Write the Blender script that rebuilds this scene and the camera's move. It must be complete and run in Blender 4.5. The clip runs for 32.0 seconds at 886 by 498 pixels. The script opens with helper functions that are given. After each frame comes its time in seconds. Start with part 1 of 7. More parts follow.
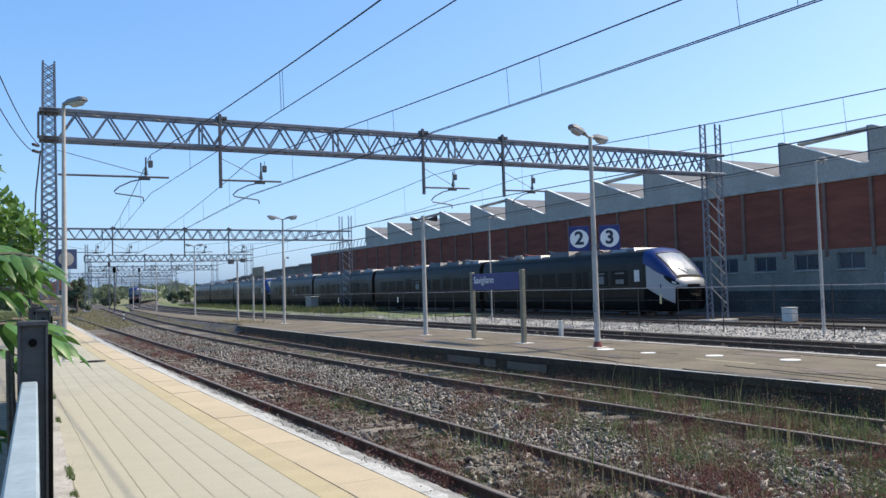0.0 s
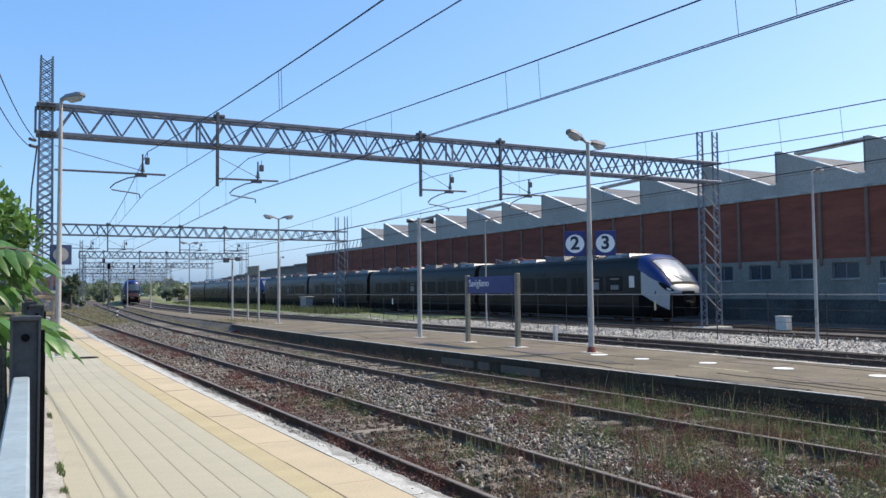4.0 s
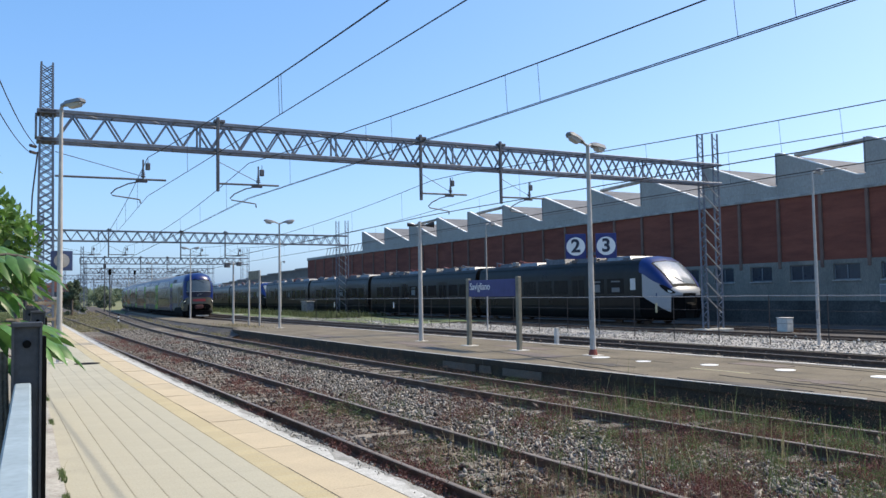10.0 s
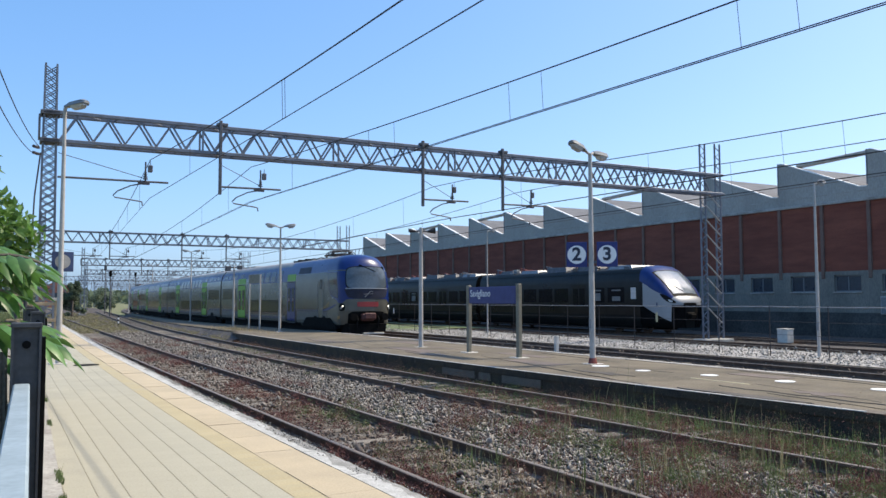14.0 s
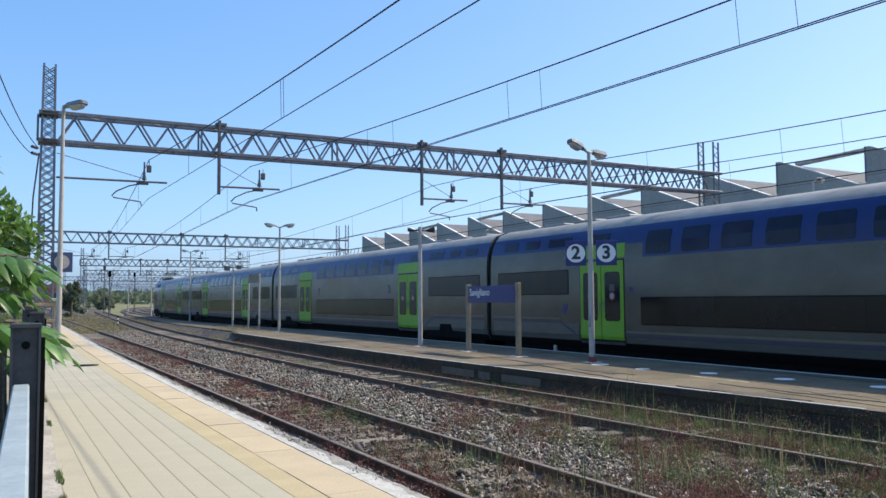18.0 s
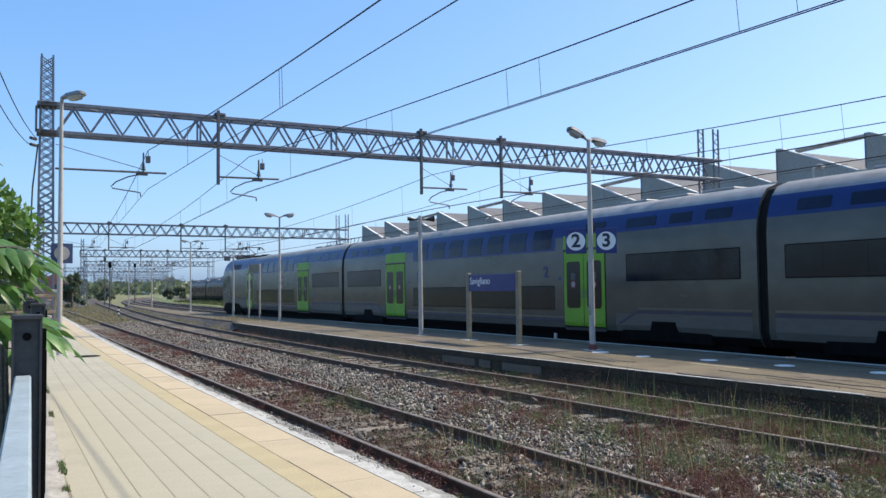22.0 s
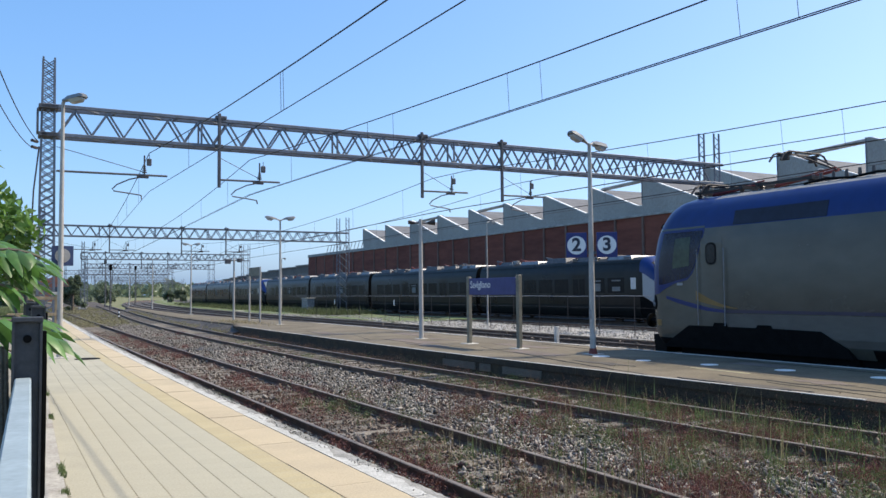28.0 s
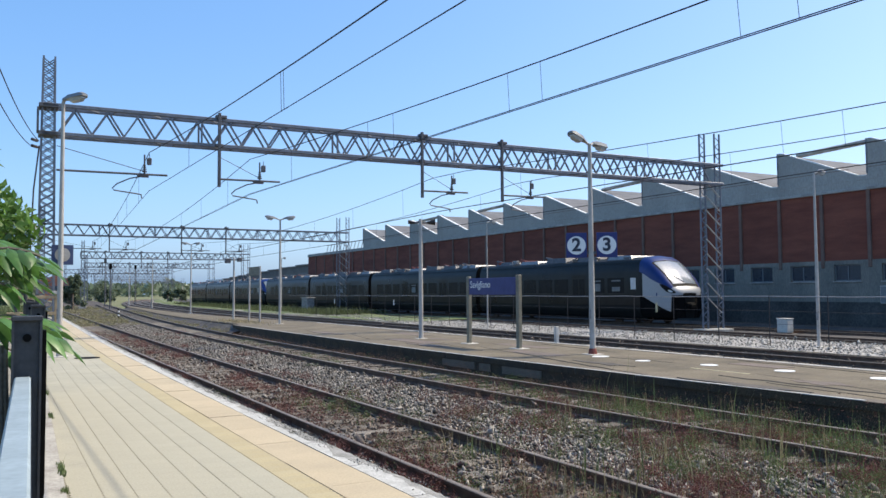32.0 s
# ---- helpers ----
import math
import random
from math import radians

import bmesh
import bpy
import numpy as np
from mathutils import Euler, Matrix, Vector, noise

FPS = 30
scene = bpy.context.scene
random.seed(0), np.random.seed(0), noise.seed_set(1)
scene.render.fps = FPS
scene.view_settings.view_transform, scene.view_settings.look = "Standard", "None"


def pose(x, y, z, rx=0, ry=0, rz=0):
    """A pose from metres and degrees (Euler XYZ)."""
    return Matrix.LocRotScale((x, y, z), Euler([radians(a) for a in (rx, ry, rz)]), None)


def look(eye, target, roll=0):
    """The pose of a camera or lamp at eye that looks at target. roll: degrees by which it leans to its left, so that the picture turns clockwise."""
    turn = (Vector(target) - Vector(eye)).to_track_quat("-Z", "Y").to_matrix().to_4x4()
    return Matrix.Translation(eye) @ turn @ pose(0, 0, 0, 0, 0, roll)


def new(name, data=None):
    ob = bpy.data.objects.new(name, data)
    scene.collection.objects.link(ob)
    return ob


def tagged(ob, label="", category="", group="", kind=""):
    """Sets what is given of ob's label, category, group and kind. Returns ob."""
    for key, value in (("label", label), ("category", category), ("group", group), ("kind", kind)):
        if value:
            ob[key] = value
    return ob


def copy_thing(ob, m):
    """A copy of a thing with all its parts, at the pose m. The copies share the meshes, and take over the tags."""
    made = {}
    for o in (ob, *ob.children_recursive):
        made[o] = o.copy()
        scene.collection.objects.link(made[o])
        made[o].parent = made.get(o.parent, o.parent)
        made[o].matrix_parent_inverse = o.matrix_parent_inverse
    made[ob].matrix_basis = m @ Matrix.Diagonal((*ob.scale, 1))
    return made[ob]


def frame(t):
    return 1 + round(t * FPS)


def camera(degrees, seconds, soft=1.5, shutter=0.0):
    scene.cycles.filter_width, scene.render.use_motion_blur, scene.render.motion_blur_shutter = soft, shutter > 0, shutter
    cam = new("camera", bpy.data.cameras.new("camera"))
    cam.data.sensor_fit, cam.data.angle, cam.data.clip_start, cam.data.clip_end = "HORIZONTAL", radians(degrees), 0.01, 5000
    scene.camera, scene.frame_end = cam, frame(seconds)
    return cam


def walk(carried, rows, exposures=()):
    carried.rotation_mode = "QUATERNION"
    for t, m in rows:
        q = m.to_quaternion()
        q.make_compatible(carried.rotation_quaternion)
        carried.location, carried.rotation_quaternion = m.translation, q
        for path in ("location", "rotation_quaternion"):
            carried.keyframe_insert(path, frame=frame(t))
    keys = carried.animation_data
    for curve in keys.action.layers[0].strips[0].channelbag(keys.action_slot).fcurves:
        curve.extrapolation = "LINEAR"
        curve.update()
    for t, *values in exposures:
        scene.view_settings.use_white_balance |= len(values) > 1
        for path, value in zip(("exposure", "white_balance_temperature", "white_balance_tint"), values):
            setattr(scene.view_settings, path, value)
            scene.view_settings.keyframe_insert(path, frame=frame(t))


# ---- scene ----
EYE = (0.0, 0.0, 1.887)   # rail heads lie at z = 0, y runs along the line, x towards the works hall


def aim(yaw, pitch, roll):
    """The camera's pose at EYE: degrees to the right of +y, upwards, and anticlockwise lean of its right axis."""
    a, b, c = radians(yaw), radians(pitch), radians(roll)
    right, fwd, up = Vector((math.cos(a), -math.sin(a), 0)), Vector((math.sin(a), math.cos(a), 0)), Vector((0, 0, 1))
    f2, u2 = fwd * math.cos(b) + up * math.sin(b), up * math.cos(b) - fwd * math.sin(b)
    r3, u3 = right * math.cos(c) + u2 * math.sin(c), u2 * math.cos(c) - right * math.sin(c)
    m = Matrix((r3, u3, -f2)).transposed().to_4x4()
    m.translation = EYE
    return m


cam = camera(57.01, 32.0, soft=1.5)
walk(cam, [(t, aim(a, b, c)) for t, a, b, c in (
    (0, 28.514, 2.743, -1.614), (0.5, 28.552, 2.757, -1.514), (1, 28.612, 2.816, -1.301), (1.5, 28.665, 2.781, -1.322),
    (2, 28.684, 2.765, -1.241), (2.5, 28.755, 2.812, -1.019), (3, 28.764, 2.938, -0.918), (3.5, 28.811, 2.892, -0.536),
    (5.5, 28.803, 2.996, -0.850), (6, 28.762, 2.927, -0.888), (6.5, 28.736, 2.938, -0.815), (7, 28.698, 2.987, -1.029),
    (7.5, 28.690, 2.928, -1.177), (8, 28.690, 2.895, -1.090), (8.5, 28.693, 3.014, -1.127), (9, 28.706, 3.177, -1.039),
    (9.5, 28.746, 3.161, -0.946), (10, 28.767, 3.166, -0.934), (10.5, 28.742, 3.198, -0.847), (11, 28.772, 3.274, -0.720),
    (11.5, 28.744, 3.231, -0.930), (12, 28.701, 3.151, -1.122), (12.5, 28.708, 3.128, -0.635), (13, 28.720, 3.382, -0.248),
    (13.5, 28.704, 3.578, -0.148), (14, 28.701, 3.610, -0.126), (14.5, 28.721, 3.545, -0.023), (16.5, 28.722, 3.366, -0.289),
    (17, 28.728, 3.518, -0.082), (17.5, 28.737, 3.578, -0.163), (18, 28.760, 3.545, -0.332), (18.5, 28.775, 3.420, -0.515),
    (19, 28.754, 3.165, -0.443), (19.5, 28.768, 3.105, -0.449), (20, 28.754, 2.882, -0.636), (20.5, 28.722, 2.654, -0.844),
    (21, 28.698, 2.639, -0.606), (21.5, 28.759, 2.698, -0.569), (22, 28.751, 2.763, -0.689), (22.5, 28.745, 2.856, -0.714),
    (23, 28.697, 2.763, -0.629), (23.5, 28.695, 2.872, -0.580), (24, 28.691, 2.959, -0.720), (24.5, 28.694, 2.938, -0.692),
    (25, 28.724, 2.900, -0.769), (25.5, 28.746, 2.919, -0.396), (27.5, 28.742, 2.921, -0.711), (28, 28.713, 3.014, -0.521),
    (28.5, 28.712, 3.111, -0.543), (29, 28.755, 3.072, -0.519), (29.5, 28.736, 3.058, -0.455), (30, 28.716, 3.121, -0.173),
    (30.5, 28.741, 3.170, -0.372), (31, 28.708, 3.046, -0.567), (31.5, 28.712, 2.910, -0.476), (32, 28.717, 3.002, -0.401),
)], exposures=[(0, 0.62, 6500, 10), (32, 0.62, 6500, 10)])

# ---- sky and sun: clear summer light from behind the standing trains ----
SUN_AZ, SUN_EL = 98.0, 50.5
world = bpy.data.worlds.new("sky")
scene.world = world
world.use_nodes = True
wn = world.node_tree.nodes
sky = wn.new("ShaderNodeTexSky")
sky.sky_type, sky.sun_disc = "NISHITA", False
sky.sun_elevation, sky.sun_rotation = radians(SUN_EL), radians(SUN_AZ)
sky.air_density, sky.dust_density, sky.ozone_density, sky.altitude = 1.0, 6.0, 1.4, 1500
wn["Background"].inputs["Strength"].default_value = 0.155
blue = wn.new("ShaderNodeMix")      # the deep blue of a dry summer day
blue.data_type = "RGBA"
blue.inputs["Factor"].default_value = 0.34
blue.inputs[7].default_value = (0.04, 1.78, 4.75, 1)
world.node_tree.links.new(sky.outputs[0], blue.inputs[6])
world.node_tree.links.new(blue.outputs[2], wn["Background"].inputs["Color"])
sun = new("sun", bpy.data.lights.new("sun", "SUN"))
sun.data.energy, sun.data.angle, sun.data.color = 3.6, radians(0.53), (1.0, 0.89, 0.71)
sun_way = Vector((math.sin(radians(SUN_AZ)) * math.cos(radians(SUN_EL)), math.cos(radians(SUN_AZ)) * math.cos(radians(SUN_EL)), math.sin(radians(SUN_EL))))
sun.matrix_world = look(sun_way * 50, (0, 0, 0))

# ---- materials ----
def mat(name, color, rough=0.6, metal=0.0, grain=8.0, amount=0.25, fine=60.0, bump=0.0, bump_scale=80.0, tint=None,
        per=0.0, island=0.0, spec=0.5, coat=0.0, stretch=(1, 1, 1)):
    """A surface with stains at the scale `grain`, grain at `fine`, relief, and a second colour `tint` in the stains."""
    m = bpy.data.materials.new(name)
    m.use_nodes = True
    n, link = m.node_tree.nodes, m.node_tree.links.new
    b = n["Principled BSDF"]
    b.inputs["Metallic"].default_value = metal
    b.inputs["Specular IOR Level"].default_value = spec
    b.inputs["Coat Weight"].default_value = coat
    co = n.new("ShaderNodeTexCoord")
    mp = n.new("ShaderNodeMapping")
    mp.inputs["Scale"].default_value = stretch
    link(co.outputs["Object"], mp.inputs["Vector"])
    t1 = n.new("ShaderNodeTexNoise")
    t1.inputs["Scale"].default_value, t1.inputs["Detail"].default_value, t1.inputs["Roughness"].default_value = grain, 5, 0.6
    t2 = n.new("ShaderNodeTexNoise")
    t2.inputs["Scale"].default_value, t2.inputs["Detail"].default_value = fine, 3
    for t in (t1, t2):
        link(mp.outputs[0], t.inputs["Vector"])
    c2 = tint or tuple(c * (1 - amount) for c in color)
    mix = n.new("ShaderNodeMix")
    mix.data_type = "RGBA"
    mix.inputs[6].default_value, mix.inputs[7].default_value = (*color, 1), (*c2, 1)
    ramp = n.new("ShaderNodeMapRange")
    ramp.inputs["From Min"].default_value, ramp.inputs["From Max"].default_value = 0.35, 0.68
    link(t1.outputs["Fac"], ramp.inputs["Value"])
    link(ramp.outputs[0], mix.inputs["Factor"])
    hsv = n.new("ShaderNodeHueSaturation")
    link(mix.outputs[2], hsv.inputs["Color"])
    val = n.new("ShaderNodeMapRange")
    val.inputs["To Min"].default_value, val.inputs["To Max"].default_value = 1 - amount * 0.6, 1 + amount * 0.6
    val.inputs["From Min"].default_value, val.inputs["From Max"].default_value = 0.3, 0.7
    link(t2.outputs["Fac"], val.inputs["Value"])
    last = val.outputs[0]
    for k, node, out in ((per, "ShaderNodeObjectInfo", "Random"), (island, "ShaderNodeNewGeometry", "Random Per Island")):
        if k:
            src, mul, rng = n.new(node), n.new("ShaderNodeMath"), n.new("ShaderNodeMapRange")
            rng.inputs["To Min"].default_value, rng.inputs["To Max"].default_value = 1 - k, 1 + k
            link(src.outputs[out], rng.inputs["Value"])
            mul.operation = "MULTIPLY"
            link(last, mul.inputs[0])
            link(rng.outputs[0], mul.inputs[1])
            last = mul.outputs[0]
    link(last, hsv.inputs["Value"])
    link(hsv.outputs[0], b.inputs["Base Color"])
    rr = n.new("ShaderNodeMapRange")
    rr.inputs["To Min"].default_value, rr.inputs["To Max"].default_value = max(rough - 0.12, 0.02), min(rough + 0.12, 1)
    link(t1.outputs["Fac"], rr.inputs["Value"])
    link(rr.outputs[0], b.inputs["Roughness"])
    if bump:
        t3, bp = n.new("ShaderNodeTexNoise"), n.new("ShaderNodeBump")
        t3.inputs["Scale"].default_value, t3.inputs["Detail"].default_value = bump_scale, 4
        link(mp.outputs[0], t3.inputs["Vector"])
        bp.inputs["Strength"].default_value, bp.inputs["Distance"].default_value = min(bump, 1), 0.02
        link(t3.outputs["Fac"], bp.inputs["Height"])
        link(bp.outputs[0], b.inputs["Normal"])
    return m


def glow(name, color, power):
    m = bpy.data.materials.new(name)
    m.use_nodes = True
    b = m.node_tree.nodes["Principled BSDF"]
    b.inputs["Base Color"].default_value = (*color, 1)
    b.inputs["Emission Color"].default_value, b.inputs["Emission Strength"].default_value = (*color, 1), power
    return m


def leaf(name, color, rough=0.5, island=0.4, through_light=0.35):
    """Foliage: a diffuse face that lets some light through."""
    m = mat(name, color, rough, island=island, grain=3, amount=0.3, fine=25)
    n, link = m.node_tree.nodes, m.node_tree.links.new
    b = n["Principled BSDF"]
    tr, mix = n.new("ShaderNodeBsdfTranslucent"), n.new("ShaderNodeMixShader")
    link(b.inputs["Base Color"].links[0].from_socket, tr.inputs["Color"])
    mix.inputs["Fac"].default_value = through_light
    link(b.outputs[0], mix.inputs[1])
    link(tr.outputs[0], mix.inputs[2])
    link(mix.outputs[0], n["Material Output"].inputs["Surface"])
    return m


SOIL = mat("dry_soil_and_grass", (0.20, 0.17, 0.09), 0.95, grain=0.35, fine=14, amount=0.4, bump=0.8, bump_scale=20, tint=(0.09, 0.13, 0.035))
GRASS_FAR = mat("meadow", (0.075, 0.115, 0.035), 0.95, grain=0.5, fine=9, amount=0.4, bump=0.8, bump_scale=16, tint=(0.14, 0.15, 0.055))
BALLAST = mat("old_ballast", (0.070, 0.057, 0.046), 0.95, grain=1.1, fine=45, amount=0.55, bump=1.0, bump_scale=28, tint=(0.06, 0.046, 0.036))
BALLAST_NEW = mat("pale_ballast", (0.38, 0.36, 0.33), 0.95, grain=1.0, fine=35, amount=0.45, bump=1.0, bump_scale=25, tint=(0.36, 0.33, 0.30))
BALLAST_OILY = mat("oily_ballast", (0.085, 0.073, 0.066), 0.95, grain=1.0, fine=40, amount=0.5, bump=1.0, bump_scale=28)
STONE = mat("ballast_stone", (0.215, 0.192, 0.165), 0.9, grain=6, fine=50, amount=0.25, island=0.92)
STONE_BROWN = mat("rusty_ballast_stone", (0.165, 0.128, 0.102), 0.9, grain=6, fine=50, amount=0.3, island=0.5)
STONE_PALE = mat("pale_ballast_stone", (0.35, 0.335, 0.305), 0.9, grain=6, fine=50, amount=0.3, island=0.6)
RAIL_RUST = mat("rusty_rail_steel", (0.15, 0.092, 0.062), 0.85, 0.0, grain=5, fine=70, amount=0.4, bump=0.4)
RAIL_HEAD = mat("worn_rail_head", (0.21, 0.17, 0.135), 0.6, 0.15, grain=5, fine=70, amount=0.35)
SLEEPER = mat("weathered_sleeper", (0.22, 0.19, 0.155), 0.9, grain=4, fine=40, amount=0.45, bump=0.6, bump_scale=40, per=0.25, stretch=(1, 5, 1))
CONCRETE = mat("stained_concrete", (0.44, 0.42, 0.38), 0.9, grain=1.6, fine=35, amount=0.35, bump=0.4, bump_scale=50, tint=(0.25, 0.23, 0.20))
# concrete darkened in colour to deepen the shade on the platform walls
CONC_DARK = mat("shade_darkened_concrete", (0.070, 0.052, 0.028), 0.95, grain=2.5, fine=35, amount=0.5, bump=0.6, bump_scale=35, tint=(0.036, 0.030, 0.023))
COPING = mat("grimy_coping_concrete", (0.16, 0.135, 0.105), 0.95, grain=1.6, fine=35, amount=0.4, bump=0.4, bump_scale=50, tint=(0.13, 0.105, 0.08), per=0.12)
CONC_PALE = mat("pale_concrete", (0.62, 0.59, 0.53), 0.9, grain=2.2, fine=40, amount=0.25, bump=0.3, bump_scale=60)
PAVER = mat("cream_paver", (0.395, 0.365, 0.275), 0.85, grain=1.3, fine=55, amount=0.16, bump=0.35, bump_scale=120, per=0.02, tint=(0.335, 0.315, 0.245))
PAVER_Y = mat("ochre_painted_paver", (0.42, 0.345, 0.195), 0.85, grain=3.0, fine=55, amount=0.2, bump=0.35, bump_scale=120, per=0.05, tint=(0.40, 0.35, 0.235))
SLAB = mat("cream_slab", (0.47, 0.385, 0.255), 0.85, grain=2.0, fine=50, amount=0.16, bump=0.3, bump_scale=90, per=0.04, tint=(0.42, 0.345, 0.235))
JOINT = mat("paving_joint_sand", (0.29, 0.26, 0.20), 0.95, grain=8, fine=70, amount=0.4)
EDGE_GREY = mat("bare_edge_concrete", (0.33, 0.32, 0.295), 0.9, grain=5, fine=60, amount=0.35, bump=0.8, bump_scale=70, tint=(0.17, 0.165, 0.15))
EDGE_WHITE = mat("chipped_white_edge_paint", (0.50, 0.49, 0.46), 0.85, grain=9, fine=40, amount=0.25, bump=0.6, bump_scale=40, tint=(0.36, 0.35, 0.32))
ASPHALT = mat("worn_platform_asphalt", (0.168, 0.136, 0.088), 0.92, grain=0.8, fine=30, amount=0.4, bump=0.3, bump_scale=60, tint=(0.096, 0.078, 0.050))
ASPHALT_RED = mat("reddish_asphalt", (0.165, 0.125, 0.10), 0.95, grain=1.2, fine=50, amount=0.35, bump=0.3, bump_scale=60, tint=(0.12, 0.10, 0.085))
PATCH = mat("asphalt_repair", (0.10, 0.085, 0.07), 0.95, grain=3, fine=50, amount=0.4)
WHITE_PAINT = mat("white_marking", (0.85, 0.84, 0.80), 0.7, grain=9, fine=60, amount=0.12)
YELLOW_PAINT = mat("faded_yellow_marking", (0.56, 0.50, 0.30), 0.8, grain=9, fine=50, amount=0.35)
STEEL = mat("galvanised_steel", (0.30, 0.30, 0.31), 0.55, 0.55, grain=4, fine=60, amount=0.3)
STEEL_DARK = mat("weathered_dark_steel", (0.13, 0.13, 0.14), 0.65, 0.35, grain=4, fine=60, amount=0.35)
MAST_GREY = mat("grey_mast_paint", (0.185, 0.20, 0.235), 0.55, 0.25, grain=3, fine=40, amount=0.3, tint=(0.13, 0.14, 0.16))
POLE = mat("pale_lamp_pole_paint", (0.45, 0.43, 0.40), 0.55, 0.0, grain=3, fine=40, amount=0.18, tint=(0.36, 0.33, 0.29))
LAMP_BODY = mat("lamp_housing", (0.21, 0.22, 0.23), 0.5, grain=10, fine=60, amount=0.25)
LAMP_GLASS = mat("lamp_bowl", (0.42, 0.44, 0.45), 0.15, grain=6, fine=40, amount=0.1)
RUST_RED = mat("red_primer_base", (0.23, 0.06, 0.045), 0.8, grain=9, fine=50, amount=0.4)
WIRE = mat("overhead_wire", (0.05, 0.045, 0.045), 0.6, 0.5, grain=3, amount=0.2)
INSULATOR = mat("brown_insulator", (0.07, 0.055, 0.05), 0.35, grain=9, amount=0.2)
SIGN_BLUE = mat("sign_blue", (0.018, 0.028, 0.16), 0.45, grain=5, fine=40, amount=0.18)
SIGN_FADED = mat("faded_sign_back", (0.06, 0.085, 0.18), 0.6, grain=5, fine=40, amount=0.25)
SIGN_WHITE = mat("sign_white", (0.82, 0.82, 0.80), 0.5, grain=5, fine=40, amount=0.06)
SIGN_INK = mat("sign_lettering", (0.02, 0.025, 0.05), 0.5, grain=5, amount=0.1)
SIGN_POST = mat("olive_sign_post", (0.25, 0.225, 0.165), 0.8, grain=4, fine=40, amount=0.3)
BRICK_RED = mat("red_brick_panel", (0.225, 0.068, 0.040), 0.9, grain=0.6, fine=30, amount=0.3, bump=0.5, bump_scale=30, tint=(0.15, 0.043, 0.028), per=0.12, stretch=(1, 0.6, 3.5))
PILASTER = mat("concrete_pilaster", (0.20, 0.13, 0.10), 0.9, grain=1.5, fine=30, amount=0.3, tint=(0.16, 0.095, 0.075))
HALL_GREY = mat("grey_precast_wall", (0.385, 0.37, 0.335), 0.9, grain=0.35, fine=18, amount=0.22, bump=0.2, bump_scale=20, tint=(0.31, 0.30, 0.27), stretch=(1, 1, 0.4))
HALL_LOW = mat("blue_grey_render", (0.265, 0.245, 0.205), 0.9, grain=0.5, fine=18, amount=0.3, bump=0.2, bump_scale=20, tint=(0.175, 0.165, 0.14), stretch=(1, 1, 0.35))
PLINTH = mat("damp_dark_plinth", (0.088, 0.085, 0.078), 0.9, grain=0.6, fine=9, amount=0.5, tint=(0.045, 0.043, 0.040))
SHED_WALL = mat("drab_shed_wall", (0.20, 0.175, 0.15), 0.9, grain=0.5, fine=10, amount=0.25)
FLASHING = mat("white_roof_flashing", (0.82, 0.82, 0.80), 0.5, grain=2, fine=30, amount=0.15)
ROOF_SHEET = mat("fibre_cement_roof", (0.15, 0.152, 0.16), 0.9, grain=0.7, fine=16, amount=0.3, tint=(0.10, 0.10, 0.105), stretch=(1, 3, 1))
GLASS_DARK = mat("dark_window_glass", (0.010, 0.011, 0.014), 0.2, grain=1.5, fine=10, amount=0.4, spec=0.12)
GLASS_HALL = mat("dusty_hall_window", (0.045, 0.055, 0.07), 0.3, grain=2.5, fine=20, amount=0.4)
FRAME_GREY = mat("grey_window_frame", (0.20, 0.21, 0.22), 0.6, grain=4, amount=0.2)
# silver far darker than the paint: the side's deep shade is in the colour
CAR_SILVER = mat("shade_darkened_silver", (0.099, 0.095, 0.077), 0.24, 0.0, grain=0.5, fine=1.7, amount=0.22, tint=(0.074, 0.070, 0.056), stretch=(1, 0.8, 1.3), bump=0.25, bump_scale=1.3)
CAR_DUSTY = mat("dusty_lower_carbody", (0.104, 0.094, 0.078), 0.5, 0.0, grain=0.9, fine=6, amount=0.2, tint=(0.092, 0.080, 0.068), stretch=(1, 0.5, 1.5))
CAR_BLUE = mat("royal_blue_carbody", (0.005, 0.023, 0.135), 0.32, 0.0, grain=0.6, fine=5, amount=0.16, spec=0.4)
CAR_ROOF = mat("dusty_car_roof", (0.30, 0.30, 0.30), 0.6, 0.0, grain=0.7, fine=5, amount=0.25, tint=(0.21, 0.205, 0.20), stretch=(1, 0.5, 1))
CAR_GREEN = mat("lime_green_door", (0.165, 0.375, 0.016), 0.45, grain=1.5, fine=14, amount=0.12)
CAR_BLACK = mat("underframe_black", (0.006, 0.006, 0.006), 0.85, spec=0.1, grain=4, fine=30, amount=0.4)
CAR_VIOLET = mat("violet_stripe", (0.040, 0.030, 0.062), 0.45, grain=2, amount=0.15)
CAR_CREAM = mat("cream_stripe", (0.150, 0.118, 0.075), 0.5, grain=2, amount=0.15)
CAR_YELLOW = mat("amber_stripe", (0.26, 0.145, 0.035), 0.5, grain=2, amount=0.15)
CAR_RED = mat("red_front_panel", (0.28, 0.03, 0.03), 0.4, grain=3, amount=0.12)
CAR_WHITE = mat("white_carbody", (0.30, 0.31, 0.32), 0.35, grain=0.8, fine=14, amount=0.08, coat=0.3)
CAR_CHARCOAL = mat("charcoal_carbody", (0.006, 0.007, 0.009), 0.3, grain=0.45, fine=1.6, amount=0.5, spec=0.20, tint=(0.014, 0.014, 0.012), bump=0.15, bump_scale=1.4)
CAR_SLATE = mat("dull_slate_carbody", (0.011, 0.012, 0.011), 0.55, grain=0.5, fine=5, amount=0.4, spec=0.2)
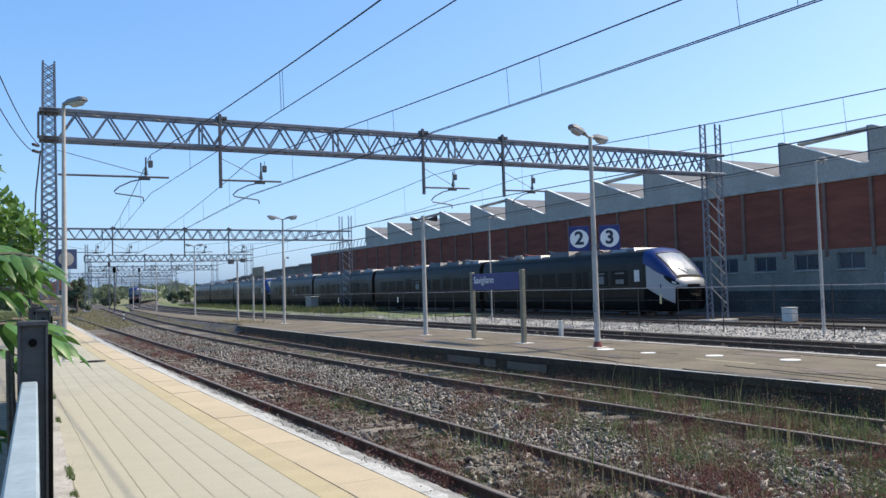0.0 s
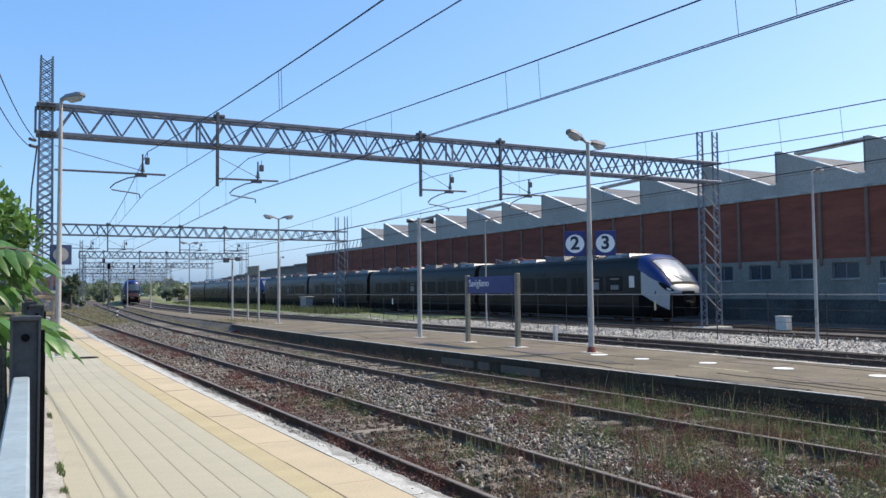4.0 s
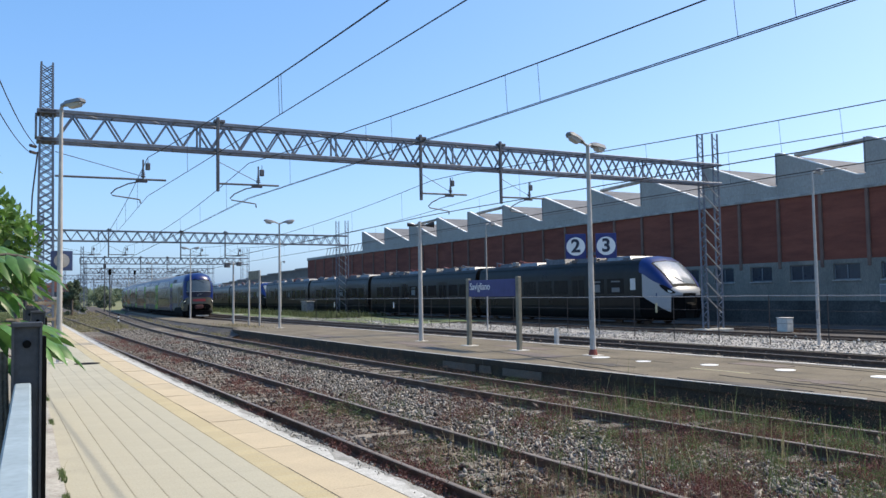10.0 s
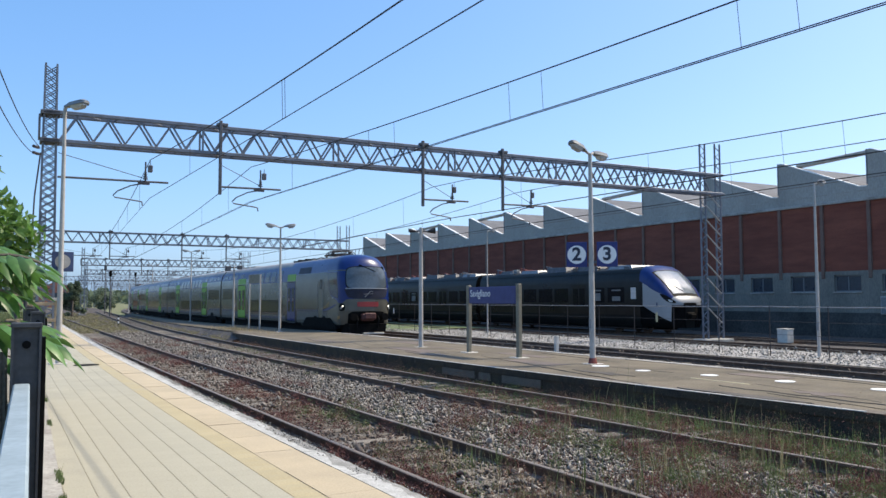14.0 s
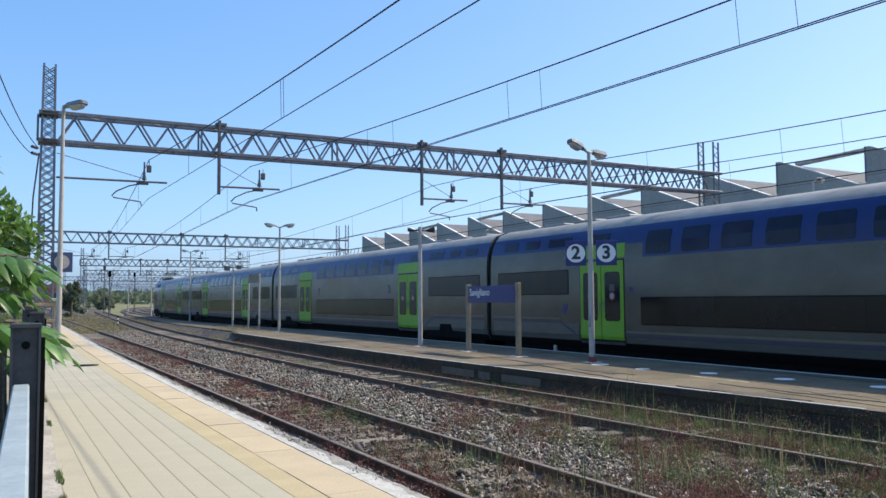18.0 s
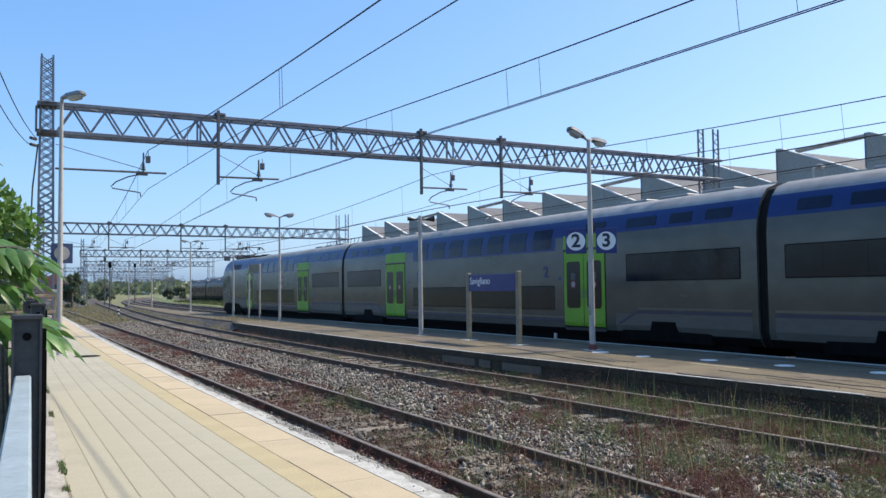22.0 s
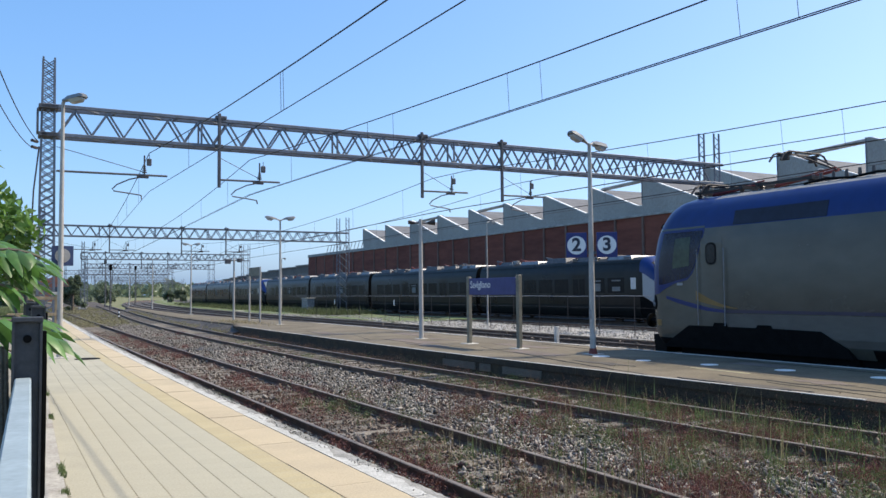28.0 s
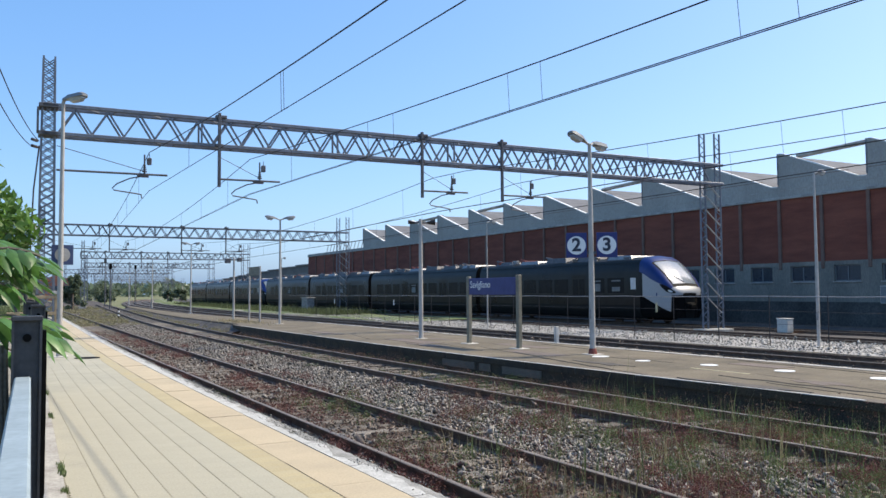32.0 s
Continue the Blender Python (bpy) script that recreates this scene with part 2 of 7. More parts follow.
# glass given a pale base colour that stands in for reflected sky
GLASS_SKY = mat("sky_glare_painted_glass", (0.19, 0.22, 0.245), 0.08, grain=1.5, fine=10, amount=0.2, spec=1.0, coat=0.6)
BLIND = mat("pale_window_blind", (0.20, 0.20, 0.19), 0.8, grain=9, fine=30, amount=0.3)
NAVY = mat("dark_navy_grille", (0.006, 0.009, 0.03), 0.6, grain=4, fine=40, amount=0.4)
COUPLER_RED = mat("dull_red_coupler", (0.10, 0.035, 0.03), 0.7, grain=6, fine=40, amount=0.35)
RUBBER = mat("gangway_rubber", (0.008, 0.008, 0.008), 0.75, spec=0.2, grain=3, amount=0.3)
STICKER = mat("grey_door_notice", (0.10, 0.10, 0.10), 0.6, grain=12, amount=0.2)
STICKER_RED = mat("red_warning_ring", (0.30, 0.06, 0.06), 0.6, grain=12, amount=0.2)
STICKER_WHITE = mat("white_warning_disc", (0.42, 0.40, 0.39), 0.6, grain=12, amount=0.2)
GLASS_CAR = mat("tinted_saloon_glass", (0.010, 0.011, 0.014), 0.16, grain=1.1, fine=4, amount=0.5, spec=0.28, per=0.45)
GLASS_UPPER = mat("blue_tinted_upper_glass", (0.006, 0.010, 0.034), 0.16, grain=1.1, fine=4, amount=0.4, spec=0.3, per=0.3)
ARM_RED = mat("red_collector_arm", (0.22, 0.035, 0.025), 0.55, grain=6, fine=30, amount=0.2)
HEADLIGHT = glow("lit_headlight", (1.0, 0.93, 0.78), 2.2)
LENS = mat("clear_lamp_lens", (0.60, 0.60, 0.58), 0.1, grain=8, amount=0.15)
GLOBE = mat("smoky_globe_glass", (0.75, 0.75, 0.72), 0.12, grain=6, fine=40, amount=0.1)
GLOBE.node_tree.nodes["Principled BSDF"].inputs["Transmission Weight"].default_value = 0.75
POST_DARK = mat("dark_railing_steel", (0.052, 0.055, 0.062), 0.5, 0.2, grain=6, fine=60, amount=0.3)
RAIL_PALE = mat("pale_blue_rail_paint", (0.31, 0.37, 0.39), 0.5, grain=9, fine=60, amount=0.15, tint=(0.25, 0.30, 0.32))
WOOD = mat("weathered_wood", (0.42, 0.31, 0.19), 0.8, grain=5, fine=40, amount=0.3, stretch=(4, 1, 1))
BARK = mat("grey_brown_bark", (0.16, 0.13, 0.10), 0.95, grain=8, fine=50, amount=0.4, bump=0.7, bump_scale=30)
LEAF_MID = leaf("ailanthus_leaf", (0.12, 0.23, 0.045))
LEAF_NEAR = leaf("broad_fresh_leaf", (0.10, 0.215, 0.05), 0.4, 0.4)
# leaf colour lightened to imitate haze over the far trees
LEAF_FAR = leaf("haze_paled_foliage", (0.16, 0.20, 0.12))
BLADE_GREEN = leaf("green_weed", (0.135, 0.18, 0.065), 0.7)
BLADE_OLIVE = leaf("olive_meadow_grass", (0.105, 0.125, 0.05), 0.8)
BLADE_DRY_OLIVE = leaf("dry_olive_weed", (0.29, 0.26, 0.14), 0.8)
BLADE_DRY = leaf("straw_weed", (0.40, 0.33, 0.19), 0.8)
BLADE_RED = leaf("red_dock_weed", (0.185, 0.075, 0.06), 0.8, 0.5, 0.2)
BLADE_BROWN = leaf("withered_brown_weed", (0.20, 0.12, 0.08), 0.85, 0.5, 0.2)
FAR_WALL = mat("far_building_wall", (0.40, 0.37, 0.33), 0.9, grain=0.4, fine=8, amount=0.3)
FAR_RED = mat("far_red_building", (0.33, 0.13, 0.09), 0.9, grain=0.4, fine=8, amount=0.3)


# ---- small mesh kit ----
class Kit:
    """Collects vertices and faces with a material slot each; part() turns it into one mesh."""

    def __init__(self):
        self.v, self.f, self.m = [], [], []

    def add(self, verts, faces, slot=0):
        o = len(self.v)
        self.v += [tuple(p) for p in verts]
        self.f += [tuple(i + o for i in f) for f in faces]
        self.m += [slot] * len(faces)
        return self

    def box(self, x0, x1, y0, y1, z0, z1, b=0.0, slot=0):
        """A box; b chamfers its edges."""
        if b <= 0:
            v = [(x, y, z) for z in (z0, z1) for y in (y0, y1) for x in (x0, x1)]
            return self.add(v, [(0, 2, 3, 1), (4, 5, 7, 6), (0, 1, 5, 4), (2, 6, 7, 3), (0, 4, 6, 2), (1, 3, 7, 5)], slot)
        bm = bmesh.new()
        bmesh.ops.create_cube(bm, size=1)
        for q in bm.verts:
            q.co = Vector(((x0 + x1) / 2 + q.co.x * (x1 - x0), (y0 + y1) / 2 + q.co.y * (y1 - y0), (z0 + z1) / 2 + q.co.z * (z1 - z0)))
        bmesh.ops.bevel(bm, geom=bm.edges[:], offset=b, segments=1, affect="EDGES")
        bm.verts.index_update()
        self.add([q.co for q in bm.verts], [[q.index for q in f.verts] for f in bm.faces], slot)
        bm.free()
        return self

    def tube(self, a, b, r, r2=None, n=8, slot=0, caps=True):
        """A round bar from a to b."""
        a, b = Vector(a), Vector(b)
        d = (b - a).normalized()
        u = d.cross(Vector((0, 0, 1)) if abs(d.z) < 0.9 else Vector((1, 0, 0))).normalized()
        w = d.cross(u)
        r2 = r if r2 is None else r2
        ring = [(math.cos(2 * math.pi * k / n), math.sin(2 * math.pi * k / n)) for k in range(n)]
        v = [a + (u * c + w * s) * r for c, s in ring] + [b + (u * c + w * s) * r2 for c, s in ring]
        f = [(k, (k + 1) % n, n + (k + 1) % n, n + k) for k in range(n)]
        if caps:
            f += [tuple(range(n - 1, -1, -1)), tuple(range(n, 2 * n))]
        return self.add(v, f, slot)

    def bar(self, a, b, w, h=None, slot=0):
        """A flat or square bar from a to b."""
        a, b = Vector(a), Vector(b)
        d = (b - a).normalized()
        u = d.cross(Vector((0, 0, 1)) if abs(d.z) < 0.9 else Vector((0, 1, 0))).normalized()
        t = d.cross(u)
        h = w if h is None else h
        c = [(-w / 2, -h / 2), (w / 2, -h / 2), (w / 2, h / 2), (-w / 2, h / 2)]
        v = [p + u * x + t * y for p in (a, b) for x, y in c]
        return self.add(v, [(0, 1, 5, 4), (1, 2, 6, 5), (2, 3, 7, 6), (3, 0, 4, 7), (3, 2, 1, 0), (4, 5, 6, 7)], slot)

    def disc(self, c, r, axis, depth, n=20, slot=0):
        c, axis = Vector(c), Vector(axis).normalized()
        return self.tube(c - axis * depth / 2, c + axis * depth / 2, r, n=n, slot=slot)

    def pipe(self, pts, r, n=6, slot=0):
        """One bent round bar through the points."""
        pts = [Vector(p) for p in pts]
        rings = []
        for i, p in enumerate(pts):
            d = (pts[min(i + 1, len(pts) - 1)] - pts[max(i - 1, 0)]).normalized()
            u = d.cross(Vector((0, 0, 1)) if abs(d.z) < 0.93 else Vector((1, 0, 0))).normalized()
            w = d.cross(u)
            rings.append([p + (u * math.cos(6.2832 * k / n) + w * math.sin(6.2832 * k / n)) * r for k in range(n)])
        return self.loft(rings, slot=slot)

    def loft(self, rings, closed=True, caps=True, slot=0):
        n = len(rings[0])
        v = [p for ring in rings for p in ring]
        f = []
        for i in range(len(rings) - 1):
            for k in range(n if closed else n - 1):
                k2 = (k + 1) % n
                f.append((i * n + k, i * n + k2, (i + 1) * n + k2, (i + 1) * n + k))
        if caps and closed:
            f += [tuple(range(n - 1, -1, -1)), tuple(range((len(rings) - 1) * n, len(rings) * n))]
        return self.add(v, f, slot)

    def mesh(self, name, mats):
        me = bpy.data.meshes.new(name)
        me.from_pydata(self.v, [], self.f)
        for m in mats if isinstance(mats, (list, tuple)) else [mats]:
            me.materials.append(m)
        if any(self.m):
            me.polygons.foreach_set("material_index", self.m)
        me.validate()
        return me


def part(name, kit, mats, parent=None, label="", smooth=False):
    """Links a kit (or a ready mesh) as ONE mesh object, under a thing or a part."""
    me = kit if isinstance(kit, bpy.types.Mesh) else kit.mesh(name, mats)
    if smooth:
        me.polygons.foreach_set("use_smooth", [True] * len(me.polygons))
        me.set_sharp_from_angle(angle=radians(38))
    ob = new(name, me)
    if parent:
        ob.parent = parent
    return tagged(ob, label)


def writing(parent, body, size, m, material, name="lettering", bold=0.0):
    """Flat letters in the built-in font, as a mesh."""
    cu = bpy.data.curves.new(name, "FONT")
    cu.body, cu.size, cu.extrude, cu.align_x, cu.align_y = body, size, 0.004, "CENTER", "CENTER"
    cu.offset = bold
    ob = new(name, cu)
    me = bpy.data.meshes.new_from_object(ob.evaluated_get(bpy.context.evaluated_depsgraph_get()))
    bpy.data.objects.remove(ob)
    me.materials.clear()
    me.materials.append(material)
    o = new(name, me)
    o.parent = parent
    o.matrix_basis = m
    return o


def thing(name, label, category, at=(0, 0, 0), rz=0.0, group="", kind=""):
    """An Empty at the base of a thing, which parents its parts."""
    ob = new(name)
    ob.empty_display_size = 0.2
    ob.matrix_world = pose(*at, 0, 0, rz)
    return tagged(ob, label, category, group, kind)


def quads(name, v, f, mats, slots=None):
    """A large mesh from arrays."""
    me = bpy.data.meshes.new(name)
    v, f = np.asarray(v, np.float32), np.asarray(f, np.int32)
    me.vertices.add(len(v))
    me.vertices.foreach_set("co", v.ravel())
    me.loops.add(f.size)
    me.loops.foreach_set("vertex_index", f.ravel())
    me.polygons.add(len(f))
    me.polygons.foreach_set("loop_start", np.arange(0, f.size, f.shape[1], dtype=np.int32))
    for m in mats if isinstance(mats, (list, tuple)) else [mats]:
        me.materials.append(m)
    if slots is not None:
        me.polygons.foreach_set("material_index", np.asarray(slots, np.int32))
    me.update(calc_edges=True)
    me.validate()
    return me


# ---- the plan: track axes as functions of y ----
def bend(y, y0, r):
    return (y - y0) ** 2 / (2 * r) if y > y0 else 0.0


def x_main(y):
    return 17.0 + bend(y, 54, 1060)


def x_second(y):
    return 20.5 + bend(y, 54, 1060)


def x_third(y):
    return 28.3 + bend(y, 60, 1060)


def x_stabling(y):
    return 33.2 + bend(y, 95, 1060)


def ease(y, y0, r, y1):
    """A curve of radius r between y0 and y1 that goes on straight."""
    return bend(min(y, y1), y0, r) + max(0.0, y - y1) * (y1 - y0) / r


def x_cd(y):
    return 4.78 + ease(y, 20, 1500, 45)


def x_ab(y):
    return 8.75 + (ease(y, 25, 650, 72) if y > 25 else (25 - y) ** 2 / 520)


def x_edge1(y):
    """The track-side edge of the near platform."""
    return 2.90 + ease(y, 6, 1150, 34)


def x_edge2(y):
    """The near edge of the island platform."""
    return x_ab(y) + 1.66


# ---- ground ----
def sheet(name, y_list, left, right, z, material, nx=12, rough=0.0, seed=0):
    """A strip of ground between two lines x = left(y), right(y), with a little unevenness."""
    rng = np.random.default_rng(seed)
    v, f = [], []
    for y in y_list:
        a, b = left(y), right(y)
        for k in range(nx + 1):
            edge = k in (0, nx)
            v.append((a + (b - a) * k / nx, y, z + (0 if edge else rng.normal() * rough)))
    n = nx + 1
    for i in range(len(y_list) - 1):
        for k in range(nx):
            f.append((i * n + k, i * n + k + 1, (i + 1) * n + k + 1, (i + 1) * n + k))
    return quads(name, v, f, material)


tagged(new("ground", quads("ground", [(-2500, -900, -0.34), (2500, -900, -0.34), (2500, 3500, -0.34), (-2500, 3500, -0.34)], [(0, 1, 2, 3)], SOIL)),
       "dry grassy earth reaching the horizon", "ground", kind="structure")
Y_FINE = [-12 + 0.5 * k for k in range(150)] + [63 + 3 * k for k in range(70)]
Y_MID = [-40 + 2.0 * k for k in range(60)] + [80 + 6 * k for k in range(40)]
tagged(new("ballast_near", sheet("ballast_near", Y_FINE, lambda y: x_edge1(y) + 0.02 if y < 60 else x_cd(y) - 1.6, lambda y: x_edge2(y) - 0.02, -0.172, BALLAST, 26, 0.012, 1)),
       "old brown and grey ballast grown over with weeds", "ballast", kind="structure")
tagged(new("ballast_main", sheet("ballast_main", Y_MID, lambda y: 15.4 + bend(y, 54, 1060), lambda y: 22.4 + bend(y, 54, 1060), -0.16, BALLAST_OILY, 10, 0.015, 2)),
       "dark oily ballast under the running lines", "ballast", kind="structure")
tagged(new("ballast_bank", sheet("ballast_bank", Y_MID, lambda y: 22.4 + bend(y, 54, 1060), lambda y: 27.0 + bend(y, 58, 1060), -0.07, BALLAST_NEW, 10, 0.02, 3)),
       "pale new ballast between the running lines", "ballast", kind="structure")
tagged(new("ballast_yard", sheet("ballast_yard", Y_MID, lambda y: 27.0 + bend(y, 58, 1060), lambda y: 40.6 + bend(y, 80, 1060), -0.15, BALLAST_OILY, 10, 0.02, 4)),
       "dark ballast of the stabling sidings", "ballast", kind="structure")
tagged(new("verge", sheet("verge", [48 + 4 * k for k in range(60)], lambda y: 22.6 + bend(y, 54, 1060), lambda y: 30.5 + bend(y, 70, 1060), -0.02, GRASS_FAR, 8, 0.05, 5)),
       "rough green grass verge beside the sidings", "grass", kind="structure")
tagged(new("verge", sheet("verge", [40 + 4 * k for k in range(60)], lambda y: -30.0, lambda y: x_edge1(y) - 0.2 if y < 60 else x_cd(y) - 1.5, -0.03, GRASS_FAR, 8, 0.05, 6)),
       "rough dry grass beside the curving track", "grass", kind="structure")


def stones(name, count, box, size, material, seed, z, axis=None, keep=None):
    """Loose angular stones as one mesh. box: x0, x1, y0, y1, relative to axis(y)."""
    rng = np.random.default_rng(seed)
    base = np.array([(1, 0, 0), (-1, 0, 0), (0, 1, 0), (0, -1, 0), (0, 0, 1), (0, 0, -1), (0.7, 0.7, 0.5), (-0.7, -0.6, 0.6)], float)
    tris = np.array([(4, 0, 6), (4, 6, 2), (6, 0, 2), (4, 2, 1), (4, 1, 7), (7, 1, 3), (4, 7, 3), (4, 3, 0), (5, 2, 0), (5, 1, 2), (5, 3, 1), (5, 0, 3)])
    y = box[2] + (box[3] - box[2]) * rng.random(count) ** 1.5
    x = rng.uniform(box[0], box[1], count)
    if axis:
        x = x + np.array([axis(v) for v in y])
    ok = np.ones(count, bool) if keep is None else np.array([keep(a, b) for a, b in zip(x, y)])
    x, y = x[ok], y[ok]
    n = len(x)
    s = size * np.exp(rng.normal(0, 0.35, n))
    shape = base[None] * rng.uniform(0.35, 1.35, (n, 8, 3)) * np.array([1.35, 0.80, 0.62])
    a = rng.uniform(-1.1, 1.1, n)
    c, d = np.cos(a)[:, None], np.sin(a)[:, None]
    shape = np.stack([shape[..., 0] * c - shape[..., 2] * d, shape[..., 1], shape[..., 0] * d + shape[..., 2] * c], -1)
    a = rng.uniform(0, 6.283, n)
    c, d = np.cos(a)[:, None], np.sin(a)[:, None]
    p = np.stack([shape[..., 0] * c - shape[..., 1] * d, shape[..., 0] * d + shape[..., 1] * c, shape[..., 2]], -1) * s[:, None, None]
    p += np.stack([x, y, z + rng.uniform(-0.6, 1.5, n) * s], -1)[:, None]
    f = (tris[None] + (np.arange(n) * 8)[:, None, None]).reshape(-1, 3)
    return quads(name, p.reshape(-1, 3), f, material)


def off_rails(x, y):
    return all(abs(abs(x - a(y)) - 0.75) > 0.075 for a in (x_cd, x_ab))


def grey_zone(x, y):
    """Bare stone between the two near tracks, with ragged borders where the weeds stand."""
    return off_rails(x, y) and noise.noise((x * 0.8, y * 0.5, 3)) > -0.75


def worn_zone(x, y):
    return off_rails(x, y) and x > x_edge1(y) + 0.05


tagged(new("loose_ballast", stones("loose_ballast", 66000, (1.0, 3.1, 3.6, 60), 0.0225, STONE, 11, -0.152, x_cd, grey_zone)),
       "loose grey crushed stone between the tracks", "gravel", kind="stuff")
tagged(new("loose_ballast", stones("loose_ballast", 24000, (-1.75, 1.1, 4.2, 48), 0.023, STONE_BROWN, 12, -0.158, x_cd, worn_zone)),
       "brown rusty crushed stone in the near track", "gravel", kind="stuff")
tagged(new("loose_ballast", stones("loose_ballast", 14000, (-0.9, 1.5, 4.5, 40), 0.022, STONE_BROWN, 13, -0.158, x_ab, off_rails)),
       "brown rusty crushed stone in the platform track", "gravel", kind="stuff")
tagged(new("loose_ballast", stones("loose_ballast", 22000, (22.4, 27.0, 8, 80), 0.026, STONE_PALE, 14, -0.06)),
       "pale new crushed stone beside the running lines", "gravel", kind="stuff")
tagged(new("loose_ballast", stones("loose_ballast", 9000, (15.5, 22.4, 6, 45), 0.028, STONE_BROWN, 15, -0.15)),
       "dark crushed stone of the running lines", "gravel", kind="stuff")
tagged(new("loose_ballast", stones("loose_ballast", 4000, (1.25, 2.6, 3.8, 30), 0.017, STONE_PALE, 16, -0.135, x_cd, grey_zone)),
       "scattered paler stone between the tracks", "gravel", kind="stuff")
tagged(new("loose_ballast", stones("loose_ballast", 10000, (-0.68, 0.68, 4.2, 40), 0.024, STONE, 17, -0.155, x_cd, lambda x, y: noise.noise((x * 0.7, y * 0.5, 9)) > -0.05)),
       "grey crushed stone between the near rails", "gravel", kind="stuff")

tagged(new("edge_rubble", stones("edge_rubble", 3800, (-0.13, 0.06, 4.5, 34), 0.0065, EDGE_GREY, 19, 0.396, lambda y: x_edge1(y), lambda x, y: noise.noise((x * 4, y * 1.3, 6)) > -0.05)),
       "crumbled grey concrete along the broken platform edge", "rubble", kind="stuff")

# ---- tracks ----
RAIL_PROFILE = [(-0.065, -0.150), (0.065, -0.150), (0.065, -0.135), (0.012, -0.115), (0.012, -0.045), (0.035, -0.035), (0.035, -0.006),
                (0.025, 0.0), (-0.025, 0.0), (-0.035, -0.006), (-0.035, -0.035), (-0.012, -0.045), (-0.012, -0.115), (-0.065, -0.135)]


def rail_mesh(axis, side, y_list, head):
    k = Kit()
    rings = [[(axis(y) + side * 0.7525 + x, y, z) for x, z in RAIL_PROFILE] for y in y_list]
    k.loft(rings)
    n = len(RAIL_PROFILE)
    k.m = [1 if (i % n) in (6, 7, 8) else 0 for i in range(len(k.f))]
    return k.mesh("rail", [RAIL_RUST, head])


def sleeper_mesh(length=2.5, width=0.25, h=0.16):
    return Kit().box(-length / 2, length / 2, -width / 2, width / 2, -h, 0, 0.015).mesh("sleeper", SLEEPER)


SLEEPER_MESH = sleeper_mesh()


def track(axis, y0, y1, label, near=None, z=-0.150, head=RAIL_HEAD):
    """A track: two rails, sleepers one by one within `near`, and the farther ones joined."""
    t = thing("track", label, "railway track", kind="structure")
    ys = [y0 + 1.5 * i for i in range(int((min(y1, 90) - y0) / 1.5) + 1)] + [95 + 6.0 * i for i in range(max(0, int((y1 - 95) / 6)) + 1 if y1 > 95 else 0)]
    for s in (-1, 1):
        part("rail", rail_mesh(axis, s, ys, head), None, t)
    rest = Kit()
    rng = random.Random(int(axis(0) * 10))
    for i in range(int((min(y1, 110) - y0) / 0.62)):
        y = y0 + 0.62 * i + rng.uniform(-0.03, 0.03)
        dz = rng.uniform(-0.012, 0.022)
        if near and near[0] < y < near[1]:
            ob = part("sleeper", SLEEPER_MESH, None, t)
            ob.matrix_basis = pose(axis(y), y, z + dz, 0, 0, rng.uniform(-1.2, 1.2))
        else:
            rest.box(axis(y) - 1.25, axis(y) + 1.25, y - 0.125, y + 0.125, z - 0.15, z + dz)
    if rest.v:
        tagged(part("sleepers", rest, SLEEPER, t), kind="stuff")
    return t


track(x_cd, -12, 170, "rusty disused-looking track grown over with weeds", (2, 60), -0.138)
track(x_ab, -12, 170, "rusty track along the island platform grown over with weeds", (2, 60), -0.138)
track(x_main, -60, 290, "running line with worn rails on dark ballast", (6, 40))
track(x_second, -60, 290, "second running line with worn rails on dark ballast", (8, 40))
track(x_third, -60, 240, "siding with rusty rails on dark ballast")
track(x_stabling, -20, 200, "stabling siding under the standing train")

# ---- platforms ----
P1, P2 = 0.40, 0.27     # heights of the two platforms


def x_walk(y):
    """Where the kerb strip ends and the paving of the near platform begins."""
    return 0.30 + 0.030 * y if y > 3 else 0.39


def prism(y_list, left, right, z0, z1, nx=1):
    """A long block between two lines."""
    k = Kit()
    k.loft([[(left(y), y, z0), (right(y), y, z0), (right(y), y, z1), (left(y), y, z1)] for y in y_list])
    return k


Y_P1 = [-9 + 1.5 * i for i in range(48)]
near_platform = thing("near_platform", "low platform paved with cream blocks and edged with white-painted stone", "platform", kind="structure")
part("paving_bed", prism(Y_P1, lambda y: -0.2, lambda y: x_edge1(y) - 0.62, -0.3, P1 - 0.005), JOINT, near_platform)
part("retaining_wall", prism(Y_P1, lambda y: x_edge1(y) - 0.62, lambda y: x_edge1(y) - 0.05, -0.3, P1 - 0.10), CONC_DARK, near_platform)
# kerb strip under the railing
part("kerb_strip", prism(Y_P1, lambda y: x_walk(y) - 0.30, lambda y: x_walk(y) - 0.015, P1 - 0.05, P1 + 0.012), CONCRETE, near_platform, "cracked pale concrete strip")
# cream slabs and the white edge stones, cut along the platform
rng_p = random.Random(5)
slab_rows = []
y = -9.0
while y < 60:
    slab_rows.append((y, y + 0.996))
    y += 1.0
for i, (a, b) in enumerate(slab_rows):
    k = Kit()
    dz = rng_p.uniform(-0.003, 0.003)
    k.loft([[(x_edge1(q) - 0.64, q, P1 - 0.08), (x_edge1(q) - 0.215, q, P1 - 0.08), (x_edge1(q) - 0.215, q, P1 + dz), (x_edge1(q) - 0.64, q, P1 + dz)] for q in (a, (a + b) / 2, b)])
    part("slab", k, SLAB, near_platform)


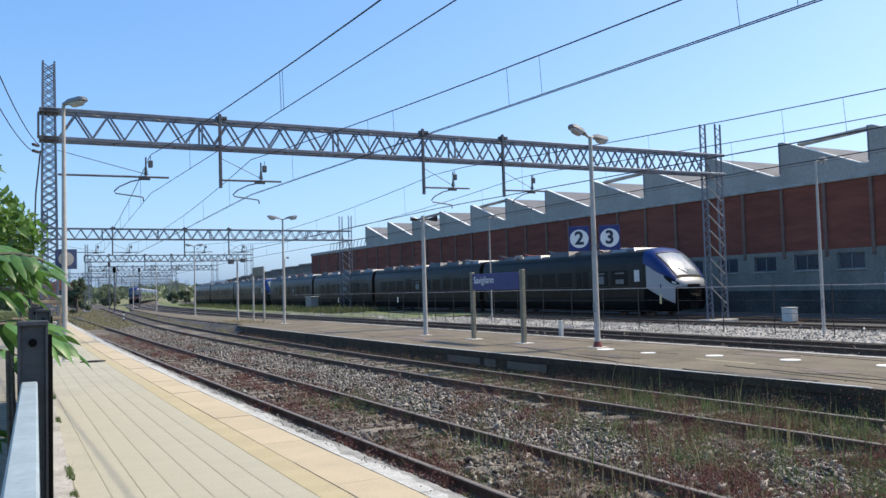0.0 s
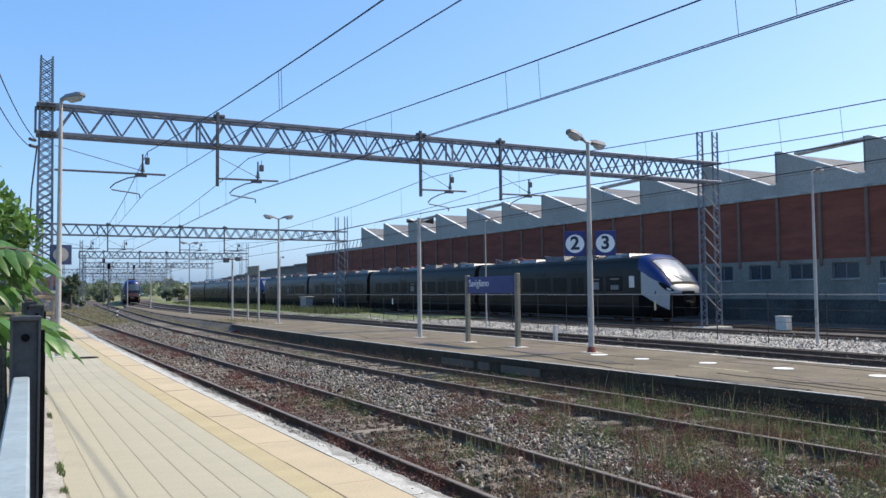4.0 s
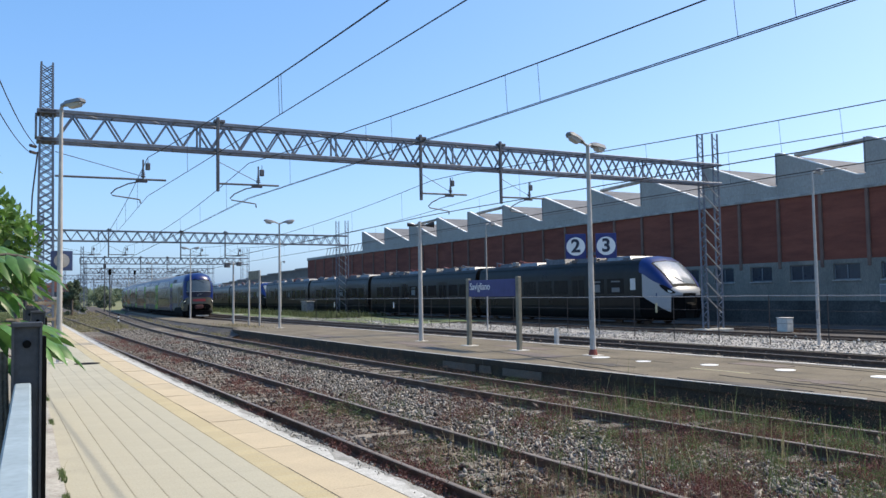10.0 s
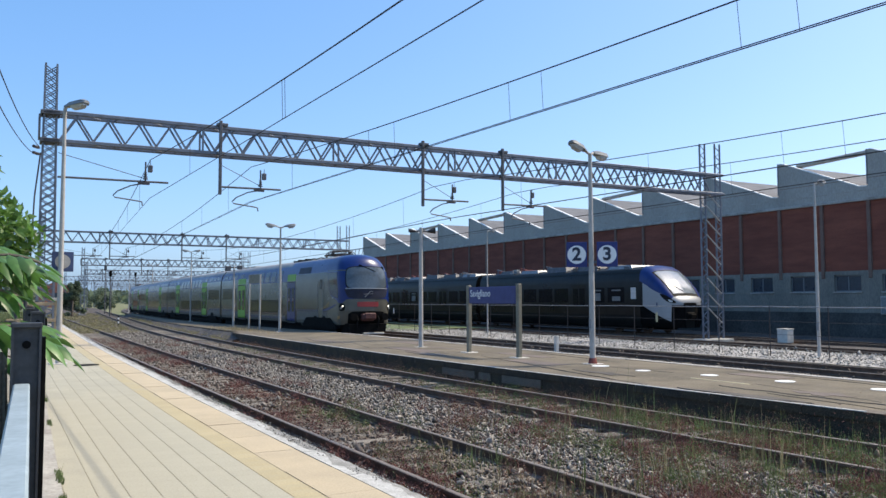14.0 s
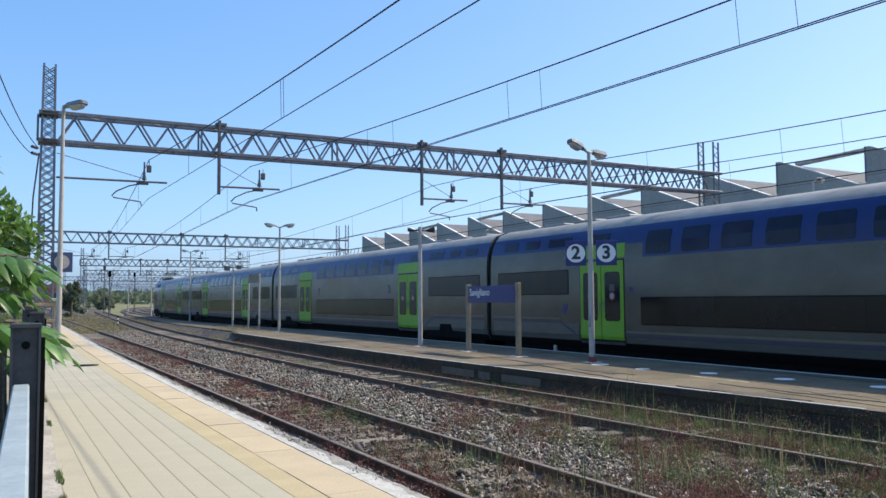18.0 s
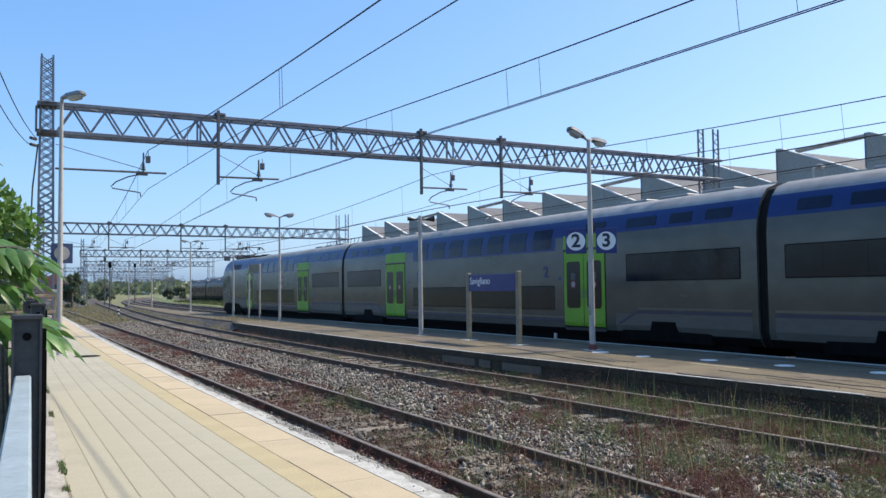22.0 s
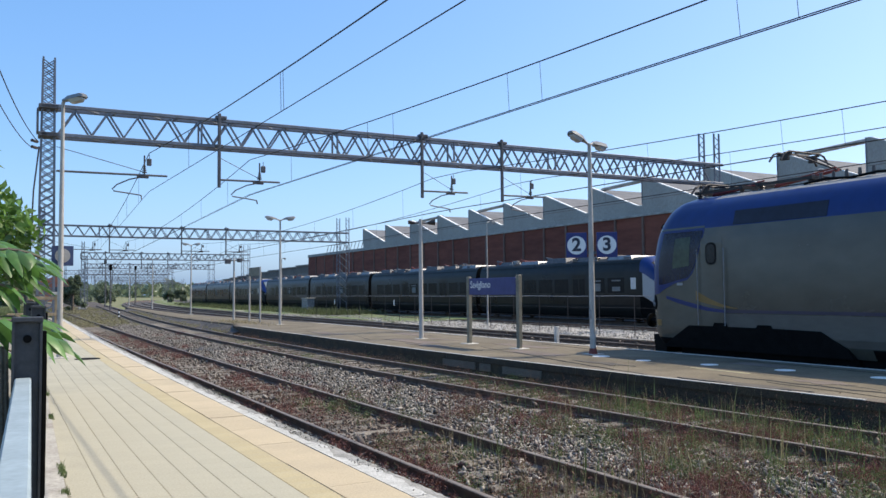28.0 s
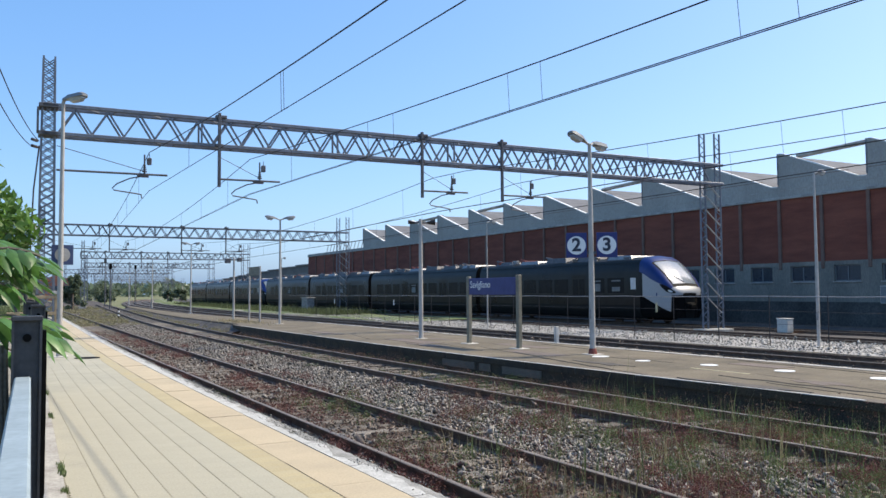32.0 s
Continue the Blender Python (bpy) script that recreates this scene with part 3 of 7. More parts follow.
def edge_stone(a, b, seed):
    """One edge stone: a chipped block whose white top is broken away along the track side."""
    rng = random.Random(seed)
    k = Kit()
    rings, n = [], 20
    for i in range(n + 1):
        q = a + (b - a) * i / n
        chip = max(0.02, 0.135 + noise.noise((q * 1.6, 0.37, 0)) * 0.09 + noise.noise((q * 7.0, 2.4, 0)) * 0.05 + rng.uniform(-0.012, 0.012))
        drop = 0.004 + rng.uniform(0, 0.006)
        x0, x1 = x_edge1(q) - 0.212, x_edge1(q) + 0.065
        rings.append([(x0, q, P1 - 0.14), (x1 - 0.01, q, P1 - 0.14), (x1 - rng.uniform(0, 0.02), q, P1 - 0.02 - drop), (x1 - 0.012 - chip, q, P1 - drop), (x1 - 0.022 - chip, q, P1 + 0.003), (x0, q, P1 + 0.004)])
    k.loft(rings)
    k.m = [(0 if (i % 6) in (4, 5) else 1) for i in range(len(k.f) - 2)] + [1, 1]
    return k


for i, (a, b) in enumerate([(q * 1.2 - 9, q * 1.2 - 9 + 1.19) for q in range(58)]):
    part("edge_stone", edge_stone(a, b, i), [EDGE_WHITE, EDGE_GREY], near_platform)

# blocks: columns 0.217 wide that follow the edge; the near ones singly, the far ones joined
PAVER_W = 0.217


def block(k, x0, x1, y0, y1, z):
    c = 0.0015
    k.add([(x0, y0, z - 0.03), (x1, y0, z - 0.03), (x1, y1, z - 0.03), (x0, y1, z - 0.03), (x0, y0, z - c), (x1, y0, z - c), (x1, y1, z - c), (x0, y1, z - c),
           (x0 + c, y0 + 0.0003, z), (x1 - c, y0 + 0.0003, z), (x1 - c, y1 - 0.0003, z), (x0 + c, y1 - 0.0003, z)],
          [(0, 1, 5, 4), (1, 2, 6, 5), (2, 3, 7, 6), (3, 0, 4, 7), (4, 5, 9, 8), (5, 6, 10, 9), (6, 7, 11, 10), (7, 4, 8, 11), (8, 9, 10, 11)])


def toothed_block(k):
    """A block whose long joints run in small teeth, so that neighbours lock."""
    left, right = [], []
    for i in range(7):
        q, d = 0.217 * i / 6, (0.010 if i % 2 else -0.010)
        left.append((0.0014 + d, q))
        right.append((PAVER_W - 0.0014 + d, q))
    out = left[::-1] + right
    n = len(out)
    k.add([(x, q, -0.03) for x, q in out] + [(x, q, 0) for x, q in out], [(i, (i + 1) % n, n + (i + 1) % n, n + i) for i in range(n)] + [tuple(range(n, 2 * n))])


paver_mesh = Kit()
toothed_block(paver_mesh)
paver_meshes = [paver_mesh.mesh("paver", m) for m in (PAVER, PAVER_Y)]
far_pavers = [Kit(), Kit()]
for col in range(1, 13):
    y = -8.6 - (col % 2) * 0.1085
    while y < 56:
        x1 = x_edge1(y) - 0.655 - (col - 1) * PAVER_W
        if x1 > x_walk(y) + 0.03:
            x0 = max(x1 - PAVER_W, x_walk(y) - 0.012)
            ochre = 1 if col == 1 else 0
            z = P1 + rng_p.uniform(-0.0003, 0.0002)
            if 5.6 < y < 13.2 and x0 == x1 - PAVER_W:
                ob = part("paver", paver_meshes[ochre], None, near_platform)
                ob.matrix_basis = pose(x1 - PAVER_W, y, z)
            else:
                block(far_pavers[ochre], x0 + 0.0012, x1 - 0.0012, y + 0.0005, y + 0.2165, z)
        y += 0.217
for k, m in zip(far_pavers, (PAVER, PAVER_Y)):
    tagged(part("pavers", k, m, near_platform), kind="stuff")

# the island platform
Y_P2 = [-16 + 2.0 * i for i in range(72)]


def x_back2(y):
    return 15.38 + bend(y, 54, 1060)


def x_face2(y):
    """The edge of the raised island: beyond its built part it draws back behind an earth bank."""
    return x_edge2(y) + (0.25 * noise.noise((y * 0.35, 0, 1)) + min(0.35, (y - 41) * 0.1) if y > 41 else 0.0)


def p2z(y):
    """Height of the island, which falls off beyond its built part."""
    return P2 - 0.2 * min(1.0, max(0.0, (y - 43) / 34))


island = thing("island_platform", "worn asphalt island platform with a white-lined concrete edge", "platform", kind="structure")
k = Kit()
nx = 10
rings = [[(x_face2(y) + 0.32 + (x_back2(y) - 0.3 - x_face2(y) - 0.32) * i / nx, y, p2z(y) + 0.015 * math.sin(math.pi * i / nx)) for i in range(nx + 1)] for y in Y_P2]
k.loft(rings, closed=False)
part("asphalt_surface", k, ASPHALT, island, smooth=True)
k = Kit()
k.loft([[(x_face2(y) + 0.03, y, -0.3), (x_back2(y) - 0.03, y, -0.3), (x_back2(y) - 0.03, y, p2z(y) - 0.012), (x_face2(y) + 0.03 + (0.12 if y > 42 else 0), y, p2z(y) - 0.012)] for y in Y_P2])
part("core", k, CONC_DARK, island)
for i in range(80):
    a, b = -16 + 1.75 * i, -16 + 1.75 * i + 1.73
    for side in (0, 1):
        if side == 0:
            l, r = (lambda y: x_edge2(y)), (lambda y: x_edge2(y) + 0.325)
        else:
            l, r = (lambda y: x_back2(y) - 0.305), (lambda y: x_back2(y))
        if b > (42.5 if side == 0 else 44):
            continue
        kk = prism([a, (a + b) / 2, b], l, r, P2 - 0.13, P2 + 0.004 + rng_p.uniform(-0.004, 0.004))
        # the track-side face gets the concrete darkened for shade
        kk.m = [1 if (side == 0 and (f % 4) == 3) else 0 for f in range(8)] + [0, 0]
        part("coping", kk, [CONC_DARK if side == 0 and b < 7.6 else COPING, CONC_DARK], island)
part("edge_line", prism([7.5, 8.0] + [10 + 2.0 * i for i in range(16)], lambda y: x_edge2(y) + 0.005, lambda y: x_edge2(y) + 0.075, P2 - 0.015, P2 + 0.012), EDGE_WHITE, island, "worn white line along the edge")
part("rear_line", prism([-16 + 2.0 * i for i in range(30)], lambda y: x_back2(y) - 0.16, lambda y: x_back2(y) - 0.04, P2 - 0.01, P2 + 0.011), CONC_PALE, island, "faded line along the rear edge")
# paler render patches on the platform wall
for a, b in ((17.6, 19.2), (16.9, 17.4), (14.9, 16.4)):
    part("render_patch", prism([a, b], lambda y: x_edge2(y) + 0.002, lambda y: x_edge2(y) + 0.05, P2 - 0.33, P2 - 0.15), COPING, island, "pale repaired patch in the wall")
# painted marks, covers and repairs on the asphalt
for x, y, r in ((12.96, 15.7, 0.24), (12.95, 14.2, 0.19), (13.38, 12.64, 0.21), (13.65, 10.95, 0.22), (13.9, 9.1, 0.22)):
    part("cover", Kit().disc((x, y, P2 + 0.013), r * 0.88, (0, 0, 1), 0.016, 24), WHITE_PAINT, island, "white-painted round cover")
part("stripe", Kit().box(12.56, 12.63, 10.9, 12.4, P2, P2 + 0.018), YELLOW_PAINT, island)
for x, y, w, d in ((14.2, 12.0, 0.5, 1.3), (12.3, 17.5, 0.6, 2.2), (13.6, 20.0, 0.5, 2.6), (12.0, 24.0, 0.7, 3.0), (13.9, 28.0, 0.6, 2.4)):
    part("repair", Kit().box(x - w / 2, x + w / 2, y - d / 2, y + d / 2, P2, P2 + 0.018), ASPHALT_RED, island, "reddish worn asphalt repair")
part("repair", Kit().box(12.75, 13.15, 10.1, 10.8, P2, P2 + 0.013), PATCH, island, "dark asphalt repair")
part("crack", Kit().pipe([(11.9 + 0.05 * math.sin(q * 2.1), 6.5 + 0.35 * q, P2 + 0.008) for q in range(14)], 0.014, 4), PATCH, island)
part("crack", Kit().pipe([(11.4 + 0.09 * q, 15 + 0.5 * q + 0.1 * math.sin(q), P2 + 0.008) for q in range(12)], 0.012, 4), PATCH, island)
rng_c = random.Random(31)
for i, (cx, cy, n, lean) in enumerate(((11.25, 5.0, 16, 0.03), (12.2, 8.0, 10, 0.06), (10.9, 12.0, 14, 0.05), (13.2, 13.5, 9, -0.04), (11.6, 19.0, 12, 0.05), (12.9, 22.5, 10, -0.05), (11.3, 26.0, 12, 0.07), (14.6, 9.0, 14, 0.02), (14.3, 17.0, 12, 0.03))):
    pts = [(cx + lean * q + rng_c.uniform(-0.03, 0.03), cy + 0.32 * q, P2 + 0.010) for q in range(n)]
    part("crack", Kit().pipe(pts, rng_c.uniform(0.004, 0.010), 4), PATCH, island)
for x, y, w, d in ((11.8, 14.2, 0.35, 1.6), (12.4, 9.2, 0.5, 0.9), (11.1, 9.8, 0.3, 2.4), (12.0, 17.0, 0.35, 1.2), (11.5, 22.0, 0.5, 2.2), (13.3, 24.5, 0.4, 2.0), (11.6, 31.0, 0.6, 3.0)):
    rim = [(x + w * (0.5 + 0.22 * math.sin(2.3 * q + y)) * math.cos(q * 0.449), y + d * (0.5 + 0.2 * math.cos(1.7 * q + x)) * math.sin(q * 0.449)) for q in range(14)]
    part("stain", Kit().loft([[(a, b, P2 + z) for a, b in rim] for z in (-0.004, 0.017)]), PATCH if w < 0.4 else ASPHALT_RED, island, "dark worn patch in the asphalt")
bank = Kit()
rng_b = random.Random(12)
rows_b = []
for i in range(60):
    y = 40.5 + 1.3 * i
    rows_b.append([(x_edge2(y) - 0.75 + 1.15 * u + 0.10 * rng_b.uniform(-1, 1), y + 0.25 * rng_b.uniform(-1, 1), -0.19 + (p2z(y) + 0.14) * u ** 1.5 + (0.06 * rng_b.uniform(-1, 1) if 0 < u < 1 else 0)) for u in (0, 0.2, 0.4, 0.6, 0.8, 1)])
bank.loft(rows_b, closed=False)
tagged(part("earth_bank", bank, BALLAST_OILY, None, "rough dark earth bank at the end of the island platform", smooth=True), category="bank", kind="structure")

# ---- overhead line ----
def zigzag(k, a, b, z0, z1, y, pitch, w, phase=0.0, slot=0):
    """Lacing bars between two chords in the plane y."""
    n = max(2, round((b - a) / pitch) * 2)
    for i in range(n):
        xa, xb = a + (b - a) * (i + phase) / n, a + (b - a) * (i + 1 + phase) / n
        if xb > b + 0.01:
            break
        za, zb = (z0, z1) if i % 2 == 0 else (z1, z0)
        k.bar((xa, y, za), (xb, y, zb), w, w, slot)


def lattice_column(k, x, y, z0, z1, w0, w1, leg, pitch):
    """A square lattice column: four angles and crossed lacing on the faces."""
    def at(z):
        return w0 + (w1 - w0) * (z - z0) / (z1 - z0)
    for sx in (-1, 1):
        for sy in (-1, 1):
            k.bar((x + sx * w0 / 2, y + sy * w0 / 2, z0), (x + sx * w1 / 2, y + sy * w1 / 2, z1), leg)
    n = int((z1 - z0) / pitch)
    for i in range(n):
        a, b = z0 + pitch * i, z0 + pitch * (i + 1)
        ha, hb = at(a) / 2, at(b) / 2
        for s in (-1, 1):
            k.bar((x - ha, y + s * ha, a), (x + hb, y + s * hb, b), leg * 0.5)
            k.bar((x + ha, y + s * ha, a), (x - hb, y + s * hb, b), leg * 0.5)
            k.bar((x + s * ha, y - ha, a), (x + s * hb, y + hb, b), leg * 0.5)


ZL = 7.13      # height of the portals' lower chords


def gantry(y, xl, xr, arms, fine=True):
    """A portal over all tracks: lattice mast, twin-column mast, truss beam, drop posts with cantilever arms."""
    g = thing("overhead_line_gantry", "grey steel lattice portal spanning the tracks with hanging wire supports", "gantry", (0, y, 0), group="portals over the tracks")
    k = Kit()
    lattice_column(k, xl, 0, 0.0, 9.7, 0.52, 0.34, 0.06, 0.26 if fine else 0.6)
    part("lattice_mast", k, MAST_GREY, g)
    part("mast_footing", Kit().box(xl - 0.5, xl + 0.5, -0.5, 0.5, -0.3, 0.12, 0.03), CONCRETE, g)
    for z in (ZL, 8.05):
        part("mast_collar", Kit().box(xl - 0.29, xl + 0.29, -0.34, 0.34, z - 0.07, z + 0.07, 0.015), STEEL_DARK, g)
    part("collar_plate", Kit().box(xl - 0.34, xl - 0.28, -0.3, 0.3, ZL + 0.07, 7.97), STEEL_DARK, g)
    for side in (0, 1):
        x = xr + 1.02 * side
        k = Kit()
        for s in (-1, 1):
            k.box(x + s * 0.17 - 0.03, x + s * 0.17 + 0.03, -0.045, 0.045, -0.05, 9.6 + 0.1 * side, 0.01)
        for i in range(20 if fine else 8):
            q = 9.3 / (20 if fine else 8)
            k.bar((x - 0.16, -0.04, 0.2 + q * i), (x + 0.16, -0.04, 0.2 + q * (i + 0.5)), 0.03)
            k.bar((x + 0.16, -0.04, 0.2 + q * (i + 0.5)), (x - 0.16, -0.04, 0.2 + q * (i + 1)), 0.03)
        part("mast_column", k, MAST_GREY, g)
    for i in range(9):
        z = 0.75 + 0.72 * i
        part("brace", Kit().bar((xr + 0.02, -0.16, z + 0.75), (xr + 0.95, -0.16, z), 0.07, 0.03), POLE, g)
    part("mast_footing", Kit().box(xr - 0.42, xr + 1.44, -0.45, 0.45, -0.3, -0.02, 0.03), CONCRETE, g)
    # beam: two chords front and back
    a, b = xl - 0.2, xr + 1.1
    for yy in (-0.28, 0.28):
        for z in (ZL, 8.07):
            part("chord", Kit().box(a, b, yy - 0.06, yy + 0.06, z - 0.062, z + 0.062, 0.015), MAST_GREY, g)
        if fine:
            n = round((xr - xl - 0.1) / 1.0) * 2
            p = (xr - xl - 0.1) / n
            up, down = Kit().bar((0, 0, ZL + 0.06), (p, 0, 8.0), 0.058).mesh("lacing_bar", MAST_GREY), Kit().bar((0, 0, 8.0), (p, 0, ZL + 0.06), 0.058).mesh("lacing_bar", MAST_GREY)
            for i in range(n):
                part("lacing_bar", (up, down)[i % 2], None, g).location = (xl + 0.3 + p * i, yy, 0)
        else:
            k = Kit()
            zigzag(k, xl + 0.3, xr + 0.2, ZL + 0.06, 8.0, yy, 1.0, 0.058)
            tagged(part("lacing", k, MAST_GREY, g), kind="stuff")
    k = Kit()
    n = int((b - a) / 1.0)
    for i in range(n):
        x = a + i + 0.3
        for z in (ZL, 8.05):
            k.bar((x, -0.28, z), (x + (0.5 if i % 2 else -0.1), 0.28, z), 0.04)
    for i in range(1, 6):
        x = a + (b - a) * i / 6
        for yy in (-0.28, 0.28):
            k.bar((x, yy, ZL), (x, yy, 8.05), 0.06)
    tagged(part("cross_bracing", k, MAST_GREY, g), kind="stuff")
    # drop posts and arms
    for x, wx, hung in arms:
        if hung:
            part("drop_post", Kit().box(x - 0.052, x + 0.052, -0.45, -0.34, 5.65, 8.30, 0.012), STEEL_DARK, g)
            part("clamp", Kit().box(x - 0.13, x + 0.26, -0.43, -0.22, 8.12, 8.22, 0.015), STEEL_DARK, g)
            part("clamp", Kit().box(x - 0.13, x + 0.13, -0.43, -0.3, ZL - 0.06, ZL + 0.06, 0.015), STEEL_DARK, g)
        x0 = x if hung else xl + 0.25
        wi = wx - 0.13           # the insulator's place on the arm
        part("cantilever_arm", Kit().tube((x0, -0.39, 5.93), (wx + 0.64, -0.39, 5.95), 0.036), STEEL_DARK, g)
        part("stay_rod", Kit().tube((x0, -0.39, 6.72), (wi, -0.39, 6.05), 0.012, n=5), WIRE, g)
        part("steady_arm", Kit().pipe([(wi - 0.05, -0.39, 5.88), (wi - 0.45, -0.39, 5.78), (wi - 0.85, -0.39, 5.58), (wi - 1.0, -0.39, 5.42), (wi - 0.94, -0.39, 5.36),
                                       (wi - 0.2, -0.39, 5.27), (wi - 0.08, -0.39, 5.25), (wi - 0.06, -0.39, 5.12)], 0.024, 6), STEEL_DARK, g)
        k = Kit()
        for i in range(4):
            k.disc((wi + 0.02, -0.39, 6.04 + 0.07 * i), 0.08 - 0.012 * i, (0, 0, 1), 0.04, 10)
        k.tube((wi + 0.02, -0.39, 5.94), (wi + 0.02, -0.39, 6.62), 0.028)
        k.box(wi - 0.22, wi + 0.16, -0.44, -0.34, 5.84, 5.94, 0.01)
        part("insulator", k, INSULATOR, g)
        part("tension_weight", Kit().box(wi + 0.12, wi + 0.27, -0.30, -0.16, 6.30, 6.54, 0.02).tube((wi + 0.20, -0.22, 6.54), (wi + 0.20, -0.22, 6.70), 0.012, n=5), STEEL_DARK, g)
    return g


near_portal = gantry(29, 1.40, 30.55, ((1.4, 4.47, False), (6.87, 8.43, True), (14.9, 16.35, True), (18.66, 20.2, True)))
near_portal.matrix_world = pose(31, 29, 0, 0, 0, -0.95) @ pose(-31, 0, 0)     # not quite square to the line
gantry(79, 3.45, 30.95, ((3.45, 7.6, False), (8.87, 10.4, True), (15.16, 17.1, True), (19.29, 20.7, True)))
gantry(129, 11.0, 34.3, ((11.0, 13.5, False), (14.0, 15.3, True), (19.0, 20.4, True), (22.8, 24.0, True)), fine=False)
gantry(175, 15.6, 39.4, ((15.6, 18.0, False), (18.5, 20.0, True), (23.5, 24.8, True), (27.0, 28.3, True)), fine=False)
for gy in (222, 268, 318, 370, 424):
    off = bend(gy, 60, 1250)
    gantry(gy, 4.5 + off, 29.0 + off, ((8.0 + off, 9.4 + off, True), (15.4 + off, 16.8 + off, True)), fine=False)


def sag(y, y0=-21.0, span=50.0):
    """0 at the supports, 1 in mid span."""
    u = ((y - y0) % span) / span
    return 1 - (2 * u - 1) ** 2


def catenary(axis, dx, z_contact, z_top, dip, y0, y1, label, drops=(), pair=(-0.035, 0.035)):
    """A suspension cable over a contact wire, joined by droppers."""
    c = thing("overhead_wires", label, "overhead wires", group="wires over the tracks")
    ys = [y0 + 2.5 * i for i in range(int((y1 - y0) / 2.5) + 1)]
    part("suspension_cable", Kit().pipe([(axis(y) + dx, y, z_top - dip * sag(y)) for y in ys], 0.0135, 5), WIRE, c)
    for s in pair:
        part("contact_wire", Kit().pipe([(axis(y) + dx + s, y, z_contact) for y in ys], 0.0095, 5), WIRE, c)
    for y in list(drops) + [33 + 6.2 * i for i in range(13) if 33 + 6.2 * i < y1]:
        top = z_top - dip * sag(y)
        part("dropper", Kit().tube((axis(y) + dx, y - 0.03, z_contact), (axis(y) + dx, y + 0.03, top), 0.0055, n=4), WIRE, c)
    return c


def chord(*supports):
    """A wire's x between its supports, which are (y, x) pairs."""
    ys, xs = [p[0] for p in supports], [p[1] for p in supports]
    return lambda y: float(np.interp(y, ys, xs))


catenary(chord((-21, 5.40), (29, 4.50), (79, 7.6), (129, 13.3), (175, 18)), 0.0, 5.38, 6.70, 0.68, -6, 150, "suspension cable and contact wires over the near track", (5.0, 14.97, 15.13, 23.0), (0.0,))
catenary(chord((-21, 10.85), (29, 7.97), (79, 10.3), (129, 15.2), (175, 20)), 0.0, 5.45, 6.72, 0.57, -6, 150, "suspension cable and contact wires over the platform track", (2.0, 7.05, 7.97, 12.4, 13.43, 18.2, 19.6, 25.0))
catenary(chord((-21, 19.7), (29, 15.95), (79, 17.0), (129, 20.2), (175, 24.6), (222, 30.4), (268, 38)), 0.0, 5.20, 6.70, 0.72, -10, 260, "suspension cable and contact wires over the running line", (0.0, 6.0, 12.0, 13.6, 18.0, 24.0))
catenary(chord((-21, 20.6), (29, 20.1), (79, 20.6), (129, 23.6), (175, 28.2), (222, 34), (268, 42)), 0.0, 5.20, 6.70, 0.72, -10, 260, "suspension cable and contact wires over the second running line", (0.0, 6.0, 12.0, 18.0, 24.0))
# feeder cables that drop to the lattice mast from beside the platform
feeder = thing("feeder_cables", "dark sagging cables reaching the lattice mast", "cable")
for i, (dx, dz) in enumerate(((0.0, 0.0), (-0.25, -0.15))):
    pts = []
    for q in range(13):
        u = q / 12
        pts.append((1.1 + dx - 1.9 * u, 28.6 - 17 * u, 6.75 + dz + 0.35 * u - 1.7 * u * (1 - u) * 1.2))
    part("cable", Kit().pipe(pts, 0.013, 5), WIRE, feeder)
for z in (6.75, 6.55):
    part("insulator", Kit().tube((1.05, 28.6, z), (0.9, 28.2, z - 0.03), 0.05, n=8), INSULATOR, feeder)
part("down_cable", Kit().pipe([(1.12, 28.6, 6.6), (0.98, 28.6, 5.2), (0.9, 28.6, 2.6), (0.9, 28.6, 0.4)], 0.025, 5), WIRE, feeder)

# ---- works hall ----
XF = 40.7      # its wall towards the tracks


def tooth_y(k):
    return 27.07 + 5.6 * k + 0.055 * k * k


hall = thing("factory_hall", "long works hall with a grey sawtooth roof over red brick panels", "factory building", (0, 0, 0))
K0, K1 = -4, 11
Z_LOW, Z_RED, Z_VAL, Z_PEAK = 3.45, 7.20, 8.10, 9.90
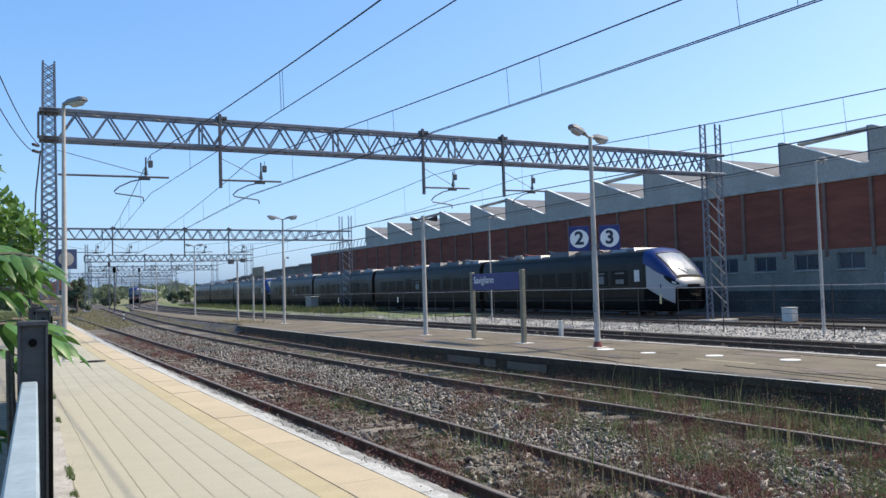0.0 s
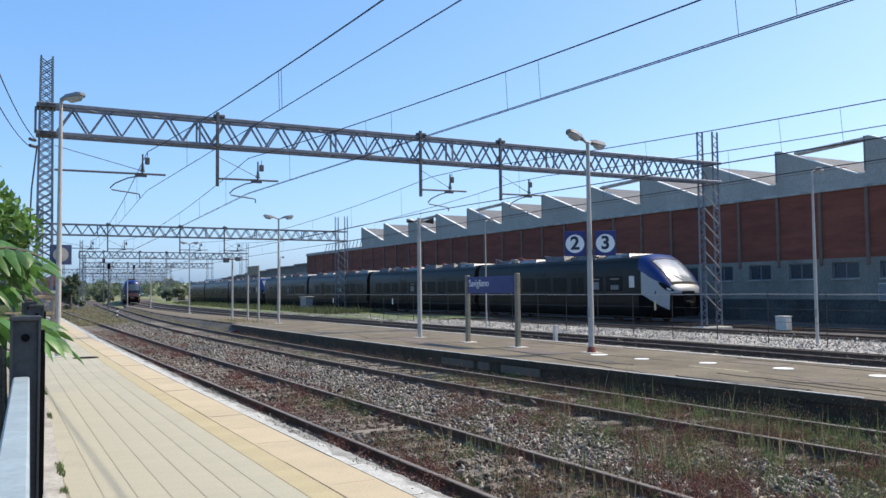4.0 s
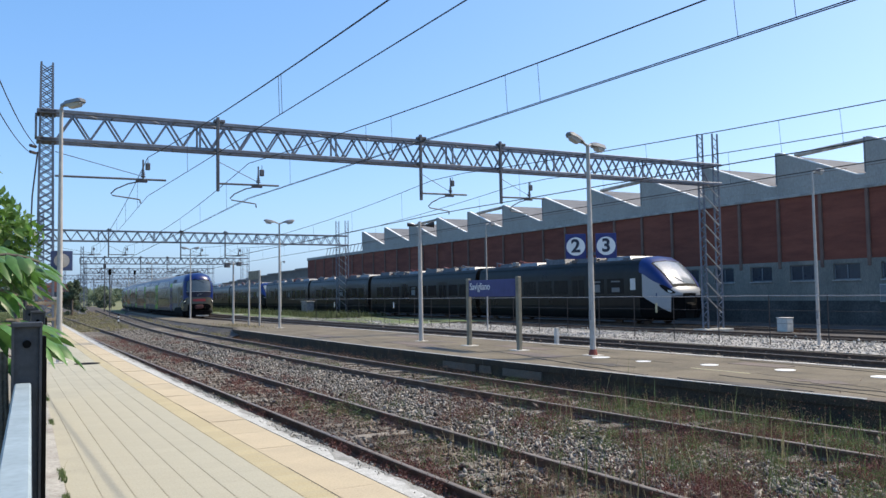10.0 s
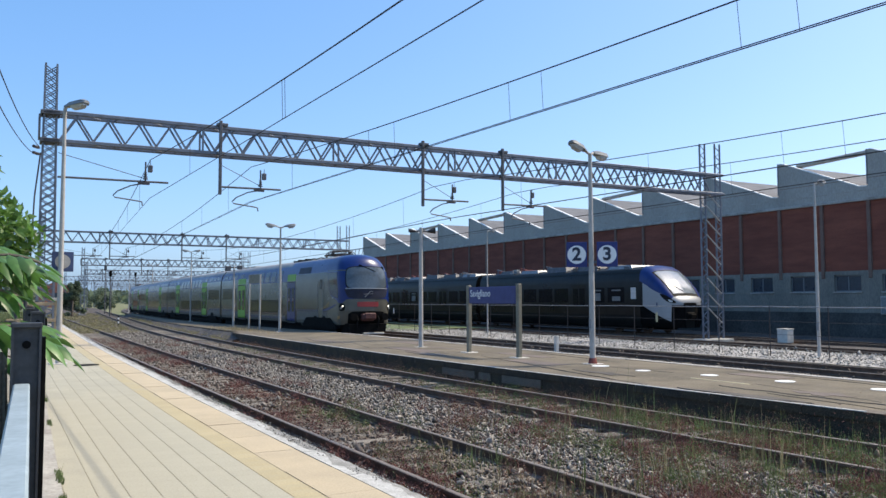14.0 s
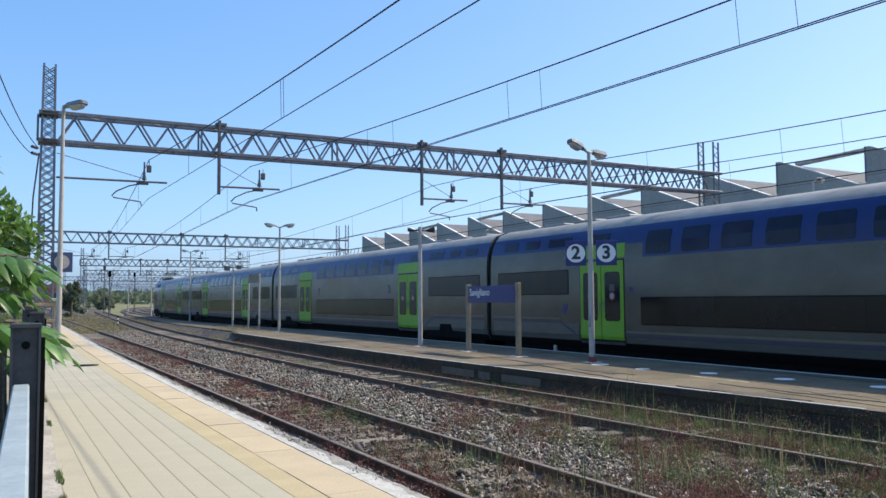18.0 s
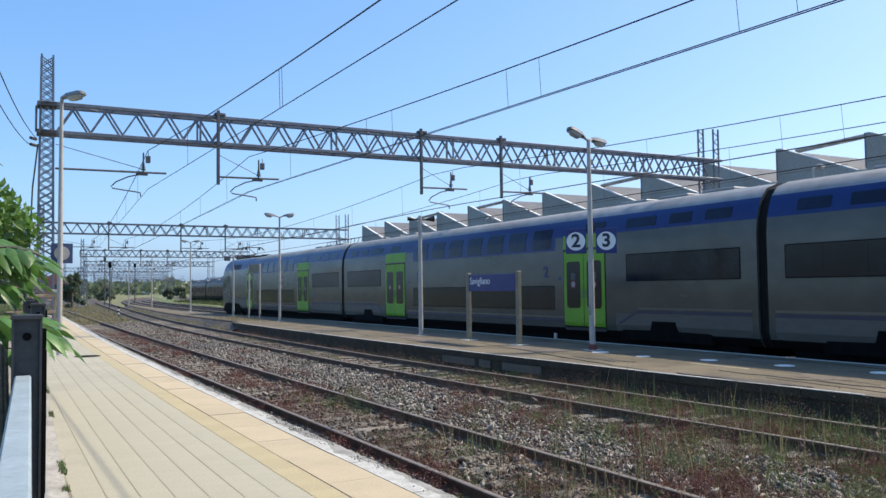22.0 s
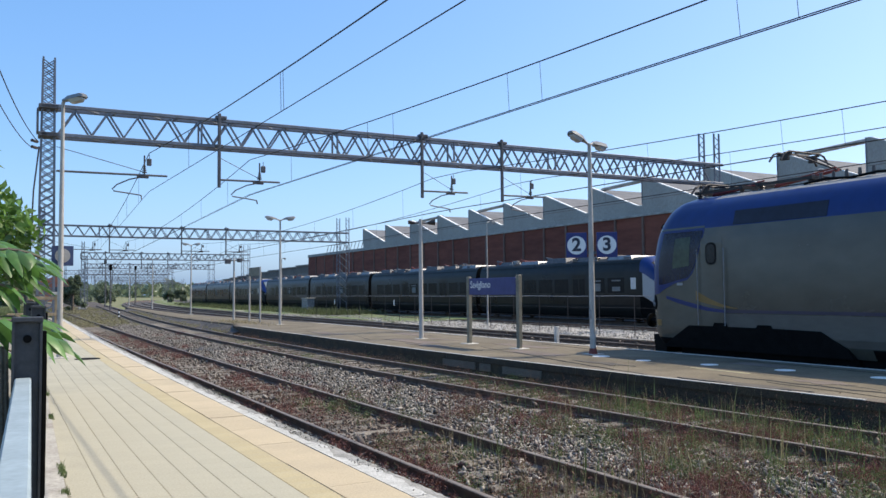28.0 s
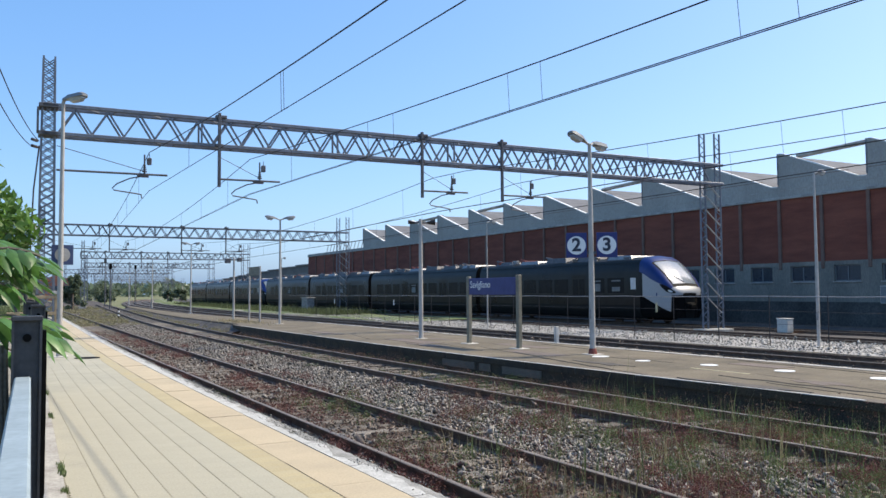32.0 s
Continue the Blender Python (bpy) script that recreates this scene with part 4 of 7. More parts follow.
# lower wall in bays with real window openings
for k in range(K0, K1 + 3):
    a, b = tooth_y(k), tooth_y(k + 1)
    for h in (0, 1):
        y0, y1 = a + (b - a) * h / 2, a + (b - a) * (h + 1) / 2
        w0, w1 = (y0 + y1) / 2 - 0.85, (y0 + y1) / 2 + 0.75
        kk = Kit()
        kk.box(XF, XF + 0.3, y0, y1, -0.3, 2.32).box(XF, XF + 0.3, y0, y1, 3.22, Z_LOW)
        kk.box(XF, XF + 0.3, y0, w0, 2.32, 3.22).box(XF, XF + 0.3, w1, y1, 2.32, 3.22)
        part("wall_panel", kk, HALL_LOW, hall)
        win = part("window", Kit().box(XF + 0.14, XF + 0.17, w0 + 0.06, w1 - 0.06, 2.38, 3.16), GLASS_HALL, hall)
        fr = Kit()
        for q in (w0, (w0 + w1) / 2 - 0.03, w1 - 0.06):
            fr.box(XF + 0.10, XF + 0.20, q, q + 0.06, 2.32, 3.22)
        fr.box(XF + 0.10, XF + 0.20, w0, w1, 2.32, 2.38).box(XF + 0.10, XF + 0.20, w0, w1, 3.16, 3.22)
        part("window_frame", fr, FRAME_GREY, win)
        part("sill", Kit().box(XF - 0.06, XF + 0.1, w0 - 0.05, w1 + 0.05, 2.25, 2.32, 0.01), CONCRETE, win)
        # brick panel between pilasters, laid in courses
        part("brick_panel", Kit().box(XF + 0.05, XF + 0.3, y0 + 0.10, y1 - 0.10, Z_LOW, Z_RED), BRICK_RED, hall)
        part("pilaster", Kit().box(XF - 0.06, XF + 0.3, y0 - 0.10, y0 + 0.10, Z_LOW - 0.4, Z_RED, 0.02), PILASTER, hall)
    part("ledge", Kit().box(XF - 0.07, XF + 0.3, a, b, Z_RED - 0.02, Z_RED + 0.14, 0.02), CONCRETE, hall)
part("plinth", Kit().box(XF - 0.12, XF, tooth_y(K0), tooth_y(K1 + 3), -0.3, 1.18), PLINTH, hall, "dark damp plinth")
# grey gables with the saw teeth, roof slopes behind them
for k in range(K0, K1 + 1):
    a, b = tooth_y(k - 1), tooth_y(k)
    kk = Kit()
    prof = [(a, Z_RED + 0.14), (b, Z_RED + 0.14), (b, Z_PEAK), (b - 0.12, Z_PEAK + 0.05), (b - 0.35, Z_PEAK), (a + 0.5, Z_VAL - 0.12), (a + 0.12, Z_VAL - 0.15), (a, Z_VAL - 0.1)]
    kk.loft([[(x, q, z) for q, z in prof] for x in (XF, XF + 0.25)])
    part("gable", kk, HALL_GREY, hall)
    for z, w in ((Z_RED + 0.52, 0.03), (Z_VAL + 0.28, 0.025)):
        y_from = a if z < Z_VAL - 0.2 else b - (b - a) * (Z_PEAK - z) / (Z_PEAK - Z_VAL) + 0.2
        part("panel_seam", Kit().box(XF - 0.012, XF + 0.02, y_from, b - 0.05, z, z + w), PILASTER if w < 0.03 else CONCRETE, hall)
    fl = Kit()
    line = [(b - 0.3, Z_PEAK - 0.01), (a + 0.5, Z_VAL - 0.13), (a + 0.1, Z_VAL - 0.16)]
    for (qa, za), (qb, zb) in zip(line, line[1:]):
        fl.bar((XF + 0.12, qa, za + 0.02), (XF + 0.12, qb, zb + 0.02), 0.26, 0.05)
    part("flashing", fl, FLASHING, hall)
    part("roof_slope", Kit().loft([[(x, b - 0.1, Z_PEAK - 0.05), (x, a + 0.1, Z_VAL - 0.2), (x, a + 0.1, Z_VAL - 0.45), (x, b - 0.1, Z_PEAK - 0.35)] for x in (XF + 0.25, XF + 8, XF + 24)]), ROOF_SHEET, hall)
    part("north_light", Kit().box(XF + 0.25, XF + 24, b - 0.05, b + 0.02, Z_VAL - 0.3, Z_PEAK - 0.1), GLASS_HALL, hall)
    part("edge_trim", Kit().box(XF - 0.03, XF + 0.28, b - 0.03, b + 0.05, Z_VAL - 0.05, Z_PEAK + 0.04), FRAME_GREY, hall)
    if k in (1, 0, 4, 7, 9):
        part("roof_duct", Kit().tube((XF + 0.6, b - 0.9, Z_PEAK - 0.18), (XF + 0.6, tooth_y(k - 1) + 0.05, Z_PEAK - 0.02), 0.14, n=10), CONCRETE, hall, "grey duct bridging two roof teeth")
# the flat end with a roof railing
a, b = tooth_y(K1), tooth_y(K1 + 3)
part("parapet", Kit().box(XF, XF + 0.3, a, b, Z_RED + 0.14, Z_RED + 0.35), HALL_GREY, hall)
part("roof_deck", Kit().box(XF + 0.3, XF + 24, a, b, Z_RED - 0.2, Z_RED + 0.1), ROOF_SHEET, hall)
for i in range(12):
    y = a + 0.6 + i * 1.25
    part("railing_post", Kit().bar((XF + 0.5, y, Z_RED + 0.3), (XF + 0.5, y - 0.7, Z_RED + 1.35), 0.06), STEEL, hall)
part("railing_bar", Kit().tube((XF + 0.5, a, Z_RED + 1.35), (XF + 0.5, a + 14, Z_RED + 1.35), 0.03), STEEL, hall)
part("back_wall", Kit().box(XF + 24, XF + 24.3, tooth_y(K0 - 1), b, -0.3, 7.6), HALL_GREY, hall)
part("end_wall", Kit().box(XF + 0.3, XF + 24, b - 0.3, b, -0.3, 7.5), BRICK_RED, hall)
part("end_wall", Kit().box(XF + 0.3, XF + 24, tooth_y(K0 - 1), tooth_y(K0 - 1) + 0.3, -0.3, 7.5), BRICK_RED, hall)

shed = thing("low_shed", "long low grey workshop behind the standing trains", "industrial building", (0, 0, 0))
for i in range(8):
    y0 = b + 0.5 + i * 8.2
    off = bend(y0, 100, 1100)
    part("wall_panel", Kit().box(XF + 1.0 + off, XF + 1.3 + off, y0, y0 + 8.1, -0.3, 6.1 - 0.16 * i, 0.02), SHED_WALL, shed)
    part("window_band", Kit().box(XF + 0.97 + off, XF + 1.0 + off, y0 + 0.6, y0 + 7.5, 4.3 - 0.1 * i, 5.0 - 0.12 * i), GLASS_HALL, shed)
    part("eaves", Kit().box(XF + 0.8 + off, XF + 16 + off, y0, y0 + 8.15, 6.1 - 0.16 * i, 6.3 - 0.16 * i, 0.03), FAR_WALL, shed)
    part("rear_wall", Kit().box(XF + 15.7 + off, XF + 16 + off, y0, y0 + 8.1, -0.3, 6.1 - 0.16 * i), HALL_LOW, shed)
white_shed = thing("white_shed", "distant low white industrial roof", "industrial building", (60, 214, 0))
part("wall", Kit().box(-9, 9, -14, 14, -0.3, 4.6), FAR_WALL, white_shed)
part("roof", Kit().box(-9.4, 9.4, -14.4, 14.4, 4.6, 5.6, 0.1), FLASHING, white_shed)

# ---- the moving double-deck train ----
PROFILE = [(1.26, 0.42), (1.38, 0.62), (1.42, 0.80), (1.42, 2.05), (1.42, 3.03), (1.385, 3.43), (1.28, 3.78), (1.19, 3.95), (1.00, 4.17), (0.60, 4.31), (0.0, 4.36)]
SIDE_Z = [p[1] for p in PROFILE]


def side_x(z):
    """Half width of the double-deck body at the height z."""
    return float(np.interp(z, SIDE_Z, [p[0] for p in PROFILE]))


def skin(k, s, y0, y1, z0, z1, off=0.006, thick=0.02, half=side_x, slot=0, round_z=0.0):
    """A panel on the body side s (-1, 1) that follows its curve, `off` proud of it."""
    q = round_z
    edge = [z0 + q * u for u in (0.0, 0.15, 0.5, 1.0)] + [z1 - q * u for u in (1.0, 0.5, 0.15, 0.0)] if q else [z0, z1]
    zs = sorted(edge + [z for z in SIDE_Z if z0 + q + 0.02 < z < z1 - q - 0.02])
    rings = []
    for z in zs:
        x = half(z)
        d = max(0.0, q - min(z - z0, z1 - z))
        r = q - math.sqrt(max(0.0, q * q - d * d))
        rings.append([(s * (x + off), y0 + r, z), (s * (x + off), y1 - r, z), (s * (x - thick), y1 - r, z), (s * (x - thick), y0 + r, z)])
    if s < 0:
        rings = [ring[::-1] for ring in rings]
    k.loft(rings)
    return k


def body_mesh(sections, bands):
    """Lofts the shell through (y, half-width factor, top set-back) sections; bands(y, z) gives the material slot."""
    k = Kit()
    full = [(x, z) for x, z in PROFILE] + [(-x, z) for x, z in PROFILE[-2::-1]]
    rings = []
    for y, f, lean in sections:
        ring = []
        for x, z in full:
            zz = z
            if f < 1 and z > 3.4:
                zz = 3.4 + (z - 3.4) * (1 - (1 - f) * 1.2)
            ring.append((x * f, y + lean * max(0.0, (z - 1.4) / 2.9), zz))
        rings.append(ring)
    k.loft(rings)
    n = len(full)
    for i in range(len(sections) - 1):
        ym = (sections[i][0] + sections[i + 1][0]) / 2
        for q in range(n):
            z = (full[q][1] + full[(q + 1) % n][1]) / 2
            if q == n - 1:
                z = 0.0
            k.m[i * n + q] = bands(ym, z)
    return k


def double_door(car, s, y0, y1, colour, label):
    """Two leaves with windows, a lintel panel and rubber edges, between y0 and y1 on the side s."""
    door = part("door", skin(Kit(), s, y0, y1, 0.66, 3.02, 0.006), RUBBER, car, label)
    mid = (y0 + y1) / 2
    for a, b in ((y0 + 0.03, mid - 0.015), (mid + 0.015, y1 - 0.03)):
        part("leaf", skin(Kit(), s, a, b, 0.70, 2.98, 0.016), colour, door)
        m = 0.15
        part("door_window", skin(Kit(), s, a + m, b - m, 1.24, 2.66, 0.024, round_z=0.10), GLASS_CAR, door)
        mid2 = (a + b) / 2
        part("notice", skin(Kit(), s, mid2 - 0.11, mid2 + 0.11, 2.10, 2.30, 0.027), STICKER, door)
        for r, dx, m2 in ((0.125, 0.024, STICKER_RED), (0.085, 0.029, STICKER_WHITE)):
            part("warning_disc", Kit().disc((s * (side_x(1.96) + dx), mid2, 1.96), r, (1, 0, 0), 0.006, 18), m2, door)
        part("handle", Kit().tube((s * (side_x(1.7) + 0.03), mid + math.copysign(0.075, mid2 - mid), 1.55), (s * (side_x(1.7) + 0.03), mid + math.copysign(0.075, mid2 - mid), 1.80), 0.014, n=6), STEEL, door)
    part("step", skin(Kit(), s, y0 + 0.05, y1 - 0.05, 0.56, 0.62, 0.05), STEEL_DARK, car)
    part("lintel", skin(Kit(), s, y0 - 0.02, y1 + 0.02, 3.06, 3.47, 0.008), CAR_GREEN, car, "lime green lintel panel")
    return door


def bogie(car, y, wheelbase=2.6, motor=False):
    """A bogie: frame, axle boxes and four wheels."""
    b = part("bogie", Kit().box(-1.18, -1.02, y - wheelbase / 2 - 0.5, y + wheelbase / 2 + 0.5, 0.42, 0.72, 0.04)
             .box(1.02, 1.18, y - wheelbase / 2 - 0.5, y + wheelbase / 2 + 0.5, 0.42, 0.72, 0.04)
             .box(-1.1, 1.1, y - 0.35, y + 0.35, 0.45, 0.85, 0.04), CAR_BLACK, car)
    for dy in (-wheelbase / 2, wheelbase / 2):
        for s in (-1, 1):
            part("wheel", Kit().disc((s * 0.755, y + dy, 0.45), 0.45, (1, 0, 0), 0.13, 24).disc((s * 0.70, y + dy, 0.45), 0.475, (1, 0, 0), 0.03, 24), RAIL_RUST, b)
            part("axle_box", Kit().box(s * 1.1 - 0.13, s * 1.1 + 0.13, y + dy - 0.2, y + dy + 0.2, 0.32, 0.66, 0.04), CAR_BLACK, b)
    return b


def slope_stripe(car, s, ya, yb, za, zb, h):
    """The slanting piece of the violet line, from (ya, za) to (yb, zb)."""
    k = Kit().loft([[(s * (side_x(z + q) + o), y, z + q) for q, o in ((0, -0.02), (h, -0.02), (h, 0.008), (0, 0.008))] for y, z in ((ya, za), ((ya + yb) / 2, (za + zb) / 2), (yb, zb))])
    part("stripe", k, CAR_VIOLET, car)


def end_saloon(car, s, e, first):
    """Window, stripes and small upper panes between the car end e (+-13) and the door, on the side s."""
    d = -1 if e > 0 else 1

    def span(a, b):
        return sorted((e + d * a, e + d * b))
    part("window_band", skin(Kit(), s, *span(0.60, 4.64), 2.02, 2.79, 0.006, round_z=0.03), RUBBER, car)
    for a, b in ((0.63, 1.56), (1.565, 2.61), (2.615, 3.625), (3.63, 4.61)):
        part("window", skin(Kit(), s, *span(a, b), 2.045, 2.765, 0.010), GLASS_CAR, car)
    for a, b in ((0.9, 1.75), (2.2, 3.0), (3.5, 4.7), (5.6, 6.5)):
        part("upper_pane", skin(Kit(), s, *span(a, b), 3.53, 3.80, 0.008, round_z=0.04), GLASS_UPPER, car)
    part("lower_panel", skin(Kit(), s, *span(0.3, 5.1), 0.64, 1.13, 0.003), CAR_DUSTY, car)
    part("stripe", skin(Kit(), s, *span(0.3, 4.2), 1.14, 1.215, 0.007), CAR_VIOLET, car)
    part("stripe", skin(Kit(), s, *span(0.3, 4.2), 1.235, 1.30, 0.006), CAR_CREAM, car)
    slope_stripe(car, s, e + d * 4.19, e + d * 4.95, 1.14, 0.80, 0.075)
    if first:
        part("emblem", Kit().loft([[(s * q, e + d * a, z) for a, z in ((4.25, 1.45), (4.48, 1.45), (4.60, 1.72), (4.37, 1.72))] for q in (1.40, 1.428)]), CAR_BLUE, car, "plain blue mark")


def deck_windows(car, s, y0, y1):
    """Two decks of windows with the stripes below them."""
    part("lower_window_band", skin(Kit(), s, y0, y1, 1.16, 1.93, 0.006, round_z=0.03), RUBBER, car)
    n = max(2, round((y1 - y0) / 1.42))
    p = (y1 - y0) / n
    for i in range(n):
        part("upper_window", skin(Kit(), s, y0 + p * i + 0.18, y0 + p * (i + 1) - 0.22, 3.10, 3.74, 0.008, round_z=0.07), GLASS_UPPER, car)
        part("lower_window", skin(Kit(), s, y0 + p * i + 0.003, y0 + p * (i + 1) - 0.003, 1.185, 1.905, 0.010), GLASS_CAR, car)
    part("lower_panel", skin(Kit(), s, y0 - 0.6, y1 + 0.6, 0.64, 0.80, 0.003), CAR_DUSTY, car)
    part("stripe", skin(Kit(), s, y0 - 0.6, y1 + 0.6, 0.82, 0.895, 0.007), CAR_VIOLET, car)
    part("stripe", skin(Kit(), s, y0 - 0.6, y1 + 0.6, 0.915, 0.98, 0.006), CAR_CREAM, car)
    for y in (y0 - 0.35, y1 + 0.30):
        part("plate", skin(Kit(), s, y, y + 0.16, 2.1, 2.2, 0.006), CAR_BLUE, car)


def roof_gear(car, y0, y1):
    for i in range(int((y1 - y0) / 1.6)):
        y = y0 + 1.6 * i
        part("roof_unit", Kit().box(-0.55, 0.55, y, y + 1.1, 4.28, 4.40, 0.03), CAR_ROOF, car)


def pantograph(car, y, raised):
    """A single-arm collector: base frame, insulators, arms, head."""
    p = part("pantograph", Kit().box(-0.55, 0.55, y - 0.8, y - 0.7, 4.42, 4.50).box(-0.55, 0.55, y + 0.7, y + 0.8, 4.42, 4.50)
             .bar((-0.5, y - 0.75, 4.46), (-0.5, y + 0.75, 4.46), 0.07).bar((0.5, y - 0.75, 4.46), (0.5, y + 0.75, 4.46), 0.07), WIRE, car)
    for sx in (-0.45, 0.45):
        for sy in (-0.7, 0.7):
            part("insulator", Kit().loft([[(sx + r * math.cos(0.628 * q), y + sy + r * math.sin(0.628 * q), z) for q in range(10)] for r, z in
                                          ((0.05, 4.22), (0.09, 4.26), (0.05, 4.29), (0.09, 4.33), (0.05, 4.36), (0.08, 4.40), (0.05, 4.43))]), INSULATOR, p)
    top = 5.16 if raised else 4.66
    knee = (y + 1.1, 4.62 if raised else 4.56)
    head = y + (0.05 if raised else -0.45)
    part("lower_arm", Kit().tube((0, y - 0.65, 4.44), (0, knee[0], knee[1]), 0.05, 0.035).tube((0.16, y - 0.5, 4.46), (0.1, knee[0], knee[1] + 0.05), 0.018), ARM_RED, p)
    k = Kit()
    for sx in (-1, 1):
        k.tube((sx * 0.08, knee[0], knee[1]), (sx * 0.34, head + 0.15, top - 0.08), 0.022)
    part("upper_arm", k, WIRE, p)
    k = Kit()
    for dy in (-0.16, 0.16):
        k.pipe([(-0.86, head + dy, top - 0.24), (-0.70, head + dy, top - 0.06), (-0.55, head + dy, top - 0.01), (0.55, head + dy, top - 0.01), (0.70, head + dy, top - 0.06), (0.86, head + dy, top - 0.24)], 0.026)
    for sx in (-0.5, 0.5):
        k.tube((sx, head - 0.18, top - 0.05), (sx, head + 0.18, top - 0.05), 0.03).box(sx - 0.05, sx + 0.05, head - 0.10, head + 0.10, top - 0.2, top - 0.05, 0.01)
    part("collector_head", k, WIRE, p)


def middle_bands(y, z):
    if z < 0.60:
        return 3
    lim = 3.03 if abs(y) < 5.05 else 3.43
    return 0 if z < lim else (1 if z < 3.9 else 2)


def middle_car():
    car = thing("railcar", "silver and blue double-deck coach with lime green doors", "railway coach", group="cars of the passing train")
    secs = [(-12.88, 1, 0), (-5.05, 1, 0), (5.05, 1, 0), (12.88, 1, 0)]
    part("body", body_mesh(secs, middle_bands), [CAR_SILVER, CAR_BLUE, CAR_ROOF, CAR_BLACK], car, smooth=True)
    for s in (-1, 1):
        for e in (-13, 13):
            end_saloon(car, s, e, False)
            d = -1 if e > 0 else 1
            q = 5.2 if e > 0 else 5.52
            double_door(car, s, *sorted((e + d * q, e + d * (q + 2.0))), CAR_GREEN, "lime green double door")
        deck_windows(car, s, -5.0, 5.0)
        for y in (-4.55, 4.55):
            writing(car, "2", 0.50, pose(s * 1.427, y, 2.36, 90, 0, 90 * s), CAR_BLUE, "class_number", 0.012)
    for y in (-9.6, 9.6):
        bogie(car, y)
    # underframe reaches extra low to black out the sunlit ballast behind
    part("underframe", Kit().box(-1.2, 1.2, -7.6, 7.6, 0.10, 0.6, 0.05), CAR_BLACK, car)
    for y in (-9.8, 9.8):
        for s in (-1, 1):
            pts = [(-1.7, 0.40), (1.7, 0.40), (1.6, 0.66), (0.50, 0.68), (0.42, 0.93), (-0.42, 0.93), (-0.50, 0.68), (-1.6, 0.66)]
            # black plate proud of the side, standing in for the shaded bogie opening
            part("recess_shade", Kit().loft([[(s * (max(side_x(z), 1.40) + q), y + d, z) for d, z in pts] for q in (-0.1, 0.03)]), CAR_BLACK, car)
        # black box added as shade round the bogie
        part("bogie_shade_box", Kit().box(-1.22, 1.22, y - 2.6, y + 2.6, 0.10, 0.70, 0.05), CAR_BLACK, car)
    for e in (-1, 1):
        part("gangway", Kit().loft([[(x * f, e * q, 0.4 + (z - 0.4) * (0.99 if f < 1 else 1)) for x, z in PROFILE] + [(-x * f, e * q, 0.4 + (z - 0.4) * (0.99 if f < 1 else 1)) for x, z in PROFILE[-2::-1]]
                                    for q, f in ((12.70, 0.95), (13.02, 0.95))]), RUBBER, car, "black gangway bellows")
        part("coupler", Kit().box(-0.2, 0.2, min(e * 12.7, e * 13.05), max(e * 12.7, e * 13.05), 0.5, 0.85, 0.03), CAR_BLACK, car)
    roof_gear(car, -11.5, -6.5)
    roof_gear(car, 6.5, 11.5)
    return car


def cab_bands(y, z):
    if z < 0.60:
        return 3
    if y < -4.0:
        return 0 if z < 3.40 else (1 if z < 4.2 else 2)
    lim = 3.03 if y < 5.05 else 3.43
    return 0 if z < lim else (1 if z < 3.9 else 2)


CAB_SECTIONS = [(-10.6, 1, 0), (-4.0, 1, 0), (-2.9, 1, 0), (5.05, 1, 0), (12.88, 1, 0)]


def cab_n(z):
    """How square the nose is in plan: rounder towards its brow."""
    return float(np.interp(z, [2.4, 3.2, 4.2], [2.7, 2.4, 1.85]))


def cab_lines(z):
    """Half width, foremost y and the y where the rounding begins, at the height z."""
    yf = float(np.interp(z, [0.4, 0.75, 1.3, 2.5, 3.2, 3.6, 3.85, 4.05, 4.2, 4.3, 4.36], [-12.5, -12.74, -12.86, -12.84, -12.78, -12.70, -12.60, -12.46, -12.26, -12.0, -11.55]))
    return side_x(z), yf, float(np.interp(z, [2.6, 3.4, 4.0, 4.36], [-12.05, -11.85, -11.6, -11.3]))


def cab_pt(p, z, off=0.0):
    """A point of the cab's skin: p runs from the middle of the front (0) round the corner (0.6) to the side's end (1)."""
    s, q = (-1 if p < 0 else 1), abs(p)
    w, yf, yc = cab_lines(z)
    if q <= 0.6:
        th, e = q / 0.6 * math.pi / 2, 2 / cab_n(z)
        return (s * (w * math.sin(th) ** e + off * math.sin(th)), yc - (yc - yf) * max(0.0, math.cos(th)) ** e - off * math.cos(th), z)
    return (s * (w + off), yc + (q - 0.6) / 0.4 * (-10.6 - yc), z)


def cab_w(y, z):
    """Share of the full width that the nose has at y."""
    w, yf, yc = cab_lines(z)
    u = min(1.0, max(0.0, (yc - y) / (yc - yf)))
    return (1 - u ** cab_n(z)) ** (1 / cab_n(z))


def cab_shell():
    """The rounded cab in horizontal slices, blue over the windows and silver below."""
    k = Kit()
    ps = [-1 + 0.1 * i for i in range(4)] + [-0.6 + 0.03 * i for i in range(41)] + [0.7 + 0.1 * i for i in range(4)]
    zs = [0.42 + 0.11 * i for i in range(33)] + [4.02, 4.09, 4.15, 4.2, 4.25, 4.29, 4.32, 4.345, 4.358]
    k.loft([[cab_pt(p, z) for p in ps] for z in zs], closed=False)
    n = len(ps) - 1
    k.m = [3 if zs[i // n + 1] < 0.66 else (1 if zs[i // n] > 3.4 else 0) for i in range(len(k.f))]
    return k


def cab_patch(pa, pb, lo, hi, off, n=24, m=6):
    """A panel on the cab between the heights lo(p) and hi(p), from pa to pb, `off` proud of the skin."""
    rings = []
    for i in range(n + 1):
        p = pa + (pb - pa) * (1 - math.cos(math.pi * i / n)) / 2
        a, b = lo(p), hi(p)
        col = [a + (b - a) * q / m for q in range(m + 1)]
        rings.append([cab_pt(p, z, off) for z in col] + [cab_pt(p, z, -0.03) for z in col[::-1]])
    return Kit().loft(rings)


